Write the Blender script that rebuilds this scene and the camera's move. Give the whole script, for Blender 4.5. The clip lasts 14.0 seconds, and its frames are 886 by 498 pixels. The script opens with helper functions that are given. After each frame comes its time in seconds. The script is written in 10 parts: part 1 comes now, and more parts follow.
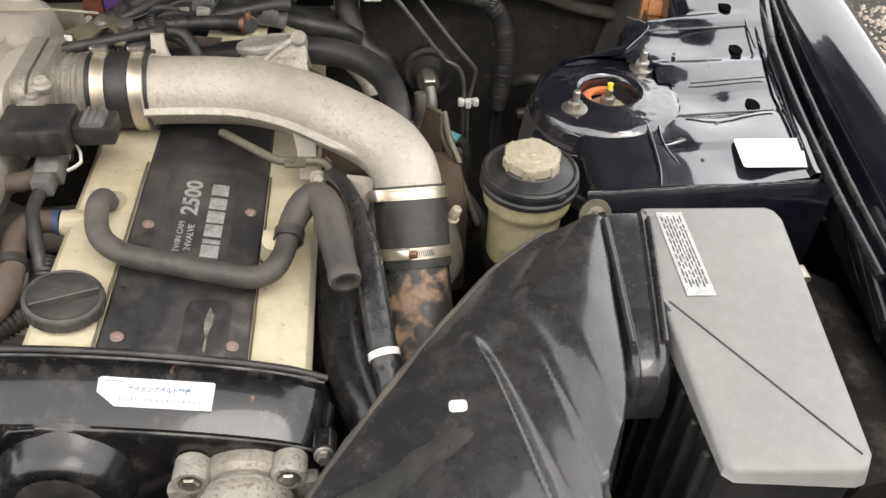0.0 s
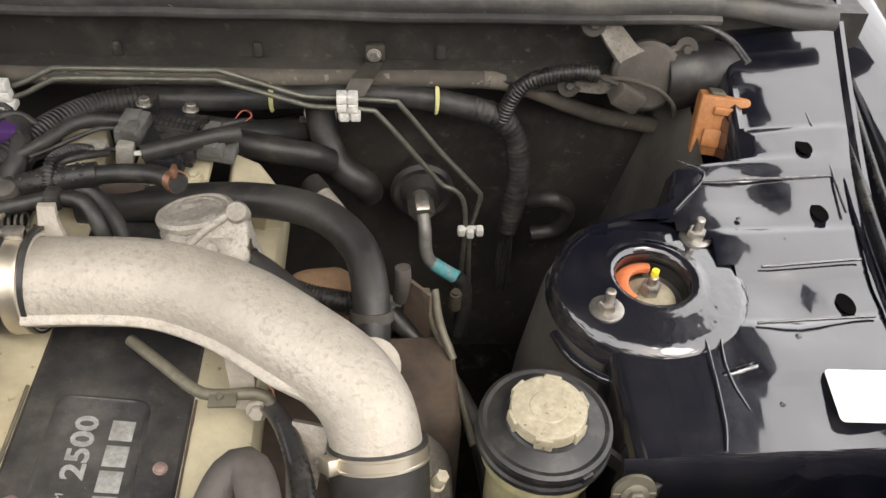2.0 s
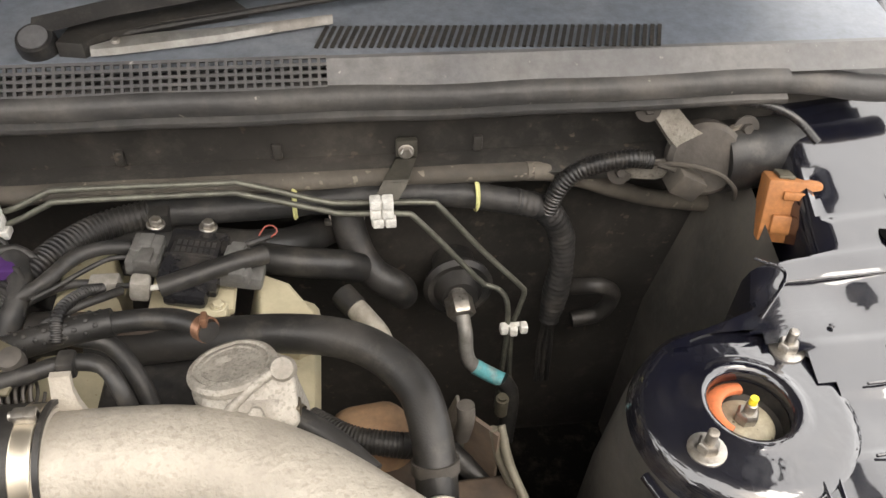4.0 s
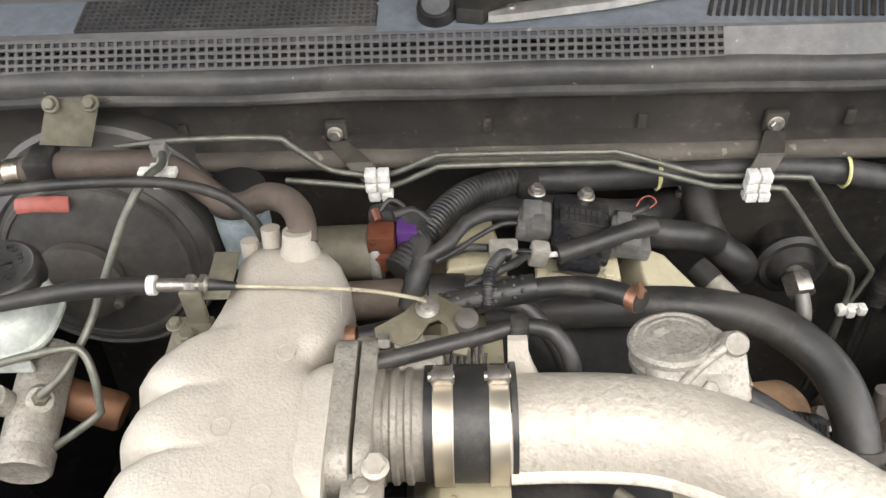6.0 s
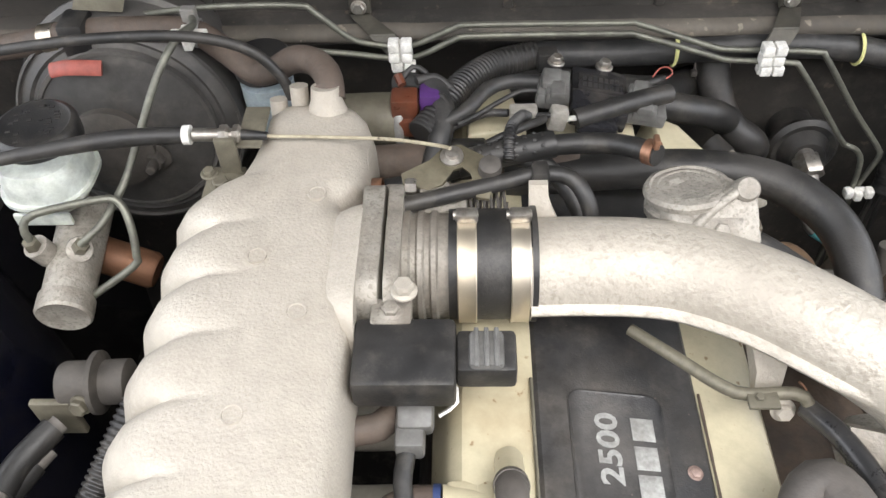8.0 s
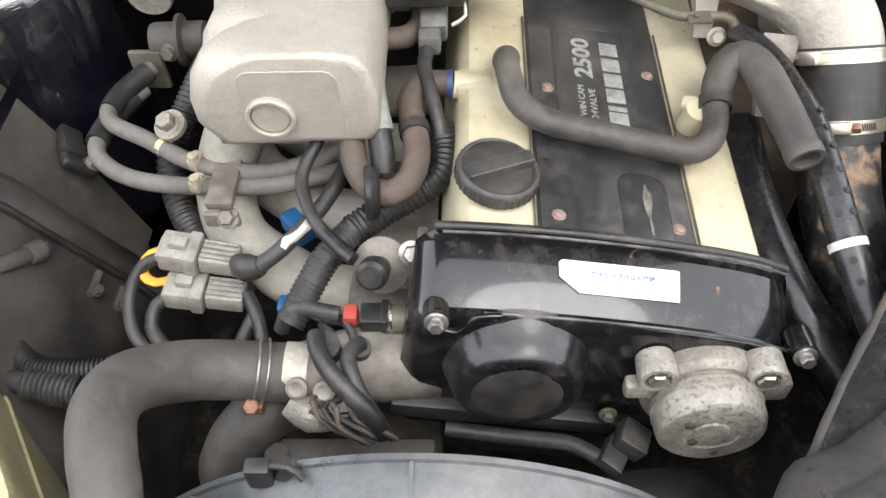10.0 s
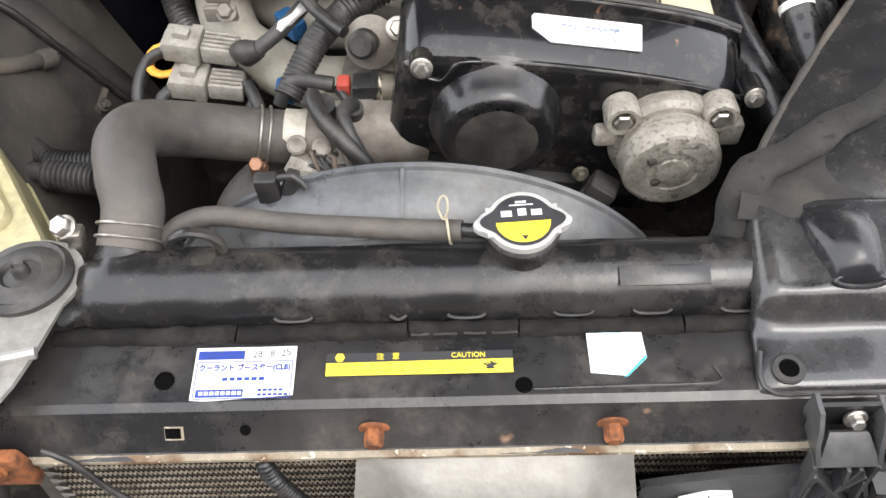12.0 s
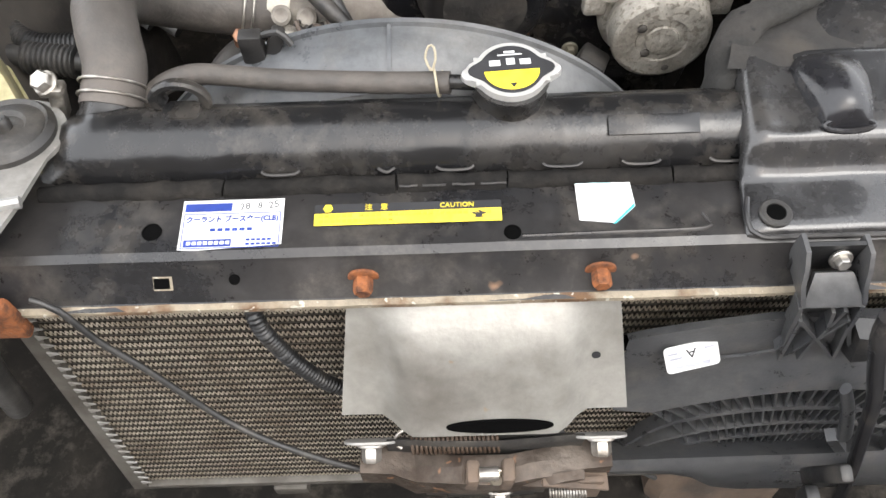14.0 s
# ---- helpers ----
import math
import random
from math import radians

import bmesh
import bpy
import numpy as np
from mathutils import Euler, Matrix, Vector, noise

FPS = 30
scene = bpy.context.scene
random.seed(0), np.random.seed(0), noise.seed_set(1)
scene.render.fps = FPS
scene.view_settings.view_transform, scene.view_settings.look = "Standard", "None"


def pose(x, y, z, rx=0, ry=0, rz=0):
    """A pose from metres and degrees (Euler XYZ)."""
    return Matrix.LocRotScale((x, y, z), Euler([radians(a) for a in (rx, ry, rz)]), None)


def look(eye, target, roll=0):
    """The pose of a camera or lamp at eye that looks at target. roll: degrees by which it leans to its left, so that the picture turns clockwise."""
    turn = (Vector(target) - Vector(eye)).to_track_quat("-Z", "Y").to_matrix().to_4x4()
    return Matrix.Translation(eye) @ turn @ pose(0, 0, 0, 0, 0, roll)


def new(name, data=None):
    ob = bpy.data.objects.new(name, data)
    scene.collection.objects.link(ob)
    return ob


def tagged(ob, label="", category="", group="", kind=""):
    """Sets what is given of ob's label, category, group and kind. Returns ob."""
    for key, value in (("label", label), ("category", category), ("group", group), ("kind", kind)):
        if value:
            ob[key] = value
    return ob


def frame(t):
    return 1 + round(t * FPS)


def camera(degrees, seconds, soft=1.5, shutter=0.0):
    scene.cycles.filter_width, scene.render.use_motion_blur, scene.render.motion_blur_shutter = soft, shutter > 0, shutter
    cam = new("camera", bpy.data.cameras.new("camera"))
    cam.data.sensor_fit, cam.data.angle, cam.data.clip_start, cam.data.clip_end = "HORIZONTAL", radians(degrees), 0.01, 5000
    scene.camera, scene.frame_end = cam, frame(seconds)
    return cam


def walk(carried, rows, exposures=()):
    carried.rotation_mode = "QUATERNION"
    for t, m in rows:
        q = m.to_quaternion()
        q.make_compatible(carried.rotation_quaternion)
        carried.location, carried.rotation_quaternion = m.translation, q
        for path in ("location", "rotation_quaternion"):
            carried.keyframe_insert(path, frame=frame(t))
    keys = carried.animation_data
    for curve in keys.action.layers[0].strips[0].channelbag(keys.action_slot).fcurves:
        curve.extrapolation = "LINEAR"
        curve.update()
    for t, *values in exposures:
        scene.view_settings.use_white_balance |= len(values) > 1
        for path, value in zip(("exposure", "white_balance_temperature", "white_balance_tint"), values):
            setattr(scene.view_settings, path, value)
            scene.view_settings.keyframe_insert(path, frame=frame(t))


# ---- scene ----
cam = camera(56.9, 14.0)
PATH = [
    (0, (0.3179, -0.1618, 0.6804), (0.4050, 0.5737, 0.0085), 2.96),
    (0.5, (0.3104, -0.0373, 0.6742), (0.4133, 0.6954, 0.0016), 3.75),
    (1, (0.3415, 0.0894, 0.6920), (0.4066, 0.8380, 0.0322), 3.69),
    (1.5, (0.3763, 0.1725, 0.6943), (0.4290, 0.9115, 0.0226), 3.07),
    (2, (0.3732, 0.2282, 0.6902), (0.4456, 0.9475, -0.0008), 3.72),
    (2.2, (0.3714, 0.2513, 0.6928), (0.4825, 0.9751, 0.0118), 5.47),
    (4.3, (0.2570, 0.4018, 0.7020), (0.3449, 1.1327, 0.0252), 0.98),
    (4.5, (0.2133, 0.4092, 0.7031), (0.2687, 1.1398, 0.0226), -0.09),
    (5, (0.1068, 0.4208, 0.7040), (0.1077, 1.1388, 0.0080), -1.74),
    (5.5, (0.0307, 0.4271, 0.7009), (0.0216, 1.1332, -0.0071), -2.07),
    (6, (-0.0013, 0.4122, 0.7020), (-0.0265, 1.1201, -0.0039), -2.57),
    (6.5, (-0.0074, 0.3965, 0.7049), (-0.0380, 1.1034, -0.0018), -2.44),
    (7, (-0.0114, 0.3851, 0.6991), (-0.0455, 1.0809, -0.0184), -2.60),
    (7.2, (-0.0080, 0.3805, 0.6924), (-0.0416, 1.0642, -0.0367), -2.61),
    (9.3, (-0.0410, 0.0731, 0.6181), (-0.0743, 0.7012, -0.1593), -1.90),
    (9.5, (-0.0405, 0.0190, 0.6130), (-0.0708, 0.6341, -0.1749), -1.38),
    (10, (-0.0244, -0.0727, 0.6088), (-0.0589, 0.5502, -0.1728), -2.63),
    (10.5, (-0.0345, -0.1441, 0.5986), (-0.0690, 0.4667, -0.1924), -2.76),
    (11, (-0.0295, -0.2000, 0.5873), (-0.0647, 0.3956, -0.2152), -3.20),
    (11.5, (-0.0190, -0.2297, 0.5701), (-0.0403, 0.3506, -0.2440), -2.69),
    (12, (-0.0204, -0.2643, 0.5608), (-0.0441, 0.3057, -0.2605), -3.45),
    (12.5, (-0.0203, -0.3055, 0.5496), (-0.0534, 0.2407, -0.2874), -3.79),
    (13, (-0.0131, -0.3272, 0.5305), (-0.0182, 0.2058, -0.3157), -1.85),
    (13.5, (-0.0194, -0.3277, 0.5170), (-0.0188, 0.1848, -0.3417), -2.04),
    (14, (-0.0220, -0.3267, 0.5169), (-0.0342, 0.1916, -0.3383), -2.92),
]
walk(cam, [(t, look(Vector(eye) * 0.84, Vector(eye) * 0.84 + Vector(target) - Vector(eye), roll)) for t, eye, target, roll in PATH],
     [(0, 0.15, 6720, 10), (0.5, 0.1, 6780, 10), (1.5, 0.13, 6900, 11), (2.2, 0.19, 6900, 11), (4.3, 0.5, 7050, 11), (5, 0.7, 6850, 10), (7, 0.68, 6480, 10), (9.5, 0.45, 6320, 10), (12, 0.45, 6480, 10), (14, 0.48, 6500, 10)])

# ---- light ----
world = bpy.data.worlds.new("sky")
scene.world = world
world.use_nodes = True
wn = world.node_tree
sky = wn.nodes.new("ShaderNodeTexSky")
sky.sky_type = "NISHITA"
sky.sun_disc = False
sky.sun_elevation = radians(52)
sky.sun_rotation = radians(165)
sky.air_density, sky.dust_density, sky.ozone_density = 1.0, 6.0, 1.0
pale = wn.nodes.new("ShaderNodeMix")
pale.data_type = "RGBA"
pale.inputs[0].default_value = 0.85
pale.inputs[7].default_value = (8.4, 8.5, 8.7, 1)
wn.links.new(sky.outputs[0], pale.inputs[6])
wn.links.new(pale.outputs[2], wn.nodes["Background"].inputs[0])
wn.nodes["Background"].inputs[1].default_value = 0.36
sun = new("sun", bpy.data.lights.new("sun", "SUN"))
sun.data.energy, sun.data.angle, sun.data.color = 1.0, radians(25), (1.0, 0.97, 0.92)
sun.matrix_world = look((1.3, -0.9, 3.4), (0, 0.4, 0))


# ---- materials ----
def material(name, col, rough=0.5, metal=0.0, col2=None, scale=14.0, lo=0.45, hi=0.7, bump=0.15, grain=260.0, coat=0.0,
             speck=None, speck_scale=400.0, speck_at=0.68, rough2=None, alpha_glass=0.0, sss=0.0, grime=0.28, dust=None):
    """Base colour with blotches of a second colour, fine specks, and a grain relief."""
    m = bpy.data.materials.new(name)
    m.use_nodes = True
    n, l = m.node_tree.nodes, m.node_tree.links
    b = n["Principled BSDF"]
    b.inputs["Metallic"].default_value = metal
    b.inputs["Roughness"].default_value = rough
    b.inputs["Coat Weight"].default_value = coat
    b.inputs["Coat Roughness"].default_value = 0.04
    b.inputs["Transmission Weight"].default_value = alpha_glass
    b.inputs["Subsurface Weight"].default_value = sss
    b.inputs["Subsurface Radius"].default_value = (0.01, 0.01, 0.006)
    tc = n.new("ShaderNodeTexCoord")
    geo = n.new("ShaderNodeObjectInfo")
    add = n.new("ShaderNodeVectorMath")
    add.operation = "ADD"
    mul = n.new("ShaderNodeMath")
    mul.operation = "MULTIPLY"
    mul.inputs[1].default_value = 7.3
    l.new(geo.outputs["Random"], mul.inputs[0])
    l.new(tc.outputs["Object"], add.inputs[0])
    l.new(mul.outputs[0], add.inputs[1])
    col2 = col2 or tuple(c * 0.72 for c in col)
    big = n.new("ShaderNodeTexNoise")
    big.inputs["Scale"].default_value, big.inputs["Detail"].default_value = scale, 6.0
    l.new(add.outputs[0], big.inputs["Vector"])
    ramp = n.new("ShaderNodeMapRange")
    ramp.inputs[1].default_value, ramp.inputs[2].default_value = lo, hi
    l.new(big.outputs[0], ramp.inputs[0])
    mix = n.new("ShaderNodeMix")
    mix.data_type = "RGBA"
    mix.inputs[6].default_value, mix.inputs[7].default_value = (*col, 1), (*col2, 1)
    l.new(ramp.outputs[0], mix.inputs[0])
    out = mix.outputs[2]
    fine = n.new("ShaderNodeTexNoise")
    fine.inputs["Scale"].default_value, fine.inputs["Detail"].default_value = grain, 4.0
    l.new(add.outputs[0], fine.inputs["Vector"])
    if speck:
        sp = n.new("ShaderNodeTexNoise")
        sp.inputs["Scale"].default_value, sp.inputs["Detail"].default_value = speck_scale, 2.0
        l.new(add.outputs[0], sp.inputs["Vector"])
        sr = n.new("ShaderNodeMapRange")
        sr.inputs[1].default_value, sr.inputs[2].default_value = speck_at, speck_at + 0.06
        l.new(sp.outputs[0], sr.inputs[0])
        m2 = n.new("ShaderNodeMix")
        m2.data_type = "RGBA"
        m2.inputs[7].default_value = (*speck, 1)
        l.new(out, m2.inputs[6])
        l.new(sr.outputs[0], m2.inputs[0])
        out = m2.outputs[2]
    if dust is None:
        dust = 0.42 if max(col) < 0.12 and bump else 0.0
    if dust:
        dn = n.new("ShaderNodeTexNoise")
        dn.inputs["Scale"].default_value, dn.inputs["Detail"].default_value, dn.inputs["Roughness"].default_value = 26.0, 9.0, 0.74
        l.new(add.outputs[0], dn.inputs["Vector"])
        dr = n.new("ShaderNodeMapRange")
        dr.inputs[1].default_value, dr.inputs[2].default_value = 0.5, 0.82
        dr.inputs[3].default_value, dr.inputs[4].default_value = 0.0, dust
        l.new(dn.outputs[0], dr.inputs[0])
        dm = n.new("ShaderNodeMix")
        dm.data_type = "RGBA"
        dm.inputs[7].default_value = (0.17, 0.15, 0.125, 1)
        l.new(out, dm.inputs[6])
        l.new(dr.outputs[0], dm.inputs[0])
        out = dm.outputs[2]
    mid = n.new("ShaderNodeTexNoise")
    mid.inputs["Scale"].default_value, mid.inputs["Detail"].default_value, mid.inputs["Roughness"].default_value = 55.0 + scale * 2, 7.0, 0.72
    l.new(add.outputs[0], mid.inputs["Vector"])
    mv = n.new("ShaderNodeMapRange")
    mv.inputs[1].default_value, mv.inputs[2].default_value = 0.3, 0.7
    mv.inputs[3].default_value, mv.inputs[4].default_value = 1 - grime, 1 + grime
    l.new(mid.outputs[0], mv.inputs[0])
    tint = n.new("ShaderNodeMix")
    tint.data_type, tint.blend_type = "RGBA", "MULTIPLY"
    tint.inputs[0].default_value = 1.0
    l.new(out, tint.inputs[6])
    l.new(mv.outputs[0], tint.inputs[7])
    l.new(tint.outputs[2], b.inputs["Base Color"])
    rr = n.new("ShaderNodeMapRange")
    r2 = min(1.0, rough + 0.14) if rough2 is None else rough2
    rr.inputs[1].default_value, rr.inputs[2].default_value = lo - 0.1, hi
    rr.inputs[3].default_value, rr.inputs[4].default_value = rough, r2
    l.new(big.outputs[0], rr.inputs[0])
    rm = n.new("ShaderNodeMath")
    rm.operation = "MULTIPLY"
    l.new(rr.outputs[0], rm.inputs[0])
    l.new(mv.outputs[0], rm.inputs[1])
    l.new(rm.outputs[0], b.inputs["Roughness"])
    if bump:
        bp = n.new("ShaderNodeBump")
        bp.inputs["Strength"].default_value, bp.inputs["Distance"].default_value = bump, 0.0015
        l.new(fine.outputs[0], bp.inputs["Height"])
        l.new(bp.outputs[0], b.inputs["Normal"])
    return m


CAST = material("cast_aluminium", (0.425, 0.39, 0.335), 0.45, 0.2, (0.36, 0.327, 0.277), 16, 0.4, 0.7, 0.6, 380, speck=(0.4, 0.365, 0.31), speck_scale=330, speck_at=0.54, grime=0.09)
CASTDULL = material("grimy_pale_cast", (0.36, 0.34, 0.29), 0.55, 0.1, (0.25, 0.23, 0.19), 14, 0.42, 0.68, 0.3, 300, grime=0.18)
CAST_DARK = material("weathered_cast", (0.3, 0.28, 0.245), 0.5, 0.35, (0.21, 0.185, 0.155), 18, 0.4, 0.65, 0.5, 360, speck=(0.22, 0.2, 0.17), speck_scale=330, speck_at=0.56)
BANDSTEEL = material("tan_tinted_band_steel", (0.6, 0.54, 0.44), 0.34, 0.9, (0.52, 0.45, 0.34), 8, 0.5, 0.8, 0.03, 300, grime=0.05)
BRIGHTSTEEL = material("bright_rim_steel", (0.6, 0.59, 0.57), 0.3, 0.45, (0.6, 0.58, 0.54), 20, 0.5, 0.8, 0.03, 300, grime=0.06)
STEEL = material("zinc_steel", (0.42, 0.4, 0.37), 0.3, 0.85, (0.3, 0.27, 0.23), 60, 0.4, 0.7, 0.08, 500)
CHROME = material("bright_clamp_steel", (0.56, 0.51, 0.43), 0.26, 1.0, (0.38, 0.31, 0.22), 30, 0.5, 0.75, 0.05, 500)
BRACKET = material("olive_zinc_plate", (0.15, 0.137, 0.103), 0.5, 0.25, (0.1, 0.09, 0.066), 30, 0.4, 0.7, 0.15, 300)
GREYPLATE = material("galvanised_plate", (0.3, 0.295, 0.28), 0.42, 0.4, (0.2, 0.185, 0.165), 12, 0.4, 0.7, 0.12, 250, speck=(0.4, 0.36, 0.3), speck_at=0.7)
CONDFRAME = material("dirty_condenser_frame", (0.13, 0.12, 0.105), 0.55, 0.3, (0.07, 0.062, 0.052), 30, 0.4, 0.66, 0.2, 250)
RUST = material("rusty_steel", (0.26, 0.09, 0.03), 0.8, 0.1, (0.09, 0.036, 0.018), 130, 0.4, 0.65, 0.6, 500)
CREAM = material("cream_painted_cover", (0.46, 0.415, 0.29), 0.36, 0.0, (0.33, 0.275, 0.175), 9, 0.53, 0.74, 0.08, 350, speck=(0.25, 0.18, 0.1), speck_scale=120, speck_at=0.7, grime=0.1)
BLACKCOVER = material("black_crackle_cover", (0.024, 0.024, 0.025), 0.36, 0.0, (0.06, 0.055, 0.05), 12, 0.42, 0.68, 0.2, 600, speck=(0.12, 0.1, 0.08), speck_scale=240, speck_at=0.73, grime=0.35)
GLOSSBLACK = material("black_enamel", (0.007, 0.007, 0.008), 0.14, 0.0, (0.016, 0.014, 0.012), 14, 0.5, 0.72, 0.05, 250, coat=0.5, speck=(0.2, 0.1, 0.05), speck_scale=55, speck_at=0.715, rough2=0.32)
GRIMEBLACK = material("grimy_black_enamel", (0.009, 0.009, 0.01), 0.22, 0.0, (0.03, 0.026, 0.022), 16, 0.45, 0.68, 0.12, 220, coat=0.2, speck=(0.09, 0.06, 0.04), speck_scale=70, speck_at=0.7, rough2=0.5)
PLASTIC = material("black_plastic", (0.014, 0.014, 0.0145), 0.36, 0.0, (0.035, 0.033, 0.031), 9, 0.45, 0.7, 0.12, 500, rough2=0.52)
DUSTPLASTIC = material("dusty_black_plastic", (0.021, 0.021, 0.022), 0.27, 0.0, (0.058, 0.054, 0.05), 7, 0.45, 0.75, 0.08, 450, rough2=0.42)
DUCTPLASTIC = material("semi_gloss_duct_plastic", (0.021, 0.021, 0.022), 0.2, 0.0, (0.034, 0.032, 0.03), 6, 0.45, 0.75, 0.05, 450, coat=0.45, rough2=0.33, dust=0.22)
GREYPLASTIC = material("sun_faded_grey_plastic", (0.2, 0.195, 0.186), 0.46, 0.0, (0.25, 0.24, 0.228), 7, 0.4, 0.7, 0.15, 700, grime=0.1)
TANK = material("radiator_tank_plastic", (0.011, 0.011, 0.0115), 0.2, 0.0, (0.034, 0.031, 0.028), 12, 0.5, 0.74, 0.06, 400, rough2=0.36, speck=(0.15, 0.09, 0.045), speck_scale=45, speck_at=0.735)
RUBBER = material("black_rubber", (0.018, 0.0175, 0.017), 0.42, 0.0, (0.04, 0.037, 0.034), 14, 0.45, 0.7, 0.15, 500)
DUSTRUBBER = material("dusty_rubber_hose", (0.05, 0.045, 0.041), 0.55, 0.0, (0.1, 0.087, 0.076), 10, 0.42, 0.72, 0.35, 300, grime=0.3)
BROWNRUBBER = material("browned_rubber_hose", (0.07, 0.052, 0.041), 0.65, 0.0, (0.11, 0.083, 0.066), 14, 0.4, 0.7, 0.35, 300, grime=0.3)
FOAM = material("crumbled_foam", (0.014, 0.0135, 0.013), 0.9, 0.0, (0.024, 0.022, 0.02), 35, 0.45, 0.65, 1.0, 260, dust=0.12)
NAVY = material("navy_car_paint", (0.003, 0.0035, 0.009), 0.1, 0.0, (0.016, 0.016, 0.02), 6, 0.4, 0.72, 0.03, 160, coat=1.0, rough2=0.22, grime=0.1, dust=0.16)
NAVY.node_tree.nodes["Principled BSDF"].inputs["Coat IOR"].default_value = 1.75
ripple = NAVY.node_tree.nodes.new("ShaderNodeTexNoise")
ripple.inputs["Scale"].default_value, ripple.inputs["Detail"].default_value = 17.0, 1.0
wave = NAVY.node_tree.nodes.new("ShaderNodeBump")
wave.inputs["Strength"].default_value, wave.inputs["Distance"].default_value = 0.22, 0.002
NAVY.node_tree.links.new(ripple.outputs[0], wave.inputs["Height"])
NAVY.node_tree.links.new(wave.outputs[0], NAVY.node_tree.nodes["Principled BSDF"].inputs["Normal"])
NAVY.node_tree.links.new(wave.outputs[0], NAVY.node_tree.nodes["Principled BSDF"].inputs["Coat Normal"])
NAVYDULL = material("dusty_navy_paint", (0.027, 0.025, 0.024), 0.5, 0.0, (0.08, 0.07, 0.06), 9, 0.42, 0.66, 0.4, 120, rough2=0.7)
SOOT = material("dusty_dark_bulkhead", (0.026, 0.0245, 0.0225), 0.5, 0.0, (0.055, 0.049, 0.043), 5, 0.45, 0.72, 0.3, 120, speck=(0.09, 0.075, 0.058), speck_scale=80, speck_at=0.68)
LEDGE = material("dusty_tan_flange", (0.12, 0.105, 0.086), 0.7, 0.0, (0.06, 0.053, 0.044), 11, 0.4, 0.66, 0.3, 150, speck=(0.2, 0.175, 0.14), speck_scale=90, speck_at=0.64)
GRILLE = material("dark_grille_plastic", (0.05, 0.05, 0.052), 0.45, 0.0, (0.09, 0.088, 0.086), 9, 0.4, 0.7, 0.15, 300, speck=(0.4, 0.38, 0.36), speck_scale=110, speck_at=0.76)
DUSTBRACKET = material("soot_covered_bracket", (0.075, 0.07, 0.056), 0.55, 0.2, (0.045, 0.042, 0.035), 30, 0.4, 0.7, 0.2, 300)
COWLTRIM = material("weathered_cowl_plastic", (0.115, 0.115, 0.118), 0.45, 0.0, (0.18, 0.176, 0.17), 7, 0.4, 0.7, 0.15, 300, speck=(0.34, 0.32, 0.3), speck_scale=130, speck_at=0.73)
BLUEGREY = material("blue_grey_cowl_panel", (0.14, 0.16, 0.19), 0.4, 0.0, (0.2, 0.215, 0.24), 7, 0.4, 0.7, 0.1, 300)
SEAL = material("weatherstrip_rubber", (0.05, 0.049, 0.049), 0.45, 0.0, (0.11, 0.103, 0.096), 10, 0.45, 0.7, 0.25, 220, speck=(0.28, 0.26, 0.23), speck_scale=120, speck_at=0.73)
SUPPORT = material("satin_black_panel_paint", (0.014, 0.014, 0.015), 0.22, 0.0, (0.034, 0.031, 0.029), 9, 0.45, 0.7, 0.06, 250, speck=(0.18, 0.11, 0.07), speck_scale=45, speck_at=0.735, rough2=0.4)
# fin edges get a brighter colour, as where they catch light
FIN = material("lit_fin_edge", (0.4, 0.36, 0.29), 0.45, 0.3, (0.24, 0.2, 0.15), 30, 0.4, 0.65, 0.2, 400)
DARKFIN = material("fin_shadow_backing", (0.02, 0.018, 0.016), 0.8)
NYLON = material("translucent_cream_nylon", (0.45, 0.41, 0.24), 0.4, 0.0, (0.36, 0.32, 0.18), 14, 0.4, 0.7, 0.05, 200, sss=0.25)
CAPNYLON = material("dirty_cream_cap", (0.37, 0.33, 0.24), 0.5, 0.0, (0.27, 0.235, 0.165), 40, 0.4, 0.7, 0.2, 300, speck=(0.1, 0.08, 0.055), speck_scale=170, speck_at=0.68)
MILKY = material("milky_reservoir_plastic", (0.5, 0.53, 0.49), 0.35, 0.0, (0.42, 0.44, 0.4), 10, sss=0.3, bump=0.04)
WHITE = material("white_plastic", (0.7, 0.69, 0.655), 0.45, 0.0, (0.46, 0.445, 0.4), 60, 0.5, 0.75, 0.05)
PAPER = material("white_paper_label", (0.62, 0.62, 0.61), 0.6, 0.0, (0.56, 0.56, 0.55), 20, 0.5, 0.8, 0.03, grime=0.05)
SILVERFOIL = material("silver_foil_label", (0.5, 0.5, 0.48), 0.4, 0.4, (0.36, 0.36, 0.34), 30, 0.5, 0.8, 0.05)
GREYCONN = material("pale_grey_connector", (0.27, 0.255, 0.228), 0.5, 0.0, (0.2, 0.185, 0.16), 60, 0.4, 0.7, 0.1)
INK = material("black_ink", (0.02, 0.02, 0.022), 0.6, bump=0)
BLUEINK = material("blue_ink", (0.012, 0.04, 0.26), 0.5, bump=0)
TEALINK = material("teal_ink", (0.05, 0.5, 0.55), 0.5, bump=0)
GREYINK = material("grey_ink", (0.35, 0.36, 0.4), 0.6, bump=0)
YELLOW = material("yellow_print", (0.82, 0.66, 0.04), 0.45, 0.0, (0.75, 0.6, 0.05), 40, bump=0)
SILVERPRINT = material("worn_silver_lettering", (0.36, 0.36, 0.345), 0.4, 0.3, (0.24, 0.235, 0.22), 90, bump=0.05)
REDPLASTIC = material("red_connector_plastic", (0.3, 0.045, 0.03), 0.45)
REDLABEL = material("faded_red_label", (0.32, 0.085, 0.065), 0.55)
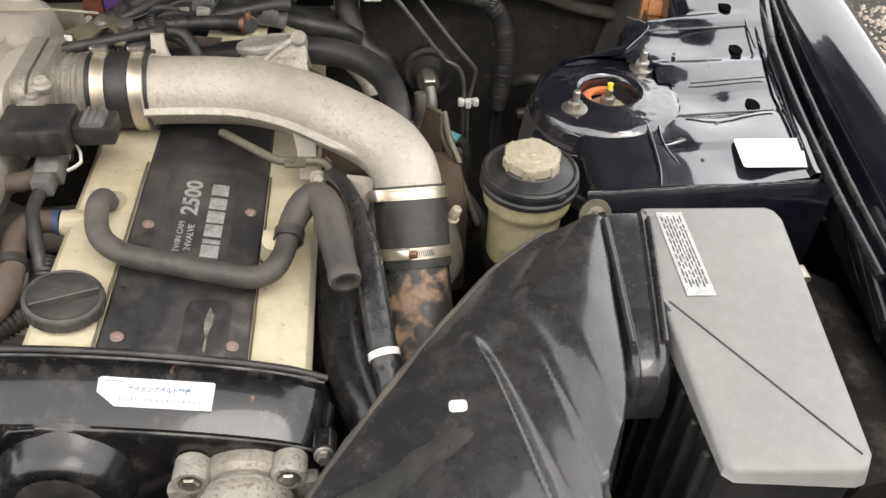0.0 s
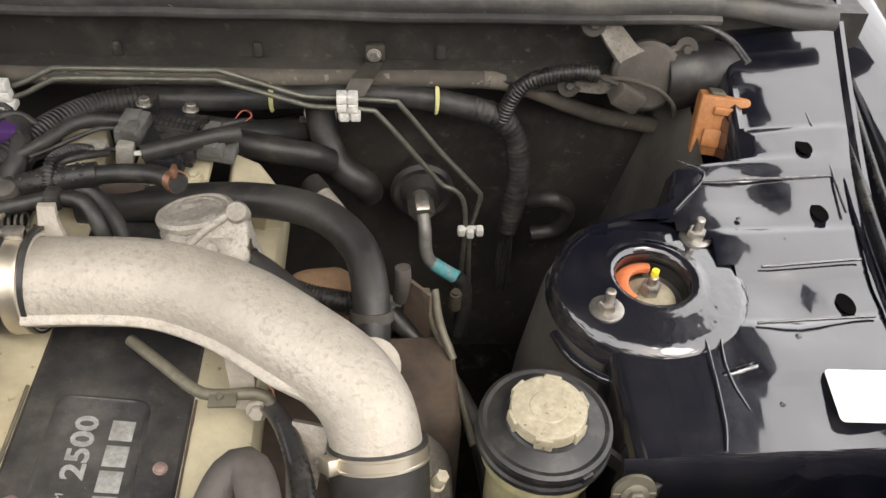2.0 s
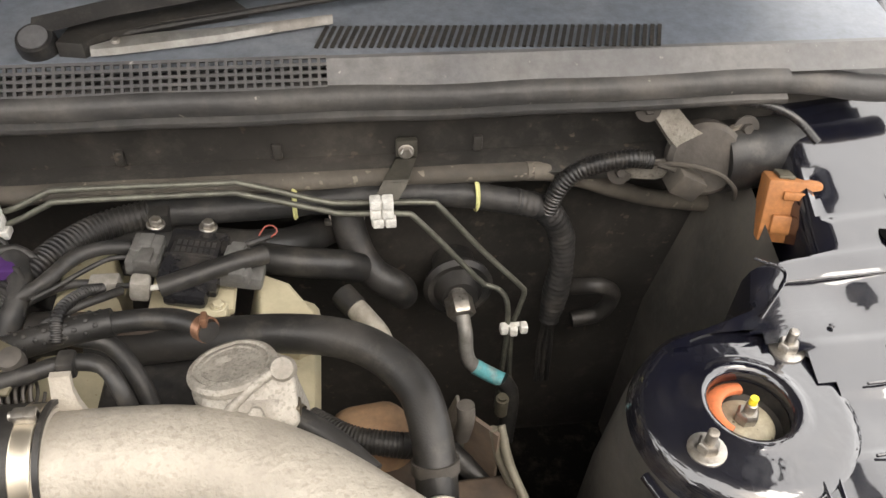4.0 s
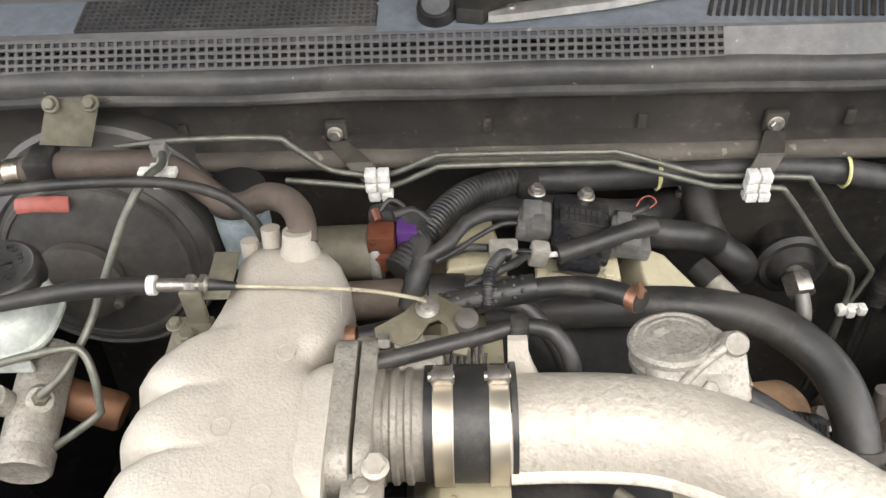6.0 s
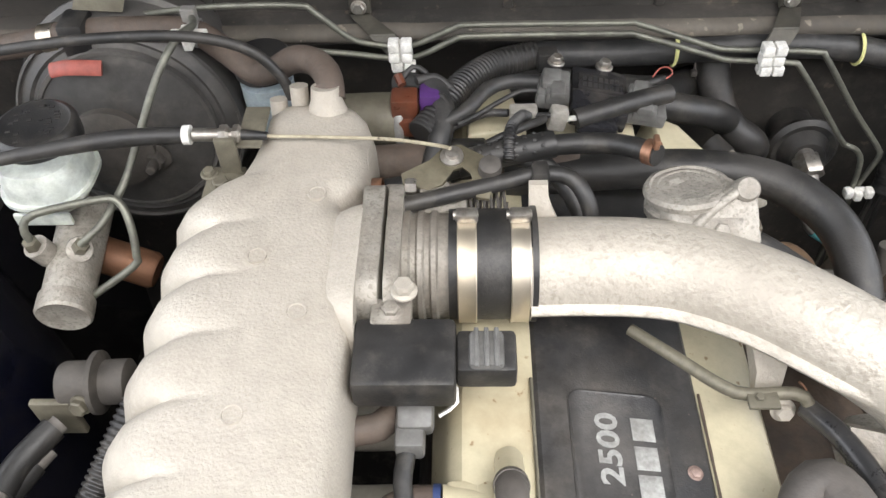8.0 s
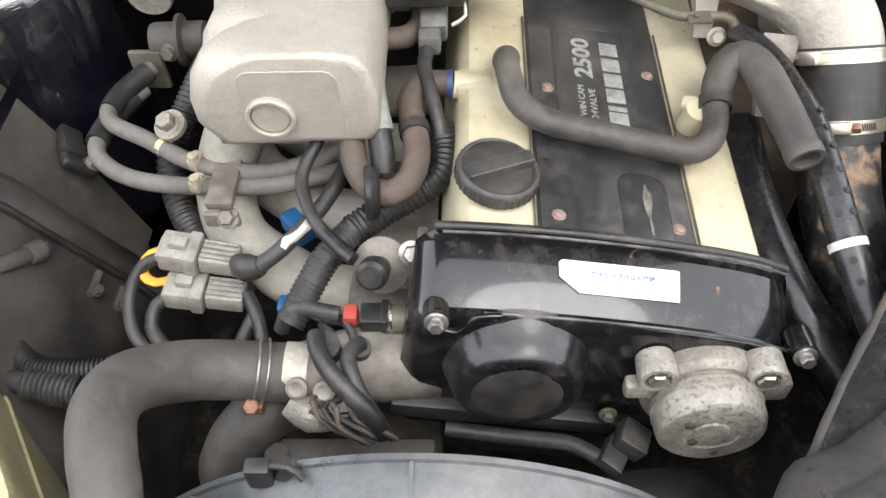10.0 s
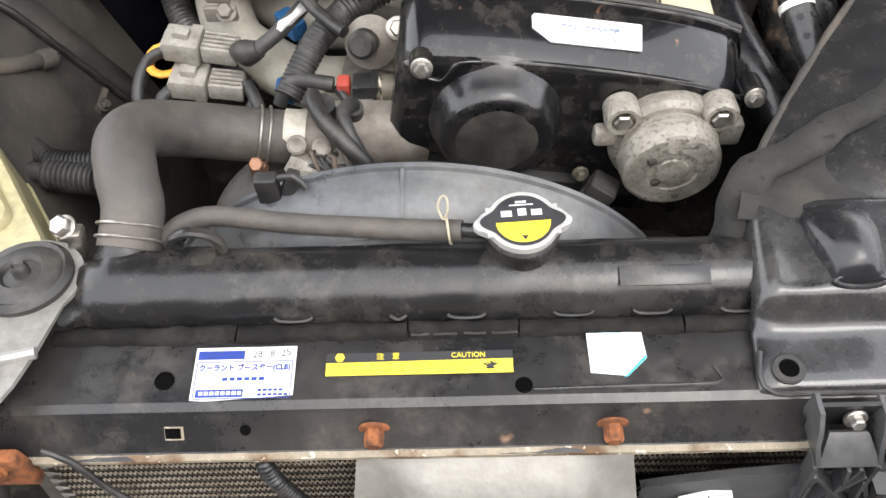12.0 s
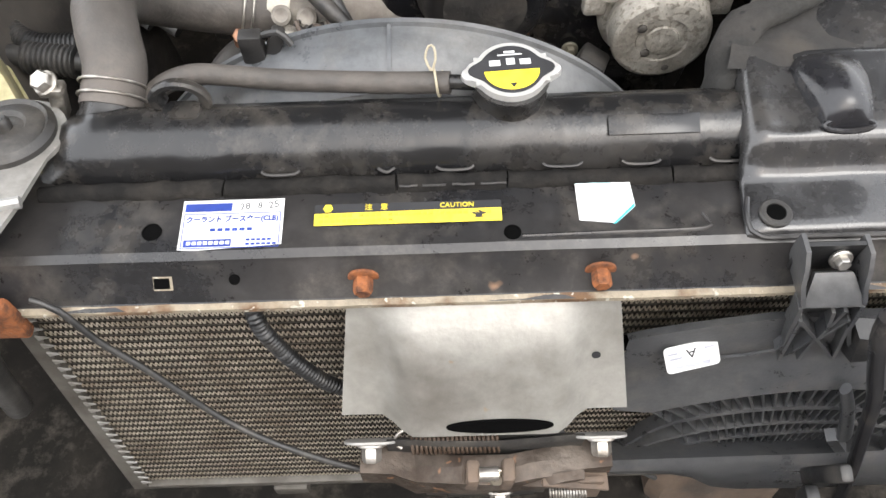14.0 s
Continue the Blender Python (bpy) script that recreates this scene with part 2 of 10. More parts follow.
ORANGE = material("orange_relay_plastic", (0.42, 0.175, 0.06), 0.5, 0.0, (0.33, 0.135, 0.05), 30, bump=0.08)
ORANGERUB = material("orange_rubber_boot", (0.7, 0.2, 0.08), 0.5)
ORANGETAPE = material("orange_wire_sleeve", (0.7, 0.33, 0.04), 0.5)
COPPER = material("coppery_clip", (0.3, 0.16, 0.1), 0.4, 0.6, (0.2, 0.115, 0.08), 80)
BROWNPLASTIC = material("brown_plug", (0.11, 0.035, 0.018), 0.3)
PURPLE = material("purple_plug", (0.07, 0.025, 0.13), 0.45)
BLUEPLASTIC = material("blue_plug", (0.015, 0.1, 0.26), 0.45)
TEAL = material("teal_sleeve", (0.1, 0.38, 0.42), 0.55, 0.0, (0.25, 0.35, 0.35), 90)
YELLOWTAPE = material("pale_yellow_tape", (0.7, 0.68, 0.3), 0.55)
LINE = material("olive_brake_pipe", (0.17, 0.17, 0.14), 0.4, 0.5, (0.1, 0.1, 0.085), 40, 0.4, 0.7, 0.05)
HEATSHIELD = material("scaled_heat_pipe", (0.022, 0.021, 0.02), 0.22, 0.0, (0.26, 0.17, 0.105), 26, 0.56, 0.63, 0.15, 300, rough2=0.7)
DIRTYCAST = material("oily_dark_casting", (0.1, 0.09, 0.08), 0.6, 0.3, (0.05, 0.045, 0.04), 15, 0.4, 0.65, 0.4, 200)
ASPHALT = material("asphalt", (0.06, 0.058, 0.056), 0.85, 0.0, (0.035, 0.034, 0.033), 3, 0.4, 0.7, 0.8, 90, speck=(0.16, 0.15, 0.14), speck_scale=60, speck_at=0.6)
GRAVELM = material("pale_gravel", (0.5, 0.45, 0.38), 0.85, 0.0, (0.28, 0.24, 0.2), 12, 0.4, 0.65, 0.5, 120)
CONCRETE = material("stained_concrete", (0.2, 0.18, 0.16), 0.85, 0.0, (0.12, 0.1, 0.085), 3, 0.4, 0.7, 0.5, 80)
# flat black for plugs, and for the shade inside holes that are not cut
HOLE = material("black_plug_and_hole_shade", (0.002, 0.002, 0.002), 0.9, bump=0)
GLASS = material("windscreen_glass", (0.02, 0.024, 0.026), 0.05, bump=0, coat=0.5)
RUST_LIP = material("flaking_lip", (0.27, 0.23, 0.17), 0.7, 0.2, (0.13, 0.075, 0.04), 40, 0.48, 0.62, 0.6, 300, speck=(0.45, 0.42, 0.35), speck_scale=160, speck_at=0.62)
PLASTIC_GREY = material("grey_black_shroud_plastic", (0.085, 0.089, 0.094), 0.3, 0.0, (0.15, 0.15, 0.147), 8, 0.45, 0.72, 0.1, 400, rough2=0.5)
GREYPLATE_STAINED = material("stained_grey_steel", (0.33, 0.318, 0.29), 0.34, 0.35, (0.15, 0.138, 0.12), 11, 0.44, 0.68, 0.16, 250, speck=(0.3, 0.2, 0.11), speck_scale=60, speck_at=0.73, grime=0.14)
BROWNSPRING = material("brown_spring", (0.07, 0.045, 0.03), 0.5, 0.4)
BLUEDARK = material("dark_blue_band", (0.03, 0.05, 0.14), 0.5)
DARKFACE = material("grimy_boss_face", (0.018, 0.017, 0.016), 0.6, 0.0, (0.04, 0.034, 0.029), 40, bump=0.4)
BLUEGREYINK = material("blue_grey_ink", (0.12, 0.16, 0.26), 0.6, bump=0)
CASTWORN = material("corroded_aluminium", (0.33, 0.308, 0.27), 0.5, 0.25, (0.235, 0.213, 0.184), 35, 0.45, 0.66, 0.7, 340, speck=(0.24, 0.22, 0.19), speck_scale=330, speck_at=0.55)
BLACKTAPE = material("black_wiring_tape", (0.022, 0.022, 0.022), 0.45, 0.0, (0.05, 0.047, 0.045), 40, 0.45, 0.7, 0.6, 90)
INK_SOFT = material("worn_black_print", (0.06, 0.06, 0.06), 0.6, 0.0, (0.3, 0.3, 0.3), 200, 0.5, 0.7, bump=0)
DIRTYPLASTIC = material("dirt_covered_plastic", (0.045, 0.04, 0.035), 0.75, 0.0, (0.085, 0.073, 0.058), 18, 0.42, 0.65, 0.8, 120)
RUSTTAN = material("tan_heat_stained_steel", (0.3, 0.19, 0.11), 0.7, 0.1, (0.2, 0.12, 0.07), 22, 0.4, 0.65, 0.5, 150)
DUSTFOAM = material("dusty_cracked_foam", (0.017, 0.0165, 0.015), 0.9, 0.0, (0.036, 0.033, 0.03), 30, 0.42, 0.65, 1.0, 200, dust=0.15, speck=(0.01, 0.01, 0.01), speck_scale=90, speck_at=0.64)
RECESSGRIME = material("tan_stained_grime", (0.02, 0.0185, 0.017), 0.85, 0.0, (0.085, 0.07, 0.055), 9, 0.45, 0.68, 0.6, 140, dust=0.2)
PIPECAST = material("pebbled_cast_aluminium", (0.43, 0.395, 0.338), 0.42, 0.2, (0.35, 0.318, 0.27), 13, 0.4, 0.7, 1.0, 210, speck=(0.36, 0.328, 0.276), speck_scale=190, speck_at=0.57, grime=0.1)
LIPDARK = material("dark_bare_steel", (0.022, 0.021, 0.02), 0.6, 0.2, (0.07, 0.062, 0.052), 20, 0.45, 0.68, 0.3, 160)
SENSORCAST = material("pitted_grey_aluminium", (0.34, 0.318, 0.278), 0.5, 0.25, (0.19, 0.17, 0.143), 22, 0.42, 0.66, 0.9, 260, speck=(0.2, 0.18, 0.15), speck_scale=240, speck_at=0.56)
GLOSSPIPE = material("glossy_black_pipe", (0.015, 0.015, 0.017), 0.18, 0.0, (0.03, 0.03, 0.03), 12, 0.5, 0.7, 0.04)
RUSTDARK = material("rust_brown_manifold", (0.13, 0.095, 0.07), 0.75, 0.2, (0.07, 0.055, 0.045), 25, 0.4, 0.65, 0.6, 150)
SERVOBLACK = material("dusty_servo_paint", (0.05, 0.048, 0.046), 0.4, 0.0, (0.1, 0.094, 0.088), 8, 0.45, 0.7, 0.1, 250)
BROWNCAN = material("brown_canister_metal", (0.2, 0.1, 0.055), 0.5, 0.5, (0.12, 0.06, 0.035), 25)
POTGREY = material("blue_grey_pot", (0.3, 0.35, 0.37), 0.45, 0.0, (0.22, 0.26, 0.27), 20, sss=0.15)
GREYPLUG = material("dark_grey_plug", (0.13, 0.128, 0.122), 0.42, 0.0, (0.08, 0.076, 0.07), 40, bump=0.1)
GREYRUBBER = material("grey_fuel_hose", (0.15, 0.138, 0.125), 0.65, 0.0, (0.1, 0.09, 0.08), 20, 0.4, 0.7, 0.2, 500)
VALVEGREY = material("grey_green_valve", (0.24, 0.25, 0.22), 0.5, 0.0, (0.16, 0.15, 0.13), 30)
DIRTYALLOY = material("oily_alloy", (0.26, 0.24, 0.21), 0.55, 0.3, (0.12, 0.1, 0.085), 22, 0.4, 0.65, 0.4, 220)
CREAMALLOY = material("pale_alloy_neck", (0.4, 0.375, 0.32), 0.5, 0.2, (0.26, 0.235, 0.195), 30)
OCHREINK = material("ochre_print", (0.5, 0.38, 0.03), 0.5, bump=0)
TEALPALE = material("pale_teal_print", (0.45, 0.72, 0.74), 0.5, bump=0)
FANPLASTIC = material("grey_black_fan_plastic", (0.047, 0.048, 0.051), 0.28, 0.0, (0.08, 0.08, 0.08), 9, 0.45, 0.72, 0.1, 400, rough2=0.42)
# for the tubes, and for the fin sides with their shade in the colour
DARKTUBE = material("dark_tube_and_fin_shade", (0.035, 0.03, 0.024), 0.6, 0.3, (0.06, 0.05, 0.04), 40)
# near black, puts the shade below and beside the engine into colour
GAPSHADE = material("near_black_gap_shade", (0.013, 0.012, 0.011), 0.8, 0.0, (0.025, 0.022, 0.019), 6)
# pale grey that paints the highlight along the cover's ridges
EDGEGLINT = material("pale_edge_highlight", (0.1, 0.098, 0.094), 0.3, 0.2, (0.03, 0.028, 0.026), 40, 0.42, 0.6)
DUSTWALL = material("dusty_inner_wing", (0.05, 0.046, 0.041), 0.6, 0.0, (0.1, 0.089, 0.077), 9, 0.42, 0.66, 0.3, 150)
LEVERZINC = material("olive_lever_zinc", (0.13, 0.115, 0.078), 0.5, 0.3, (0.085, 0.072, 0.046), 40, 0.4, 0.7, 0.15, 300)
SCREW = material("pinkish_tarnished_screw", (0.3, 0.22, 0.19), 0.5, 0.4, (0.2, 0.14, 0.12), 80)
CAPBLACK = material("dusty_oil_cap_plastic", (0.035, 0.033, 0.031), 0.42, 0.0, (0.075, 0.068, 0.06), 30, 0.42, 0.68, 0.2, 400)
SCAR = material("dusty_scrape", (0.2, 0.185, 0.155), 0.7, 0.0, (0.09, 0.082, 0.07), 60, 0.42, 0.6)
RUSTBAR = material("rust_brown_latch_steel", (0.1, 0.08, 0.064), 0.5, 0.5, (0.055, 0.04, 0.03), 40, 0.4, 0.62, 0.6, 200, speck=(0.25, 0.13, 0.07), speck_scale=90, speck_at=0.66)
GLOSSBLACK.node_tree.nodes["Principled BSDF"].inputs["Specular IOR Level"].default_value = 0.3
# almost no sheen on the foam and the near-black shade colours
for deep in (HOLE, GAPSHADE, FOAM, DARKFIN):
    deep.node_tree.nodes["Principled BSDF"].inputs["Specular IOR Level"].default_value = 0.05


# ---- building helpers ----
WORLD_OF = {}


def finish(bm, angle=38):
    """Smooth faces, with edges sharper than the angle kept crisp."""
    bmesh.ops.recalc_face_normals(bm, faces=bm.faces)
    lim = radians(angle)
    for f in bm.faces:
        f.smooth = True
    for e in bm.edges:
        if len(e.link_faces) == 2:
            e.smooth = e.calc_face_angle(0.0) < lim
        else:
            e.smooth = False


def mesh_object(name, bm, mat, angle=38):
    finish(bm, angle)
    lo = [min(v.co[i] for v in bm.verts) for i in range(3)]
    hi = [max(v.co[i] for v in bm.verts) for i in range(3)]
    c = Vector([(a + b) / 2 for a, b in zip(lo, hi)])
    for v in bm.verts:
        v.co -= c
    me = bpy.data.meshes.new(name)
    bm.to_mesh(me)
    bm.free()
    me.materials.append(mat)
    ob = new(name, me)
    ob.matrix_basis = Matrix.Translation(c)
    WORLD_OF[ob] = Matrix.Translation(c)
    return ob


def part(name, bm, mat, parent, label="", angle=38):
    """One mesh under a thing or a part."""
    ob = mesh_object(name, bm, mat, angle)
    ob.parent = parent
    ob.matrix_parent_inverse = WORLD_OF[parent].inverted()
    if label:
        ob["label"] = label
    return ob


def thing(name, at, label, category, group="", kind=""):
    ob = new(name)
    ob.empty_display_size = 0.02
    ob.matrix_basis = Matrix.Translation(at)
    WORLD_OF[ob] = Matrix.Translation(at)
    return tagged(ob, label, category, group, kind)


def solo(name, bm, mat, label, category, group="", kind="", angle=38):
    return tagged(mesh_object(name, bm, mat, angle), label, category, group, kind)


def joined(*bms):
    """All the given meshes in one."""
    out = bms[0]
    for b in bms[1:]:
        me = bpy.data.meshes.new("tmp")
        b.to_mesh(me)
        out.from_mesh(me)
        bpy.data.meshes.remove(me)
        b.free()
    return out


def moved(bm, m):
    bm.transform(m)
    return bm


def basis(axis, at=(0, 0, 0), spin=0.0):
    """A frame whose z is the axis."""
    q = Vector(axis).normalized().to_track_quat("Z", "Y").to_matrix().to_4x4()
    return Matrix.Translation(at) @ q @ Matrix.Rotation(radians(spin), 4, "Z")


def box(lo, hi, bevel=0.0, seg=2):
    bm = bmesh.new()
    bmesh.ops.create_cube(bm, size=1)
    for v in bm.verts:
        for i in range(3):
            v.co[i] = lo[i] if v.co[i] < 0 else hi[i]
    if bevel:
        bmesh.ops.bevel(bm, geom=bm.edges[:], offset=bevel, segments=seg, profile=0.5, affect="EDGES")
    return bm


def sized(sx, sy, sz, m=None, bevel=0.0, seg=2):
    """A box of that size about the origin of the frame m."""
    bm = box((-sx / 2, -sy / 2, -sz / 2), (sx / 2, sy / 2, sz / 2), bevel, seg)
    return moved(bm, m) if m else bm


def prism(points, z0, z1, m=None, bevel=0.0, seg=2):
    """A flat outline given a depth, in the frame m."""
    bm = bmesh.new()
    n = len(points)
    low = [bm.verts.new((x, y, z0)) for x, y in points]
    top = [bm.verts.new((x, y, z1)) for x, y in points]
    bm.faces.new(low[::-1])
    cap = bm.faces.new(top)
    for i in range(n):
        bm.faces.new((low[i], low[(i + 1) % n], top[(i + 1) % n], top[i]))
    if bevel:
        bmesh.ops.bevel(bm, geom=list(cap.edges), offset=bevel, segments=seg, profile=0.5, affect="EDGES")
    return moved(bm, m) if m else bm


def lathe(profile, m=None, seg=32, arc=None):
    """Rings (radius, height) turned about z; open ends are capped."""
    bm = bmesh.new()
    rings = []
    for r, z in profile:
        rings.append([bm.verts.new((r * math.cos(2 * math.pi * i / seg), r * math.sin(2 * math.pi * i / seg), z)) for i in range(seg)])
    for a, b in zip(rings, rings[1:]):
        for i in range(seg):
            bm.faces.new((a[i], a[(i + 1) % seg], b[(i + 1) % seg], b[i]))
    if profile[0][0] > 1e-5 and profile[0] != profile[-1]:
        bm.faces.new(rings[0][::-1])
    if profile[-1][0] > 1e-5 and profile[0] != profile[-1]:
        bm.faces.new(rings[-1])
    bmesh.ops.remove_doubles(bm, verts=bm.verts, dist=1e-6)
    return moved(bm, m) if m else bm


def rod(a, b, r, seg=16, r2=None):
    a, b = Vector(a), Vector(b)
    return lathe([(r, 0), (r if r2 is None else r2, (b - a).length)], basis(b - a, a), seg)


def spline(points, step=0.006):
    """A smooth line through the points (Catmull-Rom), at about even steps."""
    p = [Vector(q) for q in points]
    p = [p[0] * 2 - p[1]] + p + [p[-1] * 2 - p[-2]]
    out = []
    for i in range(1, len(p) - 2):
        n = max(2, int((p[i + 1] - p[i]).length / step))
        for k in range(n):
            t = k / n
            a, b, c, d = p[i - 1], p[i], p[i + 1], p[i + 2]
            out.append(0.5 * ((2 * b) + (c - a) * t + (2 * a - 5 * b + 4 * c - d) * t * t + (3 * b - a - 3 * c + d) * t ** 3))
    out.append(p[-2])
    return out


def tube(points, r, seg=16, step=0.008, radii=None, rib=0.0, pitch=0.006, smooth=True, squash=1.0, wobble=0.0):
    """A hose swept along a smooth line; rib: height of the rings of a corrugated sleeve."""
    if rib:
        step = pitch / 4
    line = spline(points, step) if smooth else [Vector(q) for q in points]
    bm = bmesh.new()
    t0 = (line[1] - line[0]).normalized()
    side = t0.orthogonal().normalized()
    rings, run = [], 0.0
    total = sum((b - a).length for a, b in zip(line, line[1:]))
    for i, p in enumerate(line):
        t = (line[min(i + 1, len(line) - 1)] - line[max(i - 1, 0)]).normalized()
        side = (side - t * side.dot(t)).normalized()
        up = t.cross(side)
        if i:
            run += (p - line[i - 1]).length
        rad = r
        if radii:
            f = run / total * (len(radii) - 1)
            k = min(int(f), len(radii) - 2)
            rad = radii[k] + (radii[k + 1] - radii[k]) * (f - k)
        if rib:
            rad += rib * (1 if math.sin(2 * math.pi * run / pitch) > 0 else -1)
        if wobble:
            rad *= 1 + wobble * noise.noise(p * 60)
        rings.append([bm.verts.new(p + (side * math.cos(2 * math.pi * j / seg) + up * squash * math.sin(2 * math.pi * j / seg)) * rad) for j in range(seg)])
    for a, b in zip(rings, rings[1:]):
        for j in range(seg):
            bm.faces.new((a[j], a[(j + 1) % seg], b[(j + 1) % seg], b[j]))
    bm.faces.new(rings[0][::-1])
    bm.faces.new(rings[-1])
    return bm


def loft(sections, closed=True, cap=True):
    """Faces between rows of points of equal length."""
    bm = bmesh.new()
    rows = [[bm.verts.new(p) for p in s] for s in sections]
    n = len(rows[0])
    for a, b in zip(rows, rows[1:]):
        for i in range(n if closed else n - 1):
            bm.faces.new((a[i], a[(i + 1) % n], b[(i + 1) % n], b[i]))
    if cap and closed:
        bm.faces.new(rows[0][::-1])
        bm.faces.new(rows[-1])
    return bm


def rounded(w, h, r, n=5):
    """Outline of a rectangle with round corners, about the origin."""
    r = min(r, w / 2 - 1e-5, h / 2 - 1e-5)
    out = []
    for cx, cy, a0 in ((w / 2 - r, h / 2 - r, 0), (-w / 2 + r, h / 2 - r, 90), (-w / 2 + r, -h / 2 + r, 180), (w / 2 - r, -h / 2 + r, 270)):
        for i in range(n + 1):
            a = radians(a0 + 90 * i / n)
            out.append((cx + r * math.cos(a), cy + r * math.sin(a)))
    return out


def profile_x(profile, x0, x1, n=1, sag=None):
    """A closed outline in y, z drawn out along x."""
    rows = []
    for i in range(n + 1):
        x = x0 + (x1 - x0) * i / n
        dy, dz = sag(x) if sag else (0, 0)
        rows.append([(x, y + dy, z + dz) for y, z in profile])
    return loft(rows)


def bolt(r=0.006, h=0.005, washer=0.0, m=None, stud=0.0):
    """A hexagon head with a flange, about z."""
    head = lathe([(r * 0.9, 0), (r, h * 0.25), (r, h * 0.8), (r * 0.82, h)], None, 6)
    out = head
    if washer:
        out = joined(out, lathe([(washer, -0.0015), (washer, 0.0004), (washer * 0.9, 0.0012)], None, 20))
    if stud:
        out = joined(out, lathe([(r * 0.5, h * 0.9), (r * 0.5, h + stud * 0.9), (r * 0.35, h + stud)], None, 12))
    return moved(out, m) if m else out


def band(at, axis, r, width, mat, parent, screw=0.0, name="hose_clamp", label=""):
    """A worm-drive clamp round a hose, with its screw housing turned by that angle."""
    m = basis(axis, at)
    w = width / 2
    b = lathe([(r, -w), (r + 0.0012, -w), (r + 0.0012, -w * 0.7), (r + 0.0006, -w * 0.6), (r + 0.0006, w * 0.6), (r + 0.0012, w * 0.7), (r + 0.0012, w), (r, w), (r, -w)], None, 36)
    h = sized(0.012, 0.02, width * 1.05, Matrix.Rotation(radians(screw), 4, "Z") @ Matrix.Translation((r + 0.005, 0, 0)), 0.002)
    s = moved(bolt(0.0045, 0.006), Matrix.Rotation(radians(screw), 4, "Z") @ Matrix.Translation((r + 0.006, 0.01, 0)) @ Matrix.Rotation(radians(-90), 4, "X"))
    return part(name, moved(joined(b, h, s), m), mat, parent, label)


def wire_band(at, axis, r, mat, parent, gap=0.007, name="wire_clamp", label=""):
    """A clamp of two round wires with a screw."""
    m = basis(axis, at)
    def hoop(z):
        return tube([((r + 0.001) * math.cos(a), (r + 0.001) * math.sin(a), z) for a in [2 * math.pi * k / 30 for k in range(31)]], 0.0013, 8, 0.01)
    out = joined(hoop(-gap / 2), hoop(gap / 2))
    return part(name, moved(out, m), mat, parent, label)


def lettering(text, size, m, mat, parent, depth=0.0004, name="lettering", squeeze=1.0, bold=0.0):
    """Words in the built-in font, lying in the xy plane of the frame m, centred."""
    cu = bpy.data.curves.new("words", "FONT")
    cu.body, cu.size, cu.extrude = text, size, depth
    cu.align_x, cu.align_y = "CENTER", "CENTER"
    cu.resolution_u, cu.offset = 3, bold
    ob = new("words", cu)
    dg = bpy.context.evaluated_depsgraph_get()
    me = bpy.data.meshes.new_from_object(ob.evaluated_get(dg))
    bpy.data.objects.remove(ob)
    bm = bmesh.new()
    bm.from_mesh(me)
    bpy.data.meshes.remove(me)
    bm.transform(m @ Matrix.Diagonal((squeeze, 1, 1, 1)))
    return part(name, bm, mat, parent)


def bars(rects, m, mat, parent, depth=0.0003, name="print_bar"):
    """Each rectangle (x, y, w, h) as a thin printed bar."""
    for x, y, w, h in rects:
        part(name, sized(w, h, depth, m @ Matrix.Translation((x, y, depth / 2))), mat, parent)


def bumpy(bm, amount, scale, seed=0.0):
    for v in bm.verts:
        v.co += Vector(noise.noise_vector(v.co * scale + Vector((seed, seed, seed)))) * amount
    return bm


# ---- setting: ground and car body round the engine bay ----
GZ = -0.9
g = bmesh.new()
bmesh.ops.create_grid(g, x_segments=8, y_segments=8, size=120)
ground = solo("ground", moved(g, Matrix.Translation((0, 0, GZ))), ASPHALT, "grey weathered asphalt round the parked car", "ground", kind="structure")
rng = random.Random(4)
gv, gf = [], []
for k in range(2600):
    x, y, s = rng.uniform(1.95, 2.9), rng.uniform(0.6, 3.1), rng.uniform(0.008, 0.02)
    o = len(gv)
    for dx, dy, dz in ((1, 0, 0), (-0.4, 0.9, 0), (-0.5, -0.8, 0), (0, 0, 0.8)):
        a = rng.uniform(0.7, 1.3)
        gv.append((x + dx * s * a, y + dy * s * a, GZ + dz * s * a + 0.001))
    gf += [(o, o + 1, o + 3), (o + 1, o + 2, o + 3), (o + 2, o, o + 3)]
gm = bpy.data.meshes.new("gravel")
gm.from_pydata(gv, [], gf)
gm.materials.append(GRAVELM)
tagged(new("gravel", gm), "loose pale gravel scattered beside the asphalt", "gravel", kind="stuff")
solo("boundary_wall", bumpy(box((1.9, 3.2, GZ), (6, 3.5, 0.6), 0.01), 0.004, 5), CONCRETE, "low stained concrete wall beyond the car", "wall", kind="structure")

# unseen wall added ahead of the car's nose to block sky from reflections
solo("wall_house", box((-7, -5.2, GZ), (7, -4.9, 3.5)), CONCRETE, "plain dim wall added out of view to block sky and darken reflections", "wall", kind="structure")
# sheet added below the bay so that gaps show black
tray = bmesh.new()
bmesh.ops.create_grid(tray, x_segments=2, y_segments=2, size=1)
tray.transform(Matrix.Translation((0, 0.55, -0.52)) @ Matrix.Diagonal((0.98, 0.75, 1, 1)))
solo("floor", tray, GAPSHADE, "near-black sheet added under the engine to shade the gaps", "undertray", kind="structure")

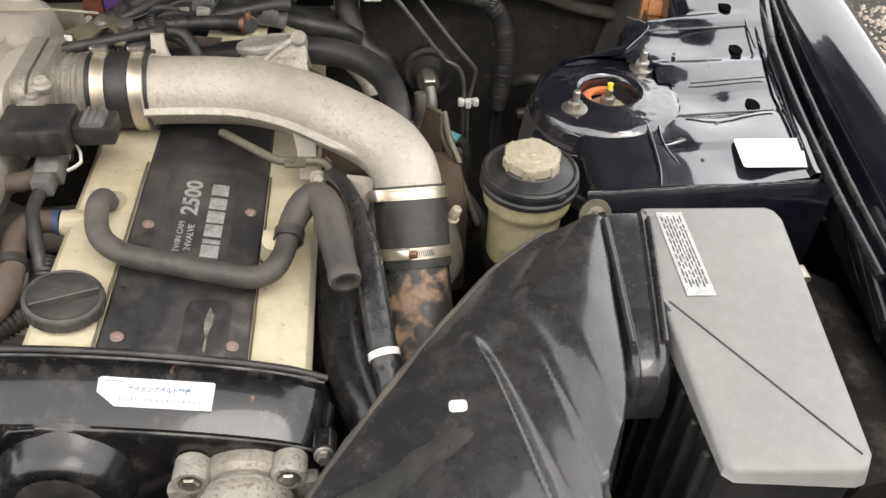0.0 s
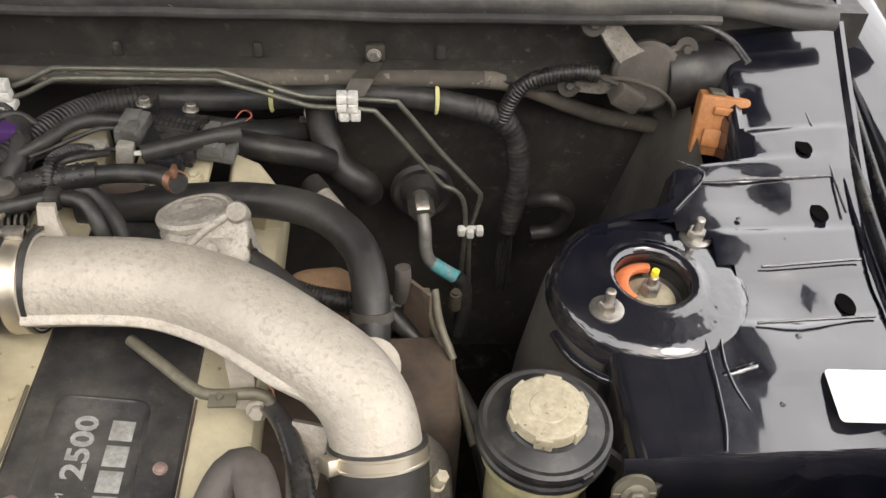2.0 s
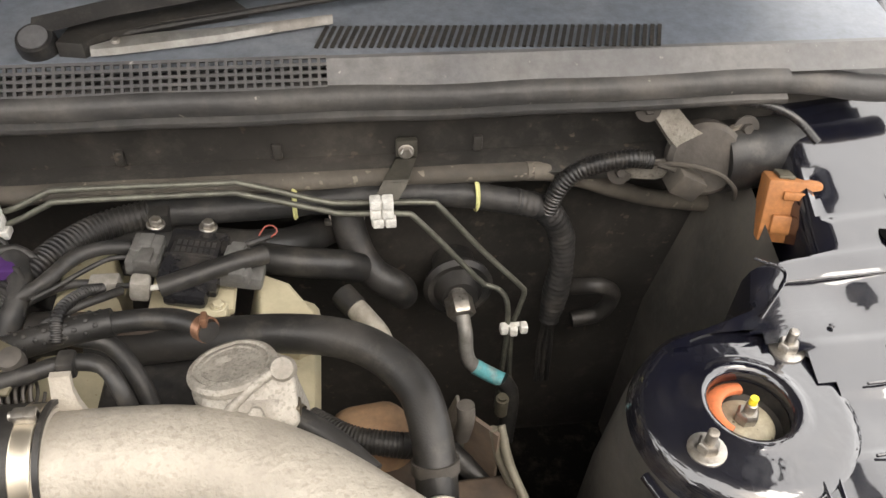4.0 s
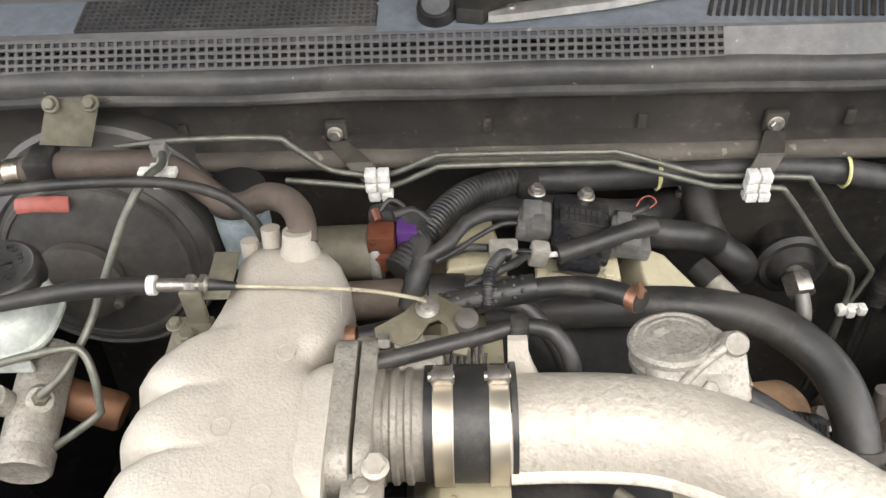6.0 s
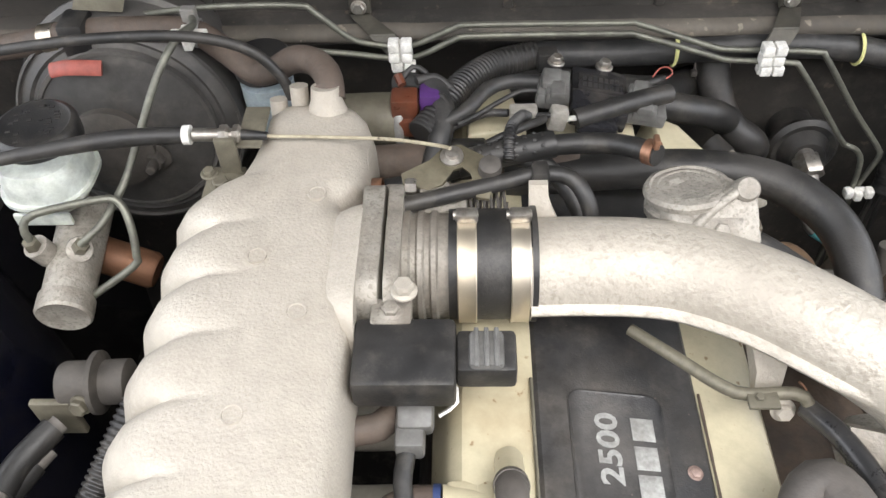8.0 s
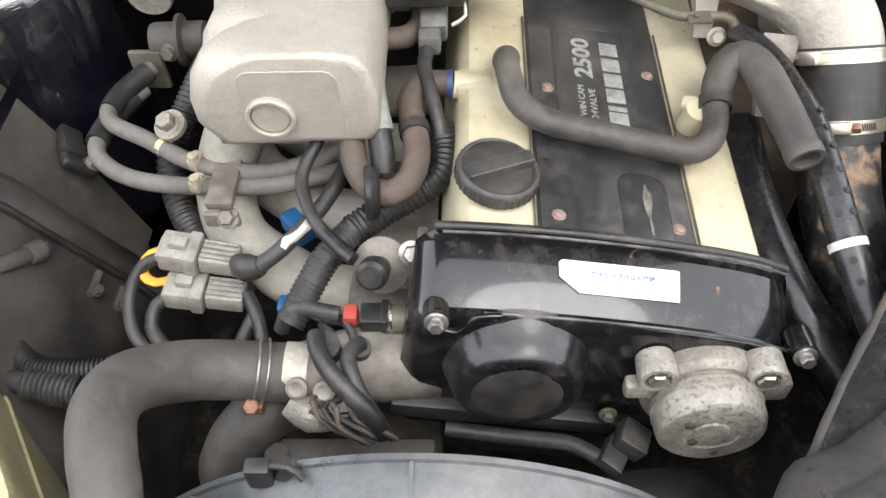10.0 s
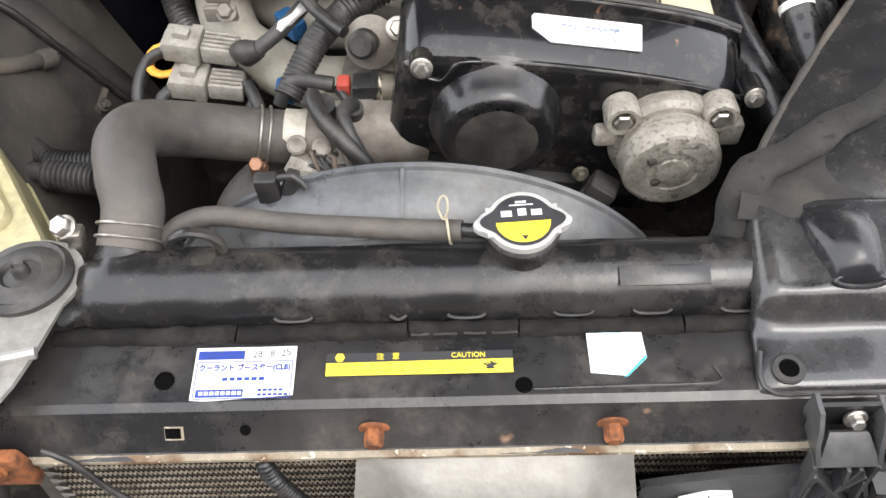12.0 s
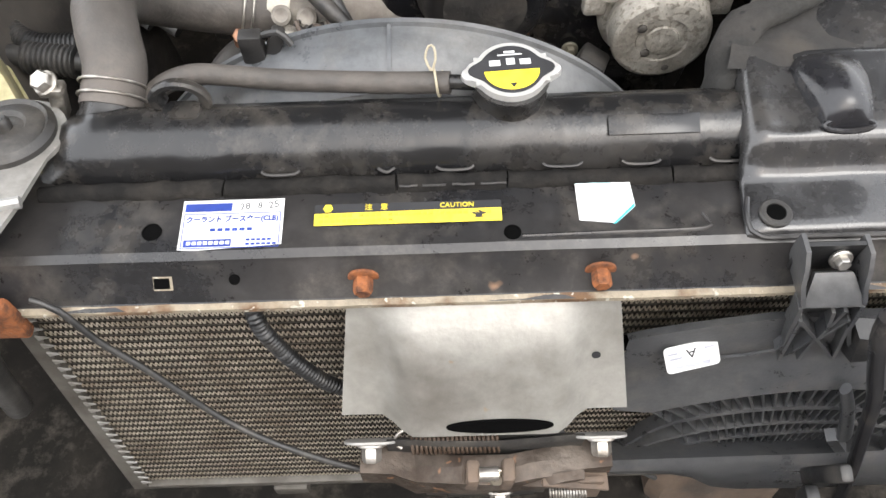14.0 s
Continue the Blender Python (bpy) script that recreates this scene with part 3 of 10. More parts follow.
# bulkhead with its flange ledge
firewall = solo("wall_firewall", profile_x([(1.225, -0.52), (1.225, 0.078), (1.172, 0.084), (1.158, 0.092), (1.158, 0.104), (1.172, 0.112), (1.198, 0.114), (1.198, 0.19),
                (1.32, 0.19), (1.32, -0.52)], -1.0, 1.02, 30, lambda x: (0.0, 0.003 * noise.noise((x * 9, 1, 2)))), SOOT, "dusty black steel bulkhead behind the engine", "firewall", kind="structure", angle=30)
part("dusty_ledge", bumpy(profile_x([(1.158, 0.094), (1.154, 0.099), (1.155, 0.107), (1.161, 0.1128), (1.17, 0.1132), (1.17, 0.092)], -0.95, 0.515, 90), 0.0011, 20), LEDGE, firewall, "tan dust-covered flange along the bulkhead", angle=50)
part("dusty_ledge", bumpy(tube([(0.505, 1.165, 0.103), (0.54, 1.17, 0.096), (0.59, 1.18, 0.072), (0.675, 1.192, 0.031), (0.76, 1.2, 0.008), (0.84, 1.2, -0.01)], 0.012, 12), 0.0011, 25), LEDGE, firewall, "dust-covered flange falling toward the wing")
for x in (-0.33, 0.03, 0.21, 0.45):
    part("stamped_rib", box((x - 0.006, 1.192, 0.115), (x + 0.006, 1.2, 0.137), 0.003), SOOT, firewall)


def cowl_sag(x):
    return (-0.03 * min(1, abs(x) / 0.8) ** 2 * 0 - 0.0, 0.004 * noise.noise((x * 6, 0, 5)))


# rubber seal along the cowl edge, two rolls and a lip
seal = thing("cowl_seal", (0, 1.17, 0.2), "weathered rubber weatherstrip along the cowl edge", "seal")
part("upper_roll", profile_x([(1.152, 0.2062), (1.15, 0.211), (1.149, 0.219), (1.153, 0.227), (1.161, 0.2305), (1.2, 0.2305), (1.2, 0.2062)], -0.82, 0.8, 70, cowl_sag), SEAL, seal, angle=50)
part("lower_lip", profile_x([(1.15, 0.193), (1.146, 0.197), (1.146, 0.202), (1.152, 0.2058), (1.2, 0.2058), (1.2, 0.19)], -0.82, 0.8, 70, cowl_sag), SEAL, seal, "thin drooping lower lip", angle=50)
solo("cowl_seal_end", tube([(0.79, 1.175, 0.213), (0.84, 1.172, 0.21), (0.9, 1.165, 0.203), (0.955, 1.165, 0.2)], 0.017, 14, squash=0.7), SEAL,
     "weathered rubber weatherstrip end curling toward the fender", "seal")

solo("wing_seal", tube([(0.74, 1.155, 0.198), (0.785, 1.15, 0.191), (0.815, 1.135, 0.18), (0.832, 1.11, 0.166)], 0.005, 10), GLOSSPIPE, "thin black seal curving from the cowl onto the wing", "seal")
# cowl panel with mesh grilles
cowl = thing("windscreen_cowl", (0, 1.25, 0.25), "grey plastic cowl panel with mesh air grilles", "cowl")
part("front_panel", profile_x([(1.163, 0.229), (1.186, 0.252), (1.2, 0.252), (1.2, 0.229)], 0.276, 0.95, 8), COWLTRIM, cowl)
part("top_panel", profile_x([(1.188, 0.2515), (1.36, 0.27), (1.36, 0.262), (1.188, 0.24)], -0.09, 0.95, 20), BLUEGREY, cowl, "blue-grey painted cowl top")
part("top_panel", profile_x([(1.188, 0.2515), (1.204, 0.2535), (1.204, 0.24), (1.188, 0.24)], -0.9, -0.09, 8), COWLTRIM, cowl)
part("top_panel", profile_x([(1.262, 0.2605), (1.36, 0.27), (1.36, 0.262), (1.262, 0.25)], -0.9, -0.09, 8), COWLTRIM, cowl)
part("top_panel", profile_x([(1.204, 0.254), (1.262, 0.26), (1.262, 0.25), (1.204, 0.245)], -0.9, -0.42, 4), BLUEGREY, cowl)
part("grille_backing", profile_x([(1.19, 0.222), (1.205, 0.236), (1.275, 0.24), (1.275, 0.222)], -0.9, 0.276, 2), SOOT, cowl)


def mesh_grille(x0, x1, a, b, pitch, rows, bar, name):
    """A lattice between the lines a and b (y, z), bars across and along."""
    va, vb = Vector((0, *a)), Vector((0, *b))
    n = int((x1 - x0) / pitch)
    up = (vb - va)
    nrm = Vector((0, -up.z, up.y)).normalized()
    verts, faces = [], []
    def slab(p, q, half):
        o = len(verts)
        for r in (p, q):
            for s in (-1, 1):
                for d in (0, -0.004):
                    verts.append(r + half * s + nrm * d)
        faces.extend([(o, o + 2, o + 6, o + 4), (o + 1, o + 5, o + 7, o + 3), (o, o + 4, o + 5, o + 1), (o + 2, o + 3, o + 7, o + 6)])
    for i in range(n + 1):
        x = x0 + i * pitch
        slab(va + Vector((x, 0, 0)), vb + Vector((x, 0, 0)), Vector((bar, 0, 0)))
    for k in range(rows + 1):
        p = va + up * k / rows
        slab(p + Vector((x0, 0, 0)) + nrm * 0.0006, p + Vector((x1, 0, 0)) + nrm * 0.0006, up.normalized() * bar)
    me = bpy.data.meshes.new(name)
    me.from_pydata(verts, [], faces)
    b_ = bmesh.new()
    b_.from_mesh(me)
    bpy.data.meshes.remove(me)
    return part(name, b_, GRILLE, cowl)


mesh_grille(-0.82, 0.276, (1.163, 0.231), (1.187, 0.254), 0.0098, 4, 0.0017, "mesh_grille")
mesh_grille(-0.42, -0.092, (1.207, 0.2545), (1.26, 0.261), 0.0075, 7, 0.0012, "mesh_grille")
for i in range(46):
    x = 0.272 + i * 0.0085
    part("vent_slot", sized(0.0045, 0.042, 0.002, Matrix.Translation((x, 1.226 - i * 0.0004, 0.2562)) @ Matrix.Rotation(radians(-18), 4, "Z") @ Matrix.Rotation(radians(6), 4, "X")), SOOT, cowl)

# wiper arm with its pivot cap
wiper = thing("wiper", (-0.026, 1.22, 0.255), "black wiper arm lying on the cowl with a round pivot cap", "wiper")
part("pivot_cap", lathe([(0.021, 0), (0.021, 0.02), (0.019, 0.026), (0.014, 0.027)], basis((0, -0.45, 1), (-0.026, 1.222, 0.25))), PLASTIC, wiper)
part("pivot_recess", lathe([(0.015, 0), (0.015, 0.0015)], basis((0, -0.45, 1), (-0.026, 1.21, 0.2745))), COWLTRIM, wiper)
part("arm", loft([[(x, y - w, z), (x, y, z + 0.012), (x, y + w, z), (x, y, z - 0.004)] for x, y, z, w in ((-0.03, 1.232, 0.274, 0.02), (0.05, 1.25, 0.284, 0.017), (0.2, 1.275, 0.296, 0.014), (0.5, 1.315, 0.318, 0.012))]), PLASTIC, wiper)
part("arm_cover", loft([[(x, y0, z), (x, y0 + 0.003, z + 0.007), (x, (y0 + y1) / 2, z + 0.0095), (x, y1 - 0.003, z + 0.007), (x, y1, z)] for x, y0, y1, z in ((0.03, 1.199, 1.21, 0.256), (0.036, 1.198, 1.216, 0.2565), (0.06, 1.2, 1.23, 0.257), (0.1, 1.206, 1.236, 0.258), (0.16, 1.216, 1.24, 0.259), (0.22, 1.23, 1.246, 0.261), (0.285, 1.243, 1.252, 0.263))]), GREYPLATE, wiper, "pale grey wiper arm", angle=30)
part("arm_screw", bolt(0.004, 0.003, 0.0055, basis((0, -0.3, 1), (0.055, 1.213, 0.266))), STEEL, wiper)
# no recess: a dark block on the panel paints the gap's shade
part("arm_well", prism([(-0.004, 1.206), (0.024, 1.2), (0.04, 1.222), (0.1, 1.246), (0.19, 1.27), (0.17, 1.3), (0.02, 1.29), (0.004, 1.245)], 0.2535, 0.2705, None, 0.001), SOOT, wiper, "dark block standing for the shaded gap under the wiper arm")
part("blade", tube([(0.02, 1.225, 0.262), (0.2, 1.262, 0.272), (0.55, 1.31, 0.3)], 0.004, 8), RUBBER, wiper)
solo("windscreen", loft([[(x, 1.36, 0.272), (x, 1.8, 0.62), (x, 1.805, 0.616), (x, 1.365, 0.267)] for x in (-0.75, 0, 0.78)]), GLASS, "dark sloping windscreen glass behind the cowl", "windscreen", kind="structure")


# ---- body sides ----
def deck_edges(y):
    """Inner and outer x and the height of the painted side deck."""
    inner = 0.6 if y < 0.9 else 0.6 + (y - 0.9) * 3.2 if y < 0.932 else 0.702 + (y - 0.932) * 0.35 if y < 0.98 else 0.7188 + (y - 0.98) * 7.0 if y < 0.992 else 0.8028 + (y - 0.992) * 0.1
    outer = 0.865 + max(0.0, y - 0.62) * 0.19
    z = 0.066 + max(0.0, y - 0.8) ** 1.3 * 0.32
    return inner, outer, z


def side_deck(sign, mat):
    rows = []
    for i in range(121):
        y = 0.61 + i * (1.35 - 0.61) / 120
        a, b, z = deck_edges(y)
        row = [(a - 0.02, y, z - 0.4), (a - 0.006, y, z - 0.02), (a, y, z - 0.006), (a + 0.006, y, z - 0.001)]
        for k in range(1, 16):
            f = k / 16
            x = a + 0.006 + (b - 0.012 - a) * f
            dent = -0.007 * math.exp(-(((x - 0.8) / 0.035) ** 2)) * (0.5 + 0.5 * math.sin(y * 42)) if y < 1.1 else 0
            step = 0.003 if (0.69 < y < 0.76 or 0.82 < y < 0.885 or 0.96 < y < 1.03) and x > 0.73 else 0.0
            row.append((x, y, z + 0.012 * f + dent + step + 0.0012 * noise.noise((x * 14, y * 14, 3))))
        row += [(b, y, z + 0.013), (b + 0.006, y, z + 0.02), (b + 0.012, y, z + 0.02), (b + 0.014, y, z - 0.05), (b + 0.05, y, z - 0.06)]
        rows.append([(sign * x, yy, zz) for x, yy, zz in row])
    bm = loft(rows, closed=False, cap=False)
    hole = Vector((0.66, 0.822) if sign > 0 else (-0.612, 0.805))
    bmesh.ops.delete(bm, geom=[f for f in bm.faces if (f.calc_center_median().xy - hole).length < 0.085], context="FACES")
    return bm


inner_left = solo("apron_left", side_deck(1, NAVY), NAVY, "glossy navy painted inner wing deck of the engine bay", "inner wing", kind="structure", angle=28)
front_face = loft([[(x, 0.611, 0.064 + 0.04 * (x - 0.6)), (x, 0.606, 0.056 + 0.04 * (x - 0.6)), (x, 0.604, 0.03), (x, 0.6, -0.5)] for x in (0.585, 0.7, 0.8, 0.9)], closed=False, cap=False)
part("front_face", front_face, NAVY, inner_left)
part("side_wall", loft([[(x, y, top), (x + 0.01 - 0.6 * k, y, -0.2), (x + 0.04 - k, y, -0.52)] for x, y, k, top in ((0.56, 0.6, 0.0, 0.0), (0.58, 0.88, 0.02, 0.0), (0.66, 0.925, 0.06, 0.02), (0.72, 0.965, 0.09, 0.05), (0.772, 0.998, 0.1, 0.07), (0.79, 1.22, 0.12, 0.1))], closed=False, cap=False), DUSTWALL, inner_left)
for y, x in ((0.78, 0.855), (0.905, 0.87), (1.0, 0.88)):
    part("oval_hole_plug", lathe([(0.0, 0), (0.0115, 0.0), (0.0115, 0.001)], Matrix.Translation((x, y, deck_edges(y)[2] + 0.0113)) @ Matrix.Rotation(radians(-2.5), 4, "Y") @ Matrix.Diagonal((0.8, 1.3, 1, 1)), 20), HOLE, inner_left)
part("sealant_bead", bumpy(tube([(0.722, 0.62, 0.068), (0.705, 0.69, 0.07), (0.712, 0.75, 0.072), (0.735, 0.8, 0.0745)], 0.0022, 8), 0.0006, 60), NAVY, inner_left)
part("sealant_bead", bumpy(tube([(0.875, 0.66, 0.083), (0.895, 0.8, 0.086), (0.915, 0.95, 0.103), (0.935, 1.06, 0.125), (0.94, 1.14, 0.145)], 0.0024, 8), 0.0006, 60), NAVY, inner_left)
for pts in (((0.694, 0.765, 0.0745), (0.69, 0.7, 0.0735), (0.683, 0.64, 0.073), (0.676, 0.612, 0.07)), ((0.752, 0.756, 0.077), (0.81, 0.757, 0.08), (0.875, 0.758, 0.083)), ((0.745, 0.955, 0.1), (0.82, 0.956, 0.103), (0.9, 0.957, 0.107)),
            ((0.722, 0.987, 0.107), (0.75, 0.965, 0.102), (0.705, 0.915, 0.09)), ((0.78, 0.83, 0.083), (0.84, 0.832, 0.087), (0.89, 0.834, 0.09)), ((0.9, 1.06, 0.128), (0.903, 0.98, 0.112), (0.897, 0.9, 0.1))):
    part("panel_seam", bumpy(tube(pts, 0.0017, 8, 0.004), 0.0004, 90), NAVY, inner_left)
for x, y, r in ((0.765, 0.7, 0.0035), (0.803, 0.688, 0.003), (0.79, 0.74, 0.0035), (0.745, 0.66, 0.0028), (0.82, 0.87, 0.003), (0.735, 0.82, 0.004), (0.775, 0.9, 0.0035)):
    part("weld_dimple", lathe([(0.0, 0.0012), (r * 0.6, 0.001), (r, -0.001)], Matrix.Translation((x, y, deck_edges(y)[2] + 0.012 * (x - 0.6) / 0.27 + 0.001)), 14), NAVY, inner_left)
solo("hood_seal_rail", tube([(0.885, 0.45, 0.06), (0.89, 0.62, 0.08), (0.918, 0.85, 0.096), (0.955, 1.1, 0.128), (0.99, 1.35, 0.165)], 0.0062, 10), GLOSSPIPE, "black rubber hood seal along the inner wing edge", "seal", group="wing edge seals")
solo("hood_seal_rail", tube([(0.905, 0.45, 0.062), (0.912, 0.62, 0.082), (0.94, 0.85, 0.098), (0.975, 1.1, 0.13), (1.01, 1.35, 0.167)], 0.0045, 10), GLOSSPIPE, "thinner black rubber seal outside the hood seal", "seal", group="wing edge seals")


def tower(sign, mat, name, label):
    c = (0.66, 0.822) if sign > 0 else (-0.612, 0.805)
    root = thing(name, (c[0], c[1], 0.0), label, "strut tower")
    prof = [(0.041, 0.06), (0.0395, 0.073), (0.042, 0.0785), (0.047, 0.0805), (0.052, 0.079), (0.058, 0.077), (0.061, 0.0767), (0.086, 0.0766), (0.09, 0.0762), (0.099, 0.073), (0.106, 0.066), (0.109, 0.056), (0.112, 0.044)]
    skirt = lathe([(0.112, 0.0435), (0.116, 0.02), (0.13, -0.1), (0.14, -0.3)], Matrix.Translation((c[0], c[1], 0)), 64)
    part("skirt", skirt, DUSTWALL if sign > 0 else NAVY, root, "lower tower wall")
    dome = lathe(prof, Matrix.Translation((c[0], c[1], 0)), 64)
    for f in [f for f in dome.faces if len(f.verts) > 4]:
        dome.faces.remove(f)
    part("dome", dome, mat, root, angle=50)
    cup = lathe([(0.0405, 0.06), (0.0395, 0.04), (0.02, 0.034), (0.0, 0.034)], Matrix.Translation((c[0], c[1], 0)), 40)
    bmesh.ops.delete(cup, geom=[f for f in cup.faces if len(f.verts) > 4 and f.calc_center_median().z > 0.05], context="FACES")
    part("mount_cup", cup, RUBBER, root, "dark strut mount cup")
    return root, c


tower_left, tc = tower(1, NAVY, "strut_tower", "glossy navy strut tower with two zinc studs")
part("rubber_boot", tube([(tc[0] + 0.034 * math.cos(radians(a)), tc[1] + 0.034 * math.sin(radians(a)), 0.056) for a in range(80, 221, 10)], 0.006, 12, squash=2.2), ORANGERUB, tower_left, "orange rubber ring inside the strut hole")
part("strut_washer", lathe([(0.029, 0.036), (0.029, 0.05), (0.025, 0.054), (0.01, 0.056)], Matrix.Translation((tc[0] + 0.0, tc[1] - 0.004, 0)), 28), CAPNYLON, tower_left, "cream coloured strut washer")
part("strut_nut", bolt(0.011, 0.014, 0, Matrix.Translation((tc[0] - 0.001, tc[1] - 0.003, 0.056)), 0.012), STEEL, tower_left)
part("strut_tip", rod((tc[0] - 0.001, tc[1] - 0.003, 0.08), (tc[0] - 0.001, tc[1] - 0.003, 0.09), 0.004), YELLOW, tower_left, "yellow marked strut tip")
for sx, sy in ((0.6, 0.777), (0.723, 0.884)):
    part("mount_nut", bolt(0.0105, 0.011, 0.018, Matrix.Translation((sx, sy, 0.078)), 0.016), STEEL, tower_left, "zinc flange nut on its stud")
part("pressed_edge", tube([(0.552, 0.78, 0.036), (0.565, 0.745, 0.038), (0.592, 0.715, 0.042), (0.63, 0.699, 0.05), (0.675, 0.695, 0.06), (0.71, 0.7, 0.067), (0.735, 0.706, 0.07)], 0.0055, 10), NAVY, tower_left)


inner_right = solo("apron_right", side_deck(-1, NAVY), NAVY, "navy painted inner wing deck beside the brake servo", "inner wing", kind="structure", angle=28)
part("side_wall", loft([[(-0.6, y, 0.05), (-0.575, y, 0.0), (-0.53, y, -0.1), (-0.47, y, -0.3), (-0.45, y, -0.52)] for y in (0.1, 0.35, 0.5, 0.64)], closed=False, cap=False), NAVYDULL, inner_right, "dusty sloping inner wing panel")
part("side_wall", loft([[(-0.56, y, 0.0), (-0.57, y, -0.2), (-0.6, y, -0.52)] for y in (0.6, 0.9, 1.25)], closed=False, cap=False), NAVY, inner_right)
WR = [(-0.565, 0.5335, -0.03), (-0.545, 0.54, -0.0548), (-0.512, 0.556, -0.1405), (-0.476, 0.581, -0.25), (-0.455, 0.594, -0.32)]
part("panel_ridge", bumpy(loft([[(x - 0.012, y - 0.022, z), (x + 0.004, y - 0.017, z), (x + 0.009, y - 0.008, z), (x + 0.009, y + 0.004, z), (x + 0.003, y + 0.018, z), (x - 0.012, y + 0.03, z)] for x, y, z in [tuple(p) for p in spline(WR, 0.02)]]), 0.0016, 40), NAVYDULL, inner_right, "pressed ridge of the wing panel")
part("panel_joint", bumpy(tube([(x + 0.001, y - 0.021, z) for x, y, z in WR], 0.0045, 8), 0.0012, 60), RUBBER, inner_right, "dark sealer in the joint")
part("upper_panel", bumpy(loft([[(x + 0.004, y0, z), (x + 0.004, 0.66, z), (x - 0.02, 0.66, z), (x - 0.02, y0, z)] for x, z, y0 in ((-0.575, 0.0, 0.55), (-0.53, -0.1, 0.568), (-0.5, -0.2, 0.59), (-0.48, -0.27, 0.606))]), 0.003, 16), DUSTWALL, inner_right, "darker upper wing panel")
tower_right, _ = tower(-1, NAVY, "strut_tower", "glossy navy strut tower behind the intake hoses")

lug = thing("wing_bracket", (-0.525, 0.635, -0.1), "black rubber-covered bracket with a zinc nut on the wing panel", "bracket")
LUG = Matrix.Translation((-0.512, 0.638, -0.098)) @ Matrix.Rotation(radians(25), 4, "Z") @ Matrix.Rotation(radians(52), 4, "Y")
part("block", bumpy(joined(sized(0.046, 0.05, 0.016, LUG, 0.006, 3), sized(0.03, 0.044, 0.014, LUG @ Matrix.Translation((-0.012, 0.012, 0.01)), 0.004)), 0.001, 50), PLASTIC, lug)
part("nut", bolt(0.0105, 0.014, 0.012, LUG @ Matrix.Translation((0.014, -0.013, 0.008))), STEEL, lug, "zinc nut")
lead = thing("wing_cable", (-0.535, 0.48, -0.1), "dusty black cable end with a plug on the wing panel", "cable")
part("cable", tube([(-0.575, 0.4, -0.04), (-0.55, 0.435, -0.066), (-0.53, 0.463, -0.0845), (-0.52, 0.487, -0.1)], 0.0095, 14), DIRTYPLASTIC, lead)
part("plug", joined(lathe([(0.011, 0.0), (0.0125, 0.004), (0.0125, 0.02), (0.009, 0.024)], basis((0.35, 0.8, -0.5), (-0.522, 0.483, -0.098)), 18), sized(0.012, 0.012, 0.012, Matrix.Translation((-0.513, 0.503, -0.11)), 0.003)), DIRTYPLASTIC, lead)

# the raised hood, hinged behind the cowl
HA = radians(50)
hood = thing("hood", (0, 1.33, 0.3), "raised dark hood with a ribbed black underside", "hood")


def hood_pt(x, s_, d):
    return (x, 1.36 - s_ * math.cos(HA) + d * math.sin(HA), 0.32 + s_ * math.sin(HA) + d * math.cos(HA))


part("skin", loft([[hood_pt(x * hw, s_, d + 0.03 - 0.03 * x * x) for s_, d, hw in ((-0.03, 0, 0.84), (0.1, 0.008, 0.88), (0.25, 0.015, 0.965), (0.4, 0.02, 1.0), (1.0, 0.025, 1.0), (1.5, 0.0, 0.94), (1.5, -0.006, 0.94), (1.0, 0.018, 1.0), (0.4, 0.013, 1.0), (0.25, 0.008, 0.965), (0.1, 0.0, 0.88), (-0.03, -0.006, 0.84))] for x in [-1 + q / 9 for q in range(19)]]), NAVY, hood)
part("liner", loft([[hood_pt(x, s_, d) for s_, d in ((0.02, -0.004), (1.42, -0.004), (1.42, -0.02), (0.02, -0.02))] for x in (-0.82, 0.82)]), SOOT, hood, "black underside liner")
for x in (-0.85, 0.85):
    part("frame_rail", loft([[hood_pt(x + dx, s_, d) for dx, d in ((-0.04, 0.0), (0.04, 0.0), (0.03, -0.03), (-0.03, -0.03))] for s_ in (0.02, 1.47)]), SOOT, hood)

# fenders
for sign in (1, -1):
    rows = []
    for i in range(21):
        y = -0.15 + i * 1.9 / 20
        x0 = 0.915 + max(0, y) * 0.09
        z0 = 0.035 + max(0, y) * 0.066
        rows.append([(sign * x, y, z) for x, z in ((x0 - 0.04, z0 - 0.1), (x0 - 0.03, z0 + 0.012), (x0 - 0.02, z0 + 0.02), (x0 - 0.002, z0 + 0.027), (x0 + 0.002, z0 + 0.031), (x0 + 0.02, z0 + 0.038), (x0 + 0.042, z0 + 0.042),
                                               (x0 + 0.062, z0 + 0.038), (x0 + 0.078, z0 + 0.015), (x0 + 0.084, z0 - 0.06), (x0 + 0.088, z0 - 0.25), (x0 + 0.07, z0 - 0.6), (x0 + 0.04, z0 - 0.6))])
    solo("fender", loft(rows, closed=False, cap=False), NAVY, "dark navy car fender with a polished top edge", "fender", kind="structure", angle=50)

# ---- core support panel ----
support = thing("core_support", (0, 0, -0.01), "satin black front core support panel with a rusty lower lip", "support panel")
part("panel", profile_x([(0.075, -0.008), (0.05, -0.004), (0.03, -0.0025), (-0.008, -0.001), (-0.0145, -0.004), (-0.0165, -0.008), (-0.036, -0.0295), (-0.042, -0.0305), (-0.042, -0.033), (-0.034, -0.0335),
                   (-0.016, -0.014), (0.075, -0.014)], -0.62, 0.62, 40, lambda x: (0, 0.0006 * noise.noise((x * 12, 0, 0)))), SUPPORT, support, angle=25)
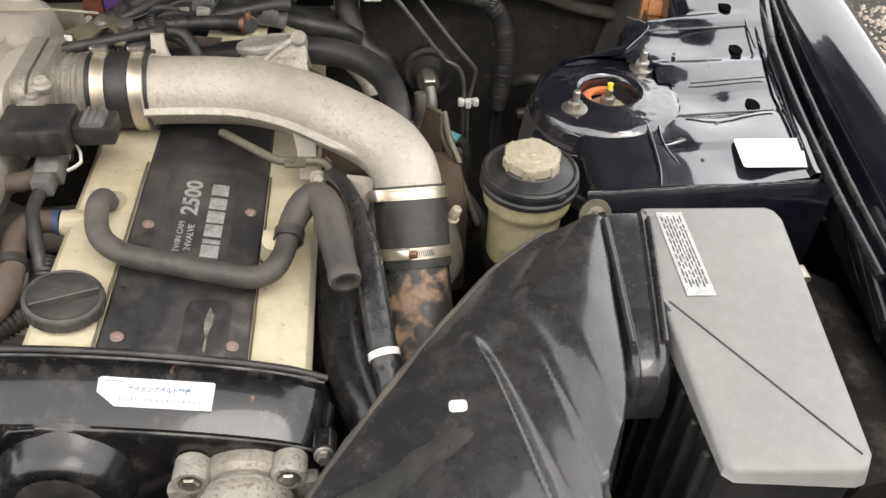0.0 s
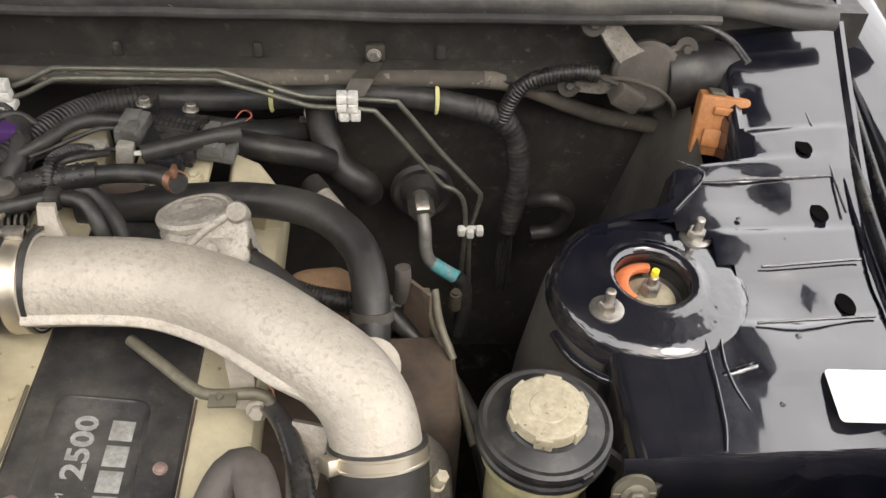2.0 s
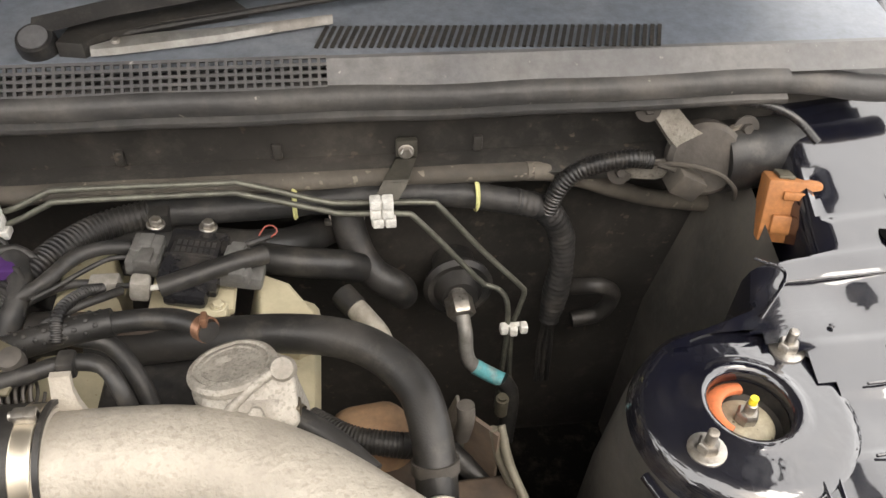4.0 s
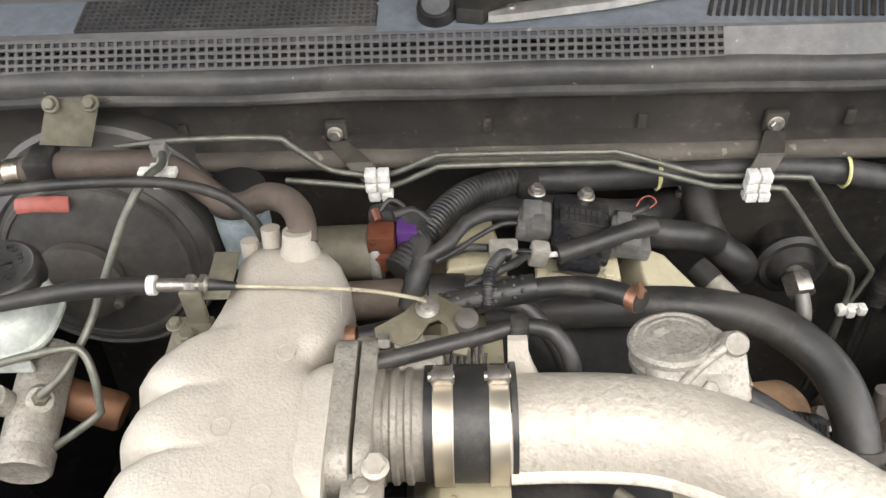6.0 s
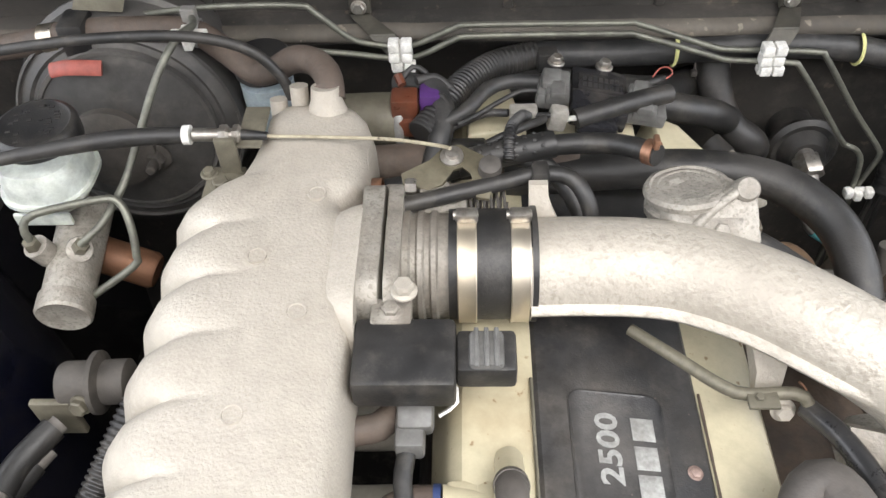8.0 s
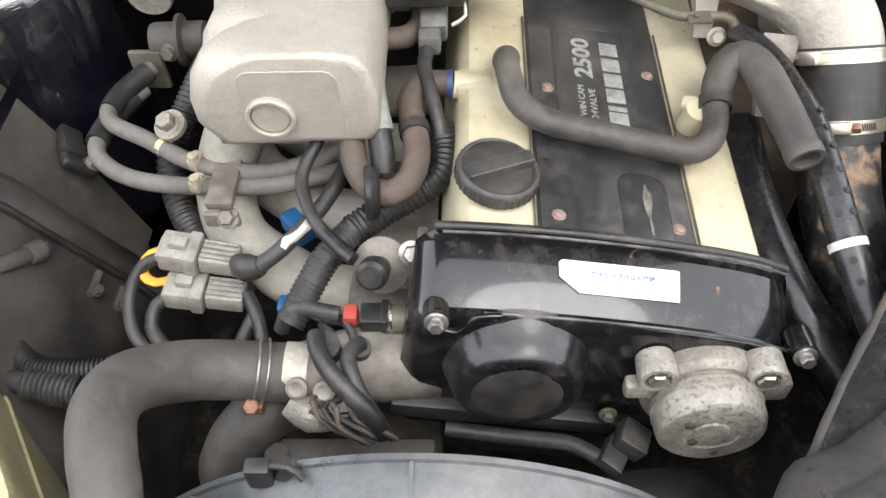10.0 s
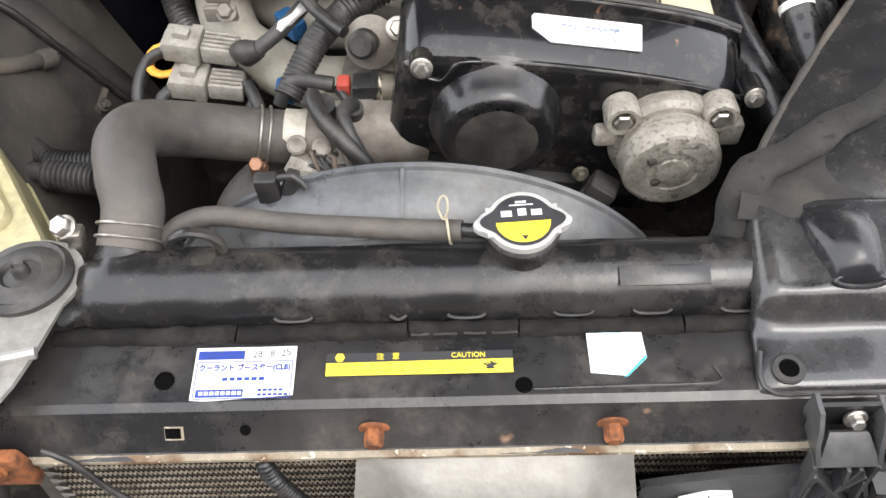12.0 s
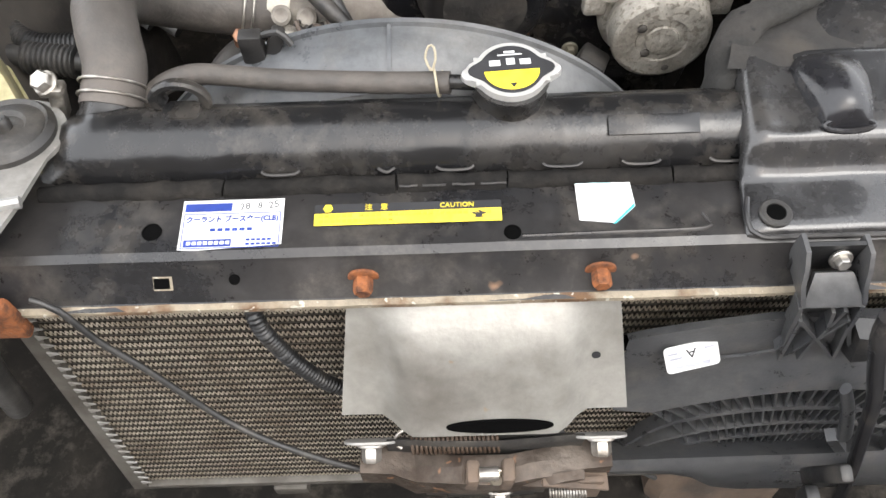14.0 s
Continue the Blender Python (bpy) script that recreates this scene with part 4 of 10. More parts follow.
# holes are black discs on the panel, their inner shade painted
for hx, hy, hr in ((-0.25, 0.01, 0.0064), (0.023, 0.0, 0.0054)):
    part("drilled_hole", lathe([(hr + 0.0012, 0.0), (hr + 0.0012, 0.0006), (hr, 0.0008), (hr, 0.0003), (0.0, 0.0003)], Matrix.Translation((hx, hy, -0.0012)), 28), HOLE, support)
part("drilled_hole", lathe([(0.0, 0.0), (0.0042, 0.0), (0.0042, 0.0008)], basis((0, -0.73, 0.68), (-0.187, -0.0245, -0.0166)), 20), HOLE, support)
part("square_rim", sized(0.0145, 0.011, 0.0008, Matrix.Translation((-0.2412, -0.0255, -0.018)) @ Matrix.Rotation(radians(47), 4, "X")), RUST_LIP, support, "chipped bare metal rim")
# black patch paints the depth of the square hole
part("square_hole", sized(0.012, 0.0085, 0.0014, Matrix.Translation((-0.242, -0.0255, -0.018)) @ Matrix.Rotation(radians(47), 4, "X")), HOLE, support)
part("lip", bumpy(profile_x([(-0.0375, -0.0292), (-0.0425, -0.0304), (-0.0428, -0.0345), (-0.0365, -0.034)], -0.62, 0.62, 160), 0.0007, 45), RUST_LIP, support, "flaking rusty lower lip")
part("pressed_groove", tube([(0.03, -0.004, -0.0012), (0.1, -0.003, -0.0012), (0.165, -0.002, -0.0012), (0.17, 0.004, -0.0014), (0.167, 0.012, -0.0016)], 0.0022, 8, squash=0.6), SUPPORT, support)
for x in (-0.09, 0.088):
    part("bolt", bolt(0.0075, 0.014, 0.0118, basis((0, -0.96, -0.05), (x, -0.0255, -0.018)), 0.0), RUST, support, "badly rusted flange bolt")
part("under_box", profile_x([(0.07, -0.014), (0.0, -0.02), (-0.01, -0.05), (0.07, -0.05)], -0.62, 0.62, 1), SOOT, support)

# foam strip between tank and panel
foam = thing("foam_strip", (0, 0.05, 0), "crumbling black foam strip between radiator and panel", "seal")
for x0, x1, lift in ((-0.345, -0.2, 0.0), (-0.199, -0.066, 0.0012), (-0.064, 0.021, -0.0006), (0.0225, 0.15, 0.001), (0.1515, 0.3, 0.0)):
    part("foam_piece", bumpy(profile_x([(0.041, -0.006), (0.0425, 0.0002 + lift), (0.046, 0.0022 + lift), (0.05, 0.0032 + lift * 0.5), (0.055, 0.0015), (0.06, -0.008)], x0, x1, int((x1 - x0) * 500)), 0.0022, 60, 3.0 + x0), FOAM, foam, angle=60)
for x0, x1 in ((-0.17, -0.14), (-0.0786, -0.0655), (-0.0333, -0.0036), (0.05, 0.081), (0.1119, 0.1417), (0.18, 0.21)):
    part("crimp_lip", tube([(x0, 0.0595, 0.0045), (x0 + 0.004, 0.0575, 0.003), ((x0 + x1) / 2, 0.0568, 0.0028), (x1 - 0.004, 0.0575, 0.003), (x1, 0.0595, 0.0045)], 0.0013, 6), DUSTPLASTIC, foam, "dusty lip of a tank crimp")
for x0, x1 in ((-0.062, -0.048), (-0.044, -0.026), (-0.021, -0.004), (0.001, 0.021)):
    part("torn_edge", bumpy(tube([(x0, 0.0435, 0.0022), ((x0 + x1) / 2, 0.043, 0.0026), (x1, 0.0435, 0.0022)], 0.001, 6), 0.0005, 200), DUSTPLASTIC, foam, "dusty torn backing paper")


# ---- radiator and what stands round it ----
radiator = thing("radiator", (0, 0.09, -0.2), "black plastic-topped radiator behind the core support", "radiator")
TANKP = [(0.058, -0.03), (0.057, -0.012), (0.059, 0.0), (0.064, 0.013), (0.074, 0.023), (0.088, 0.0285), (0.104, 0.028), (0.117, 0.02), (0.123, 0.004), (0.124, -0.03)]


def tank_row(x):
    s = 1.0
    if x < -0.3:
        s = max(0.3, 1 - ((-0.3 - x) / 0.055) ** 2 * 0.6)
    w = 0.0012 * (1 if math.cos((x + 0.29) / 0.074 * 2 * math.pi) > 0.1 else 0)
    return [(x, y - (w if y < 0.07 else 0.0) + 0.0005 * noise.noise((x * 40, y * 60, z * 60)), -0.03 + (z + 0.03) * s + 0.0006 * noise.noise((x * 30, y * 50, 4))) for y, z in TANKP]


part("top_tank", loft([tank_row(-0.352 + i * 0.65 / 220) for i in range(221)]), TANK, radiator, angle=45)
for i in range(8):
    x = -0.29 + i * 0.074
    part("crimp_tab", tube([(x - 0.02, 0.056, -0.004), (x - 0.012, 0.0535, -0.008), (x + 0.012, 0.0535, -0.008), (x + 0.02, 0.056, -0.004)], 0.0016, 8), STEEL if i % 3 == 0 else TANK, radiator)
part("core", box((-0.35, 0.06, -0.45), (0.35, 0.12, -0.03)), DARKFIN, radiator)
NECK_AX = Vector((0.09, 0.78, 0.42)).normalized()
NECK0 = Vector((-0.302, 0.104, -0.004))
part("hose_neck", lathe([(0.037, -0.014), (0.032, 0.004), (0.027, 0.014), (0.0245, 0.022), (0.0245, 0.05)], basis(NECK_AX, NECK0), 32), TANK, radiator)
for k in range(5):
    a = radians(200 + 35 * k)
    part("neck_rib", sized(0.004, 0.003, 0.022, basis(NECK_AX, NECK0) @ Matrix.Rotation(a, 4, "Z") @ Matrix.Translation((0.0295, 0, 0.014)), 0.001), TANK, radiator)
part("tank_shoulder", bumpy(lathe([(0.05, -0.03), (0.046, -0.008), (0.038, 0.006), (0.03, 0.014)], Matrix.Translation((-0.302, 0.096, 0.0)) @ Matrix.Diagonal((1.0, 0.75, 1, 1)), 32), 0.001, 30), TANK, radiator)
part("hose_saddle", joined(loft([[(-0.232 + x * k, 0.104 + y * k, z) for x, y in rounded(0.036, 0.022, 0.008)] for z, k in ((0.012, 1.3), (0.02, 1.0), (0.03, 0.8))]), tube([(-0.232 + 0.0185 * math.cos(radians(a)), 0.112, 0.034 + 0.016 * math.sin(radians(a))) for a in range(-20, 201, 11)], 0.0046, 10, squash=1.7)), TANK, radiator, "moulded arch holding the overflow hose")
part("filler_neck", lathe([(0.031, 0.0), (0.029, 0.008), (0.0275, 0.02), (0.03, 0.028)], Matrix.Translation((0.027, 0.112, 0.018)), 32), TANK, radiator)
part("moulded_plate", sized(0.07, 0.016, 0.002, Matrix.Translation((0.135, 0.077, 0.0262)) @ Matrix.Rotation(radians(22), 4, "X"), 0.0006), TANK, radiator)
part("overflow_nipple", rod((0.0, 0.114, 0.038), (-0.03, 0.119, 0.036), 0.006), TANK, radiator)

CM = Matrix.Translation((0.027, 0.114, 0.045)) @ Matrix.Rotation(radians(3), 4, "Z") @ Matrix.Diagonal((0.94, 0.94, 1, 1))


def cap_outline(k):
    out = []
    for i in range(72):
        a = 2 * math.pi * i / 72
        ear = max(0, math.cos(2 * a)) ** 6
        r = 0.029 + 0.0115 * ear
        out.append((r * k * math.cos(a), r * k * math.sin(a)))
    return out


cap = part("pressure_cap", prism(cap_outline(1.02), 0.0, 0.007, CM, 0.0034, 3), BRIGHTSTEEL, radiator, "bright steel radiator cap with a black and yellow face")
part("face_print", prism(cap_outline(0.88), 0.0067, 0.0076, CM), INK, cap, "black printed cap face")
part("yellow_print", prism([(-0.0225 * math.cos(math.pi * i / 20), -0.002 - 0.0205 * math.sin(math.pi * i / 20)) for i in range(21)], 0.0074, 0.008, CM), YELLOW, cap)
bars([(-0.013, 0.007, 0.009, 0.006), (0.0, 0.008, 0.007, 0.007), (0.012, 0.007, 0.009, 0.006), (0.0, 0.0155, 0.02, 0.0012), (0, 0.0185, 0.009, 0.0022)], CM @ Matrix.Translation((0, 0, 0.0075)), PAPER, cap)
part("warning_mark", prism([(-0.003, -0.016), (0.003, -0.016), (0, -0.0205)], 0.0079, 0.0083, CM), INK, cap)
part("skirt", lathe([(0.0275, -0.011), (0.028, 0.0)], CM, 32), CAST_DARK, cap)

# upper radiator hose
uh = thing("radiator_hose", (-0.3, 0.22, 0.0), "thick dusty black upper radiator hose with wire clamps", "hose")
UPATH = [NECK0 + NECK_AX * 0.026, NECK0 + NECK_AX * 0.06, (-0.304, 0.186, 0.036), (-0.314, 0.224, 0.033), (-0.311, 0.262, 0.01), (-0.284, 0.294, -0.026), (-0.248, 0.308, -0.048), (-0.21, 0.313, -0.06), (-0.185, 0.315, -0.066)]
part("hose", tube(UPATH, 0.0255, 32, 0.006, radii=[0.0255, 0.0255, 0.026, 0.0265, 0.027, 0.0275, 0.028, 0.028, 0.028]), DUSTRUBBER, uh, angle=60)
wire_band(NECK0 + NECK_AX * 0.04, NECK_AX, 0.0258, STEEL, uh, 0.011)
wire_band((-0.222, 0.312, -0.057), (1, 0.1, -0.35), 0.0298, STEEL, uh, 0.009)
part("clamp_screw", joined(sized(0.018, 0.012, 0.013, Matrix.Translation((-0.226, 0.283, -0.072)), 0.003), bolt(0.008, 0.007, 0, basis((0, -0.6, 0.7), (-0.226, 0.28, -0.064)))), COPPER, uh, "coppery clamp screw")
part("clamp_screw", joined(sized(0.013, 0.012, 0.03, Matrix.Translation((-0.342, 0.132, 0.012)) @ Matrix.Rotation(0.25, 4, "Y"), 0.002), sized(0.02, 0.014, 0.008, Matrix.Translation((-0.34, 0.13, 0.03)), 0.002), bolt(0.009, 0.009, 0.0105, basis((-0.2, -0.35, 0.9), (-0.344, 0.132, 0.035)))), STEEL, uh, "zinc clamp screw")
lower = thing("lower_hose", (-0.27, 0.25, -0.2), "dusty black lower hose dropping beside the engine", "hose")
part("hose", tube([(-0.2, 0.325, -0.13), (-0.235, 0.3, -0.125), (-0.262, 0.275, -0.15), (-0.272, 0.26, -0.2), (-0.275, 0.25, -0.4)], 0.03, 28), DUSTRUBBER, lower)
part("hose_ring", tube([(-0.272 + 0.031 * math.cos(a), 0.26 + 0.031 * math.sin(a), -0.2) for a in [2 * math.pi * k / 24 for k in range(25)]], 0.003, 8), RUBBER, lower)

of = thing("overflow_hose", (-0.15, 0.14, 0.04), "thin dusty rubber overflow hose along the radiator", "hose")
part("hose", tube([(-0.02, 0.117, 0.0365), (-0.05, 0.121, 0.033), (-0.09, 0.128, 0.028), (-0.155, 0.138, 0.023), (-0.205, 0.148, 0.02), (-0.235, 0.152, 0.018), (-0.258, 0.148, 0.012), (-0.278, 0.14, 0.0), (-0.32, 0.13, -0.02), (-0.4, 0.13, -0.03)], 0.0088, 20), DUSTRUBBER, of)
part("spring_clip", joined(tube([(-0.034 + 0.0004 * k, 0.119 + 0.0112 * math.cos(a), 0.0352 + 0.0112 * math.sin(a)) for k, a in enumerate([2 * math.pi * k / 20 for k in range(21)])], 0.0011, 8),
     tube([(-0.035, 0.121, 0.046), (-0.039, 0.127, 0.054), (-0.036, 0.133, 0.06), (-0.032, 0.132, 0.06), (-0.031, 0.126, 0.053), (-0.034, 0.121, 0.046)], 0.001, 8)), CAPNYLON, of, "pale wire spring clip")

shroud = thing("fan_shroud", (-0.069, 0.16, -0.2), "grey-black plastic cooling fan shroud arching over the radiator", "fan shroud")
SC = (-0.069, -0.232)


def arc_row(a, spec):
    return [(SC[0] + r * math.cos(a), y, SC[1] + r * math.sin(a)) for r, y in spec]


angs = [radians(24 + i * 132 / 60) for i in range(61)]
part("ring", loft([arc_row(a, [(0.243, 0.126), (0.258, 0.14), (0.266, 0.16), (0.268, 0.181), (0.272, 0.182), (0.272, 0.187), (0.265, 0.187), (0.262, 0.16), (0.254, 0.142), (0.24, 0.13)]) for a in angs]), PLASTIC_GREY, shroud, angle=45)
part("seam_rib", loft([arc_row(radians(90) + d, [(0.2445, 0.1245), (0.2595, 0.1385), (0.2675, 0.159), (0.271, 0.181), (0.26, 0.178), (0.25, 0.14)]) for d in (-0.006, 0.006)]), PLASTIC_GREY, shroud)
part("front_plate", loft([arc_row(a, [(0.246, 0.122), (0.246, 0.128), (0.1, 0.128), (0.1, 0.122)]) for a in angs]), PLASTIC_GREY, shroud)
# dark sheet closes the ring in place of the shade inside it
part("rear_opening", loft([arc_row(a, [(0.262, 0.182), (0.262, 0.186), (0.02, 0.186), (0.02, 0.182)]) for a in angs]), SOOT, shroud)
part("side_plate", box((0.14, 0.122, -0.3), (0.2, 0.15, -0.03), 0.004), PLASTIC, shroud)
part("clip_block", joined(sized(0.02, 0.014, 0.03, Matrix.Translation((-0.185, 0.178, 0.022)), 0.003), sized(0.012, 0.014, 0.024, Matrix.Translation((-0.165, 0.18, 0.026)) @ Matrix.Rotation(0.4, 4, "Y"), 0.003), tube([(-0.18, 0.18, 0.03), (-0.16, 0.175, 0.04), (-0.15, 0.17, 0.03)], 0.003, 8)), PLASTIC, shroud, "small black wiring clips")

mount = thing("radiator_mount", (-0.37, 0.06, 0.02), "aluminium radiator bracket holding a round rubber bush", "bracket")
MM = Matrix.Translation((-0.372, 0.093, 0.016)) @ Matrix.Rotation(radians(-8), 4, "X")
ring = [(0.045 * math.cos(radians(a)), 0.045 * math.sin(radians(a))) for a in range(-35, 216, 10)]
part("plate", prism([*ring, (-0.05, -0.04), (-0.06, -0.14), (-0.01, -0.15), (0.012, -0.13), (0.024, -0.1), (0.031, -0.07)], -0.003, 0.001, MM, 0.001), GREYPLATE, mount)
part("plate_fold", tube([MM @ Vector(p) for p in ((-0.03, -0.075, 0.001), (0.0, -0.08, 0.003), (0.032, -0.072, 0.001))], 0.005, 8), GREYPLATE, mount)
part("bush", lathe([(0.038, 0.0), (0.0385, 0.006), (0.034, 0.011), (0.031, 0.008), (0.027, 0.011), (0.018, 0.0125), (0.015, 0.009), (0.009, 0.01)], MM, 40), RUBBER, mount, "ribbed black rubber bush")
part("pin", lathe([(0.007, 0.0), (0.007, 0.017), (0.005, 0.02), (0.003, 0.018)], MM, 20), PLASTIC, mount)
part("bolt", bolt(0.0085, 0.008, 0.012, MM @ Matrix.Translation((-0.005, -0.118, 0.001))), RUST, mount)

# coolant bottle
bottle = thing("coolant_bottle", (-0.5, 0.22, -0.15), "yellowed translucent coolant bottle at the side of the radiator", "coolant bottle")
BOT = Matrix.Translation((-0.52, 0.224, -0.022)) @ Matrix.Rotation(math.atan2(-0.826, 0.564), 4, "Z")
part("body", moved(bumpy(loft([[(x * k, y * k, z) for x, y in rounded(0.2, 0.13, 0.022)] for z, k in ((-0.4, 0.97), (-0.12, 1.0), (-0.06, 1.0), (-0.05, 0.985), (-0.045, 0.95))]), 0.0015, 14), BOT), NYLON, bottle)
part("seam", moved(loft([[(x, y, z) for x, y in rounded(0.206, 0.136, 0.024)] for z in (-0.13, -0.125)]), BOT), NYLON, bottle)
part("top_step", moved(loft([[(x * k - 0.02, y * k, z) for x, y in rounded(0.13, 0.1, 0.018)] for z, k in ((-0.048, 1.0), (-0.04, 0.98), (-0.036, 0.93))]), BOT), NYLON, bottle)

# ---- front: condenser, latch plate, fan ----
cond = thing("condenser", (0, -0.03, -0.25), "air conditioning condenser with fine bent fins", "condenser")


def cy(z):
    """y of the condenser's front at the height z."""
    return -0.005 + (z + 0.093) * 0.156


# near-black sheet puts the shade between the fins into colour
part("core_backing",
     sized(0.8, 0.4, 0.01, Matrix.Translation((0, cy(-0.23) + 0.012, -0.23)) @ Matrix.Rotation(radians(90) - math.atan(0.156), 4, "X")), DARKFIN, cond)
fr = random.Random(9)
ROWS = 36
tv, tf = [], []
wv, wf = [], []
ev, ef = [], []
up = Vector((0, 0.156, 1)).normalized()
for r in range(ROWS):
    z = -0.035 - r * 0.0109
    o = Vector((0, cy(z), z))
    k = len(tv)
    for x in (-0.388, 0.4):
        for dy, dz in ((0.0, -0.0012), (0.0, 0.0012), (0.012, 0.0012), (0.012, -0.0012)):
            tv.append((x, o.y + dy, o.z + dz))
    tf += [(k, k + 1, k + 5, k + 4), (k + 1, k + 2, k + 6, k + 5), (k + 3, k, k + 4, k + 7)]
    n = 174
    for i in range(n):
        x = -0.386 + i * 0.0045
        d = 0.00225
        a = fr.uniform(-0.0006, 0.0006)
        q = len(wv)
        z0, z1 = z - 0.0012, z - 0.0097
        p0, p1 = Vector((x, cy(z0) - 0.0004, z0)), Vector((x + d + a, cy(z1) + 0.0004, z1))
        wv += [p0, p0 + Vector((0.0006, 0.011, 0)), p1 + Vector((0.0006, 0.011, 0)), p1, p1 + Vector((d - a, 0, 0.0085)), p1 + Vector((d - a + 0.0006, 0.011, 0.0085))]
        wf += [(q, q + 1, q + 2, q + 3), (q + 3, q + 2, q + 5, q + 4)]
        q = len(ev)
        e = Vector((0.0009, 0, 0))
        p2 = p1 + Vector((d - a, 0, 0.0085))
        ev += [p0 - e, p0 + e, p1 + e, p1 - e, p2 + e, p2 - e]
        ef += [(q, q + 3, q + 2, q + 1), (q + 3, q + 5, q + 4, q + 2)]


def raw(v, f):
    me = bpy.data.meshes.new("tmp")
    me.from_pydata([tuple(p) for p in v], [], f)
    b = bmesh.new()
    b.from_mesh(me)
    bpy.data.meshes.remove(me)
    return b


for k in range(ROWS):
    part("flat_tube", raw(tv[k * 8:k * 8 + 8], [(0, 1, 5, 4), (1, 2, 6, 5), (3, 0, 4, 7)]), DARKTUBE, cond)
# same fins twice: sides coloured as shaded, front edges as lit
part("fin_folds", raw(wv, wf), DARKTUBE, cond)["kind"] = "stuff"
part("fin_edges", raw(ev, ef), FIN, cond, "bent fin edges coloured bright, as if catching light")["kind"] = "stuff"
part("side_frame", loft([[(-0.402, cy(z) - 0.006, z), (-0.384, cy(z) - 0.006, z), (-0.384, cy(z) + 0.02, z), (-0.402, cy(z) + 0.02, z)] for z in (-0.03, -0.435)]), CONDFRAME, cond)
for i in range(30):
    z = -0.045 - i * 0.0127
    part("fin_tab", prism([(0, -0.004), (0.011, 0.0), (0, 0.004)], 0, 0.0015, Matrix.Translation((-0.386, cy(z) - 0.0075, z)) @ Matrix.Rotation(radians(90), 4, "X")), GREYPLATE, cond)
part("bottom_frame", box((-0.39, cy(-0.43) - 0.006, -0.44), (0.4, cy(-0.43) + 0.02, -0.428), 0.002), CONDFRAME, cond)
part("bottom_lug", box((-0.24, cy(-0.44) - 0.01, -0.46), (-0.2, cy(-0.44) + 0.01, -0.438), 0.003), CONDFRAME, cond)

plate = thing("latch_plate", (0, -0.065, -0.09), "weathered grey steel hood latch support plate", "latch plate")
prow = []
for i in range(13):
    f = i / 12
    z = -0.03 - 0.113 * f
    y = -0.031 - 0.0565 * f
    w = 0.104 + 0.016 * f
    prow.append((w, y, z))


def plate_bow(u):
    f = min(1.0, max(0.0, (0.088 - abs(u)) / 0.03))
    return -0.021 * f * f * (3 - 2 * f)


rows = []
for w, y, z in prow:
    row = [(-w, y + 0.02, z)] + [(w * (k / 14 - 1), y + plate_bow(w * (k / 14 - 1)) * min(1.0, (-0.03 - z) / 0.03), z) for k in range(29)] + [(w, y + 0.02, z)]
    rows.append(row)
lp = loft(rows, closed=False, cap=False)
bmesh.ops.recalc_face_normals(lp, faces=lp.faces)
bmesh.ops.solidify(lp, geom=lp.faces[:], thickness=0.002)
part("plate", lp, GREYPLATE_STAINED, plate, angle=40)
# black disc painted on for a hole
part("drilled_hole", lathe([(0.0, 0.0), (0.0036, 0.0), (0.0036, 0.0006)], basis((0, -0.93, 0.36), (0.09, -0.0622, -0.09)), 16), INK, plate)
for sx in (-1, 1):
    part("foot", prism(rounded(0.044, 0.022, 0.01), -0.0035, -0.0012, basis((0, -0.85, -0.45), (sx * 0.0955, -0.1115, -0.149)), 0.0008), GREYPLATE, plate, "folded bolt tab")
# lip below the plate, near black with browner patches
part("lower_lip", bumpy(loft([[(x, y0, -0.1405), (x, y0 - 0.003, -0.146), (x, y0 - 0.001, -0.172), (x, y0 + 0.012, -0.172)] for x, y0 in [(-0.082 + 0.164 * q / 16, -0.1105 - 0.0035 * max(0.0, 1 - ((q - 8) / 7.0) ** 2)) for q in range(17)]]), 0.0008, 40), LIPDARK, plate, "dark curved lower edge of the plate")
# slot is not cut: a black oval paints its shade
part("slot", moved(prism([(0.044 * math.cos(a), 0.0078 * math.sin(a)) for a in [2 * math.pi * q / 24 for q in range(24)]], 0, 0.002), basis((0, -0.93, 0.36), (0.012, -0.1035, -0.133))), HOLE, plate, "flat black oval painted for the depth of the slot")
part("lower_stay", profile_x([(-0.09, -0.175), (-0.1, -0.178), (-0.09, -0.4), (-0.08, -0.4)], -0.06, 0.07, 1), SOOT, plate)

latch = thing("hood_latch", (0, -0.12, -0.18), "rusty hood latch with coil springs", "hood latch")
part("bar", bumpy(loft([[(x, y - 0.012, z + 0.004), (x, y, z + h), (x, y + 0.012, z + 0.006), (x, y + 0.012, z - 0.02), (x, y - 0.012, z - 0.026)] for x, y, z, h in ((-0.106, -0.118, -0.168, 0.008), (-0.08, -0.12, -0.172, 0.004), (-0.06, -0.124, -0.182, 0.004), (-0.04, -0.127, -0.176, 0.008), (-0.02, -0.13, -0.168, 0.01), (0.0, -0.13, -0.172, 0.004), (0.02, -0.13, -0.17, 0.008), (0.04, -0.128, -0.166, 0.012), (0.06, -0.124, -0.172, 0.008), (0.08, -0.12, -0.172, 0.004), (0.106, -0.118, -0.168, 0.006))]), 0.0025, 40), RUSTBAR, latch, "rust-browned latch bar", angle=30)
for x, h in ((-0.012, 0.024), (0.017, 0.028)):
    part("latch_jaw", bumpy(sized(0.011, 0.02, h, Matrix.Translation((x, -0.134, -0.168)) @ Matrix.Rotation(0.12, 4, "Y"), 0.003), 0.001, 80), RUSTDARK, latch, "rusty latch jaw")
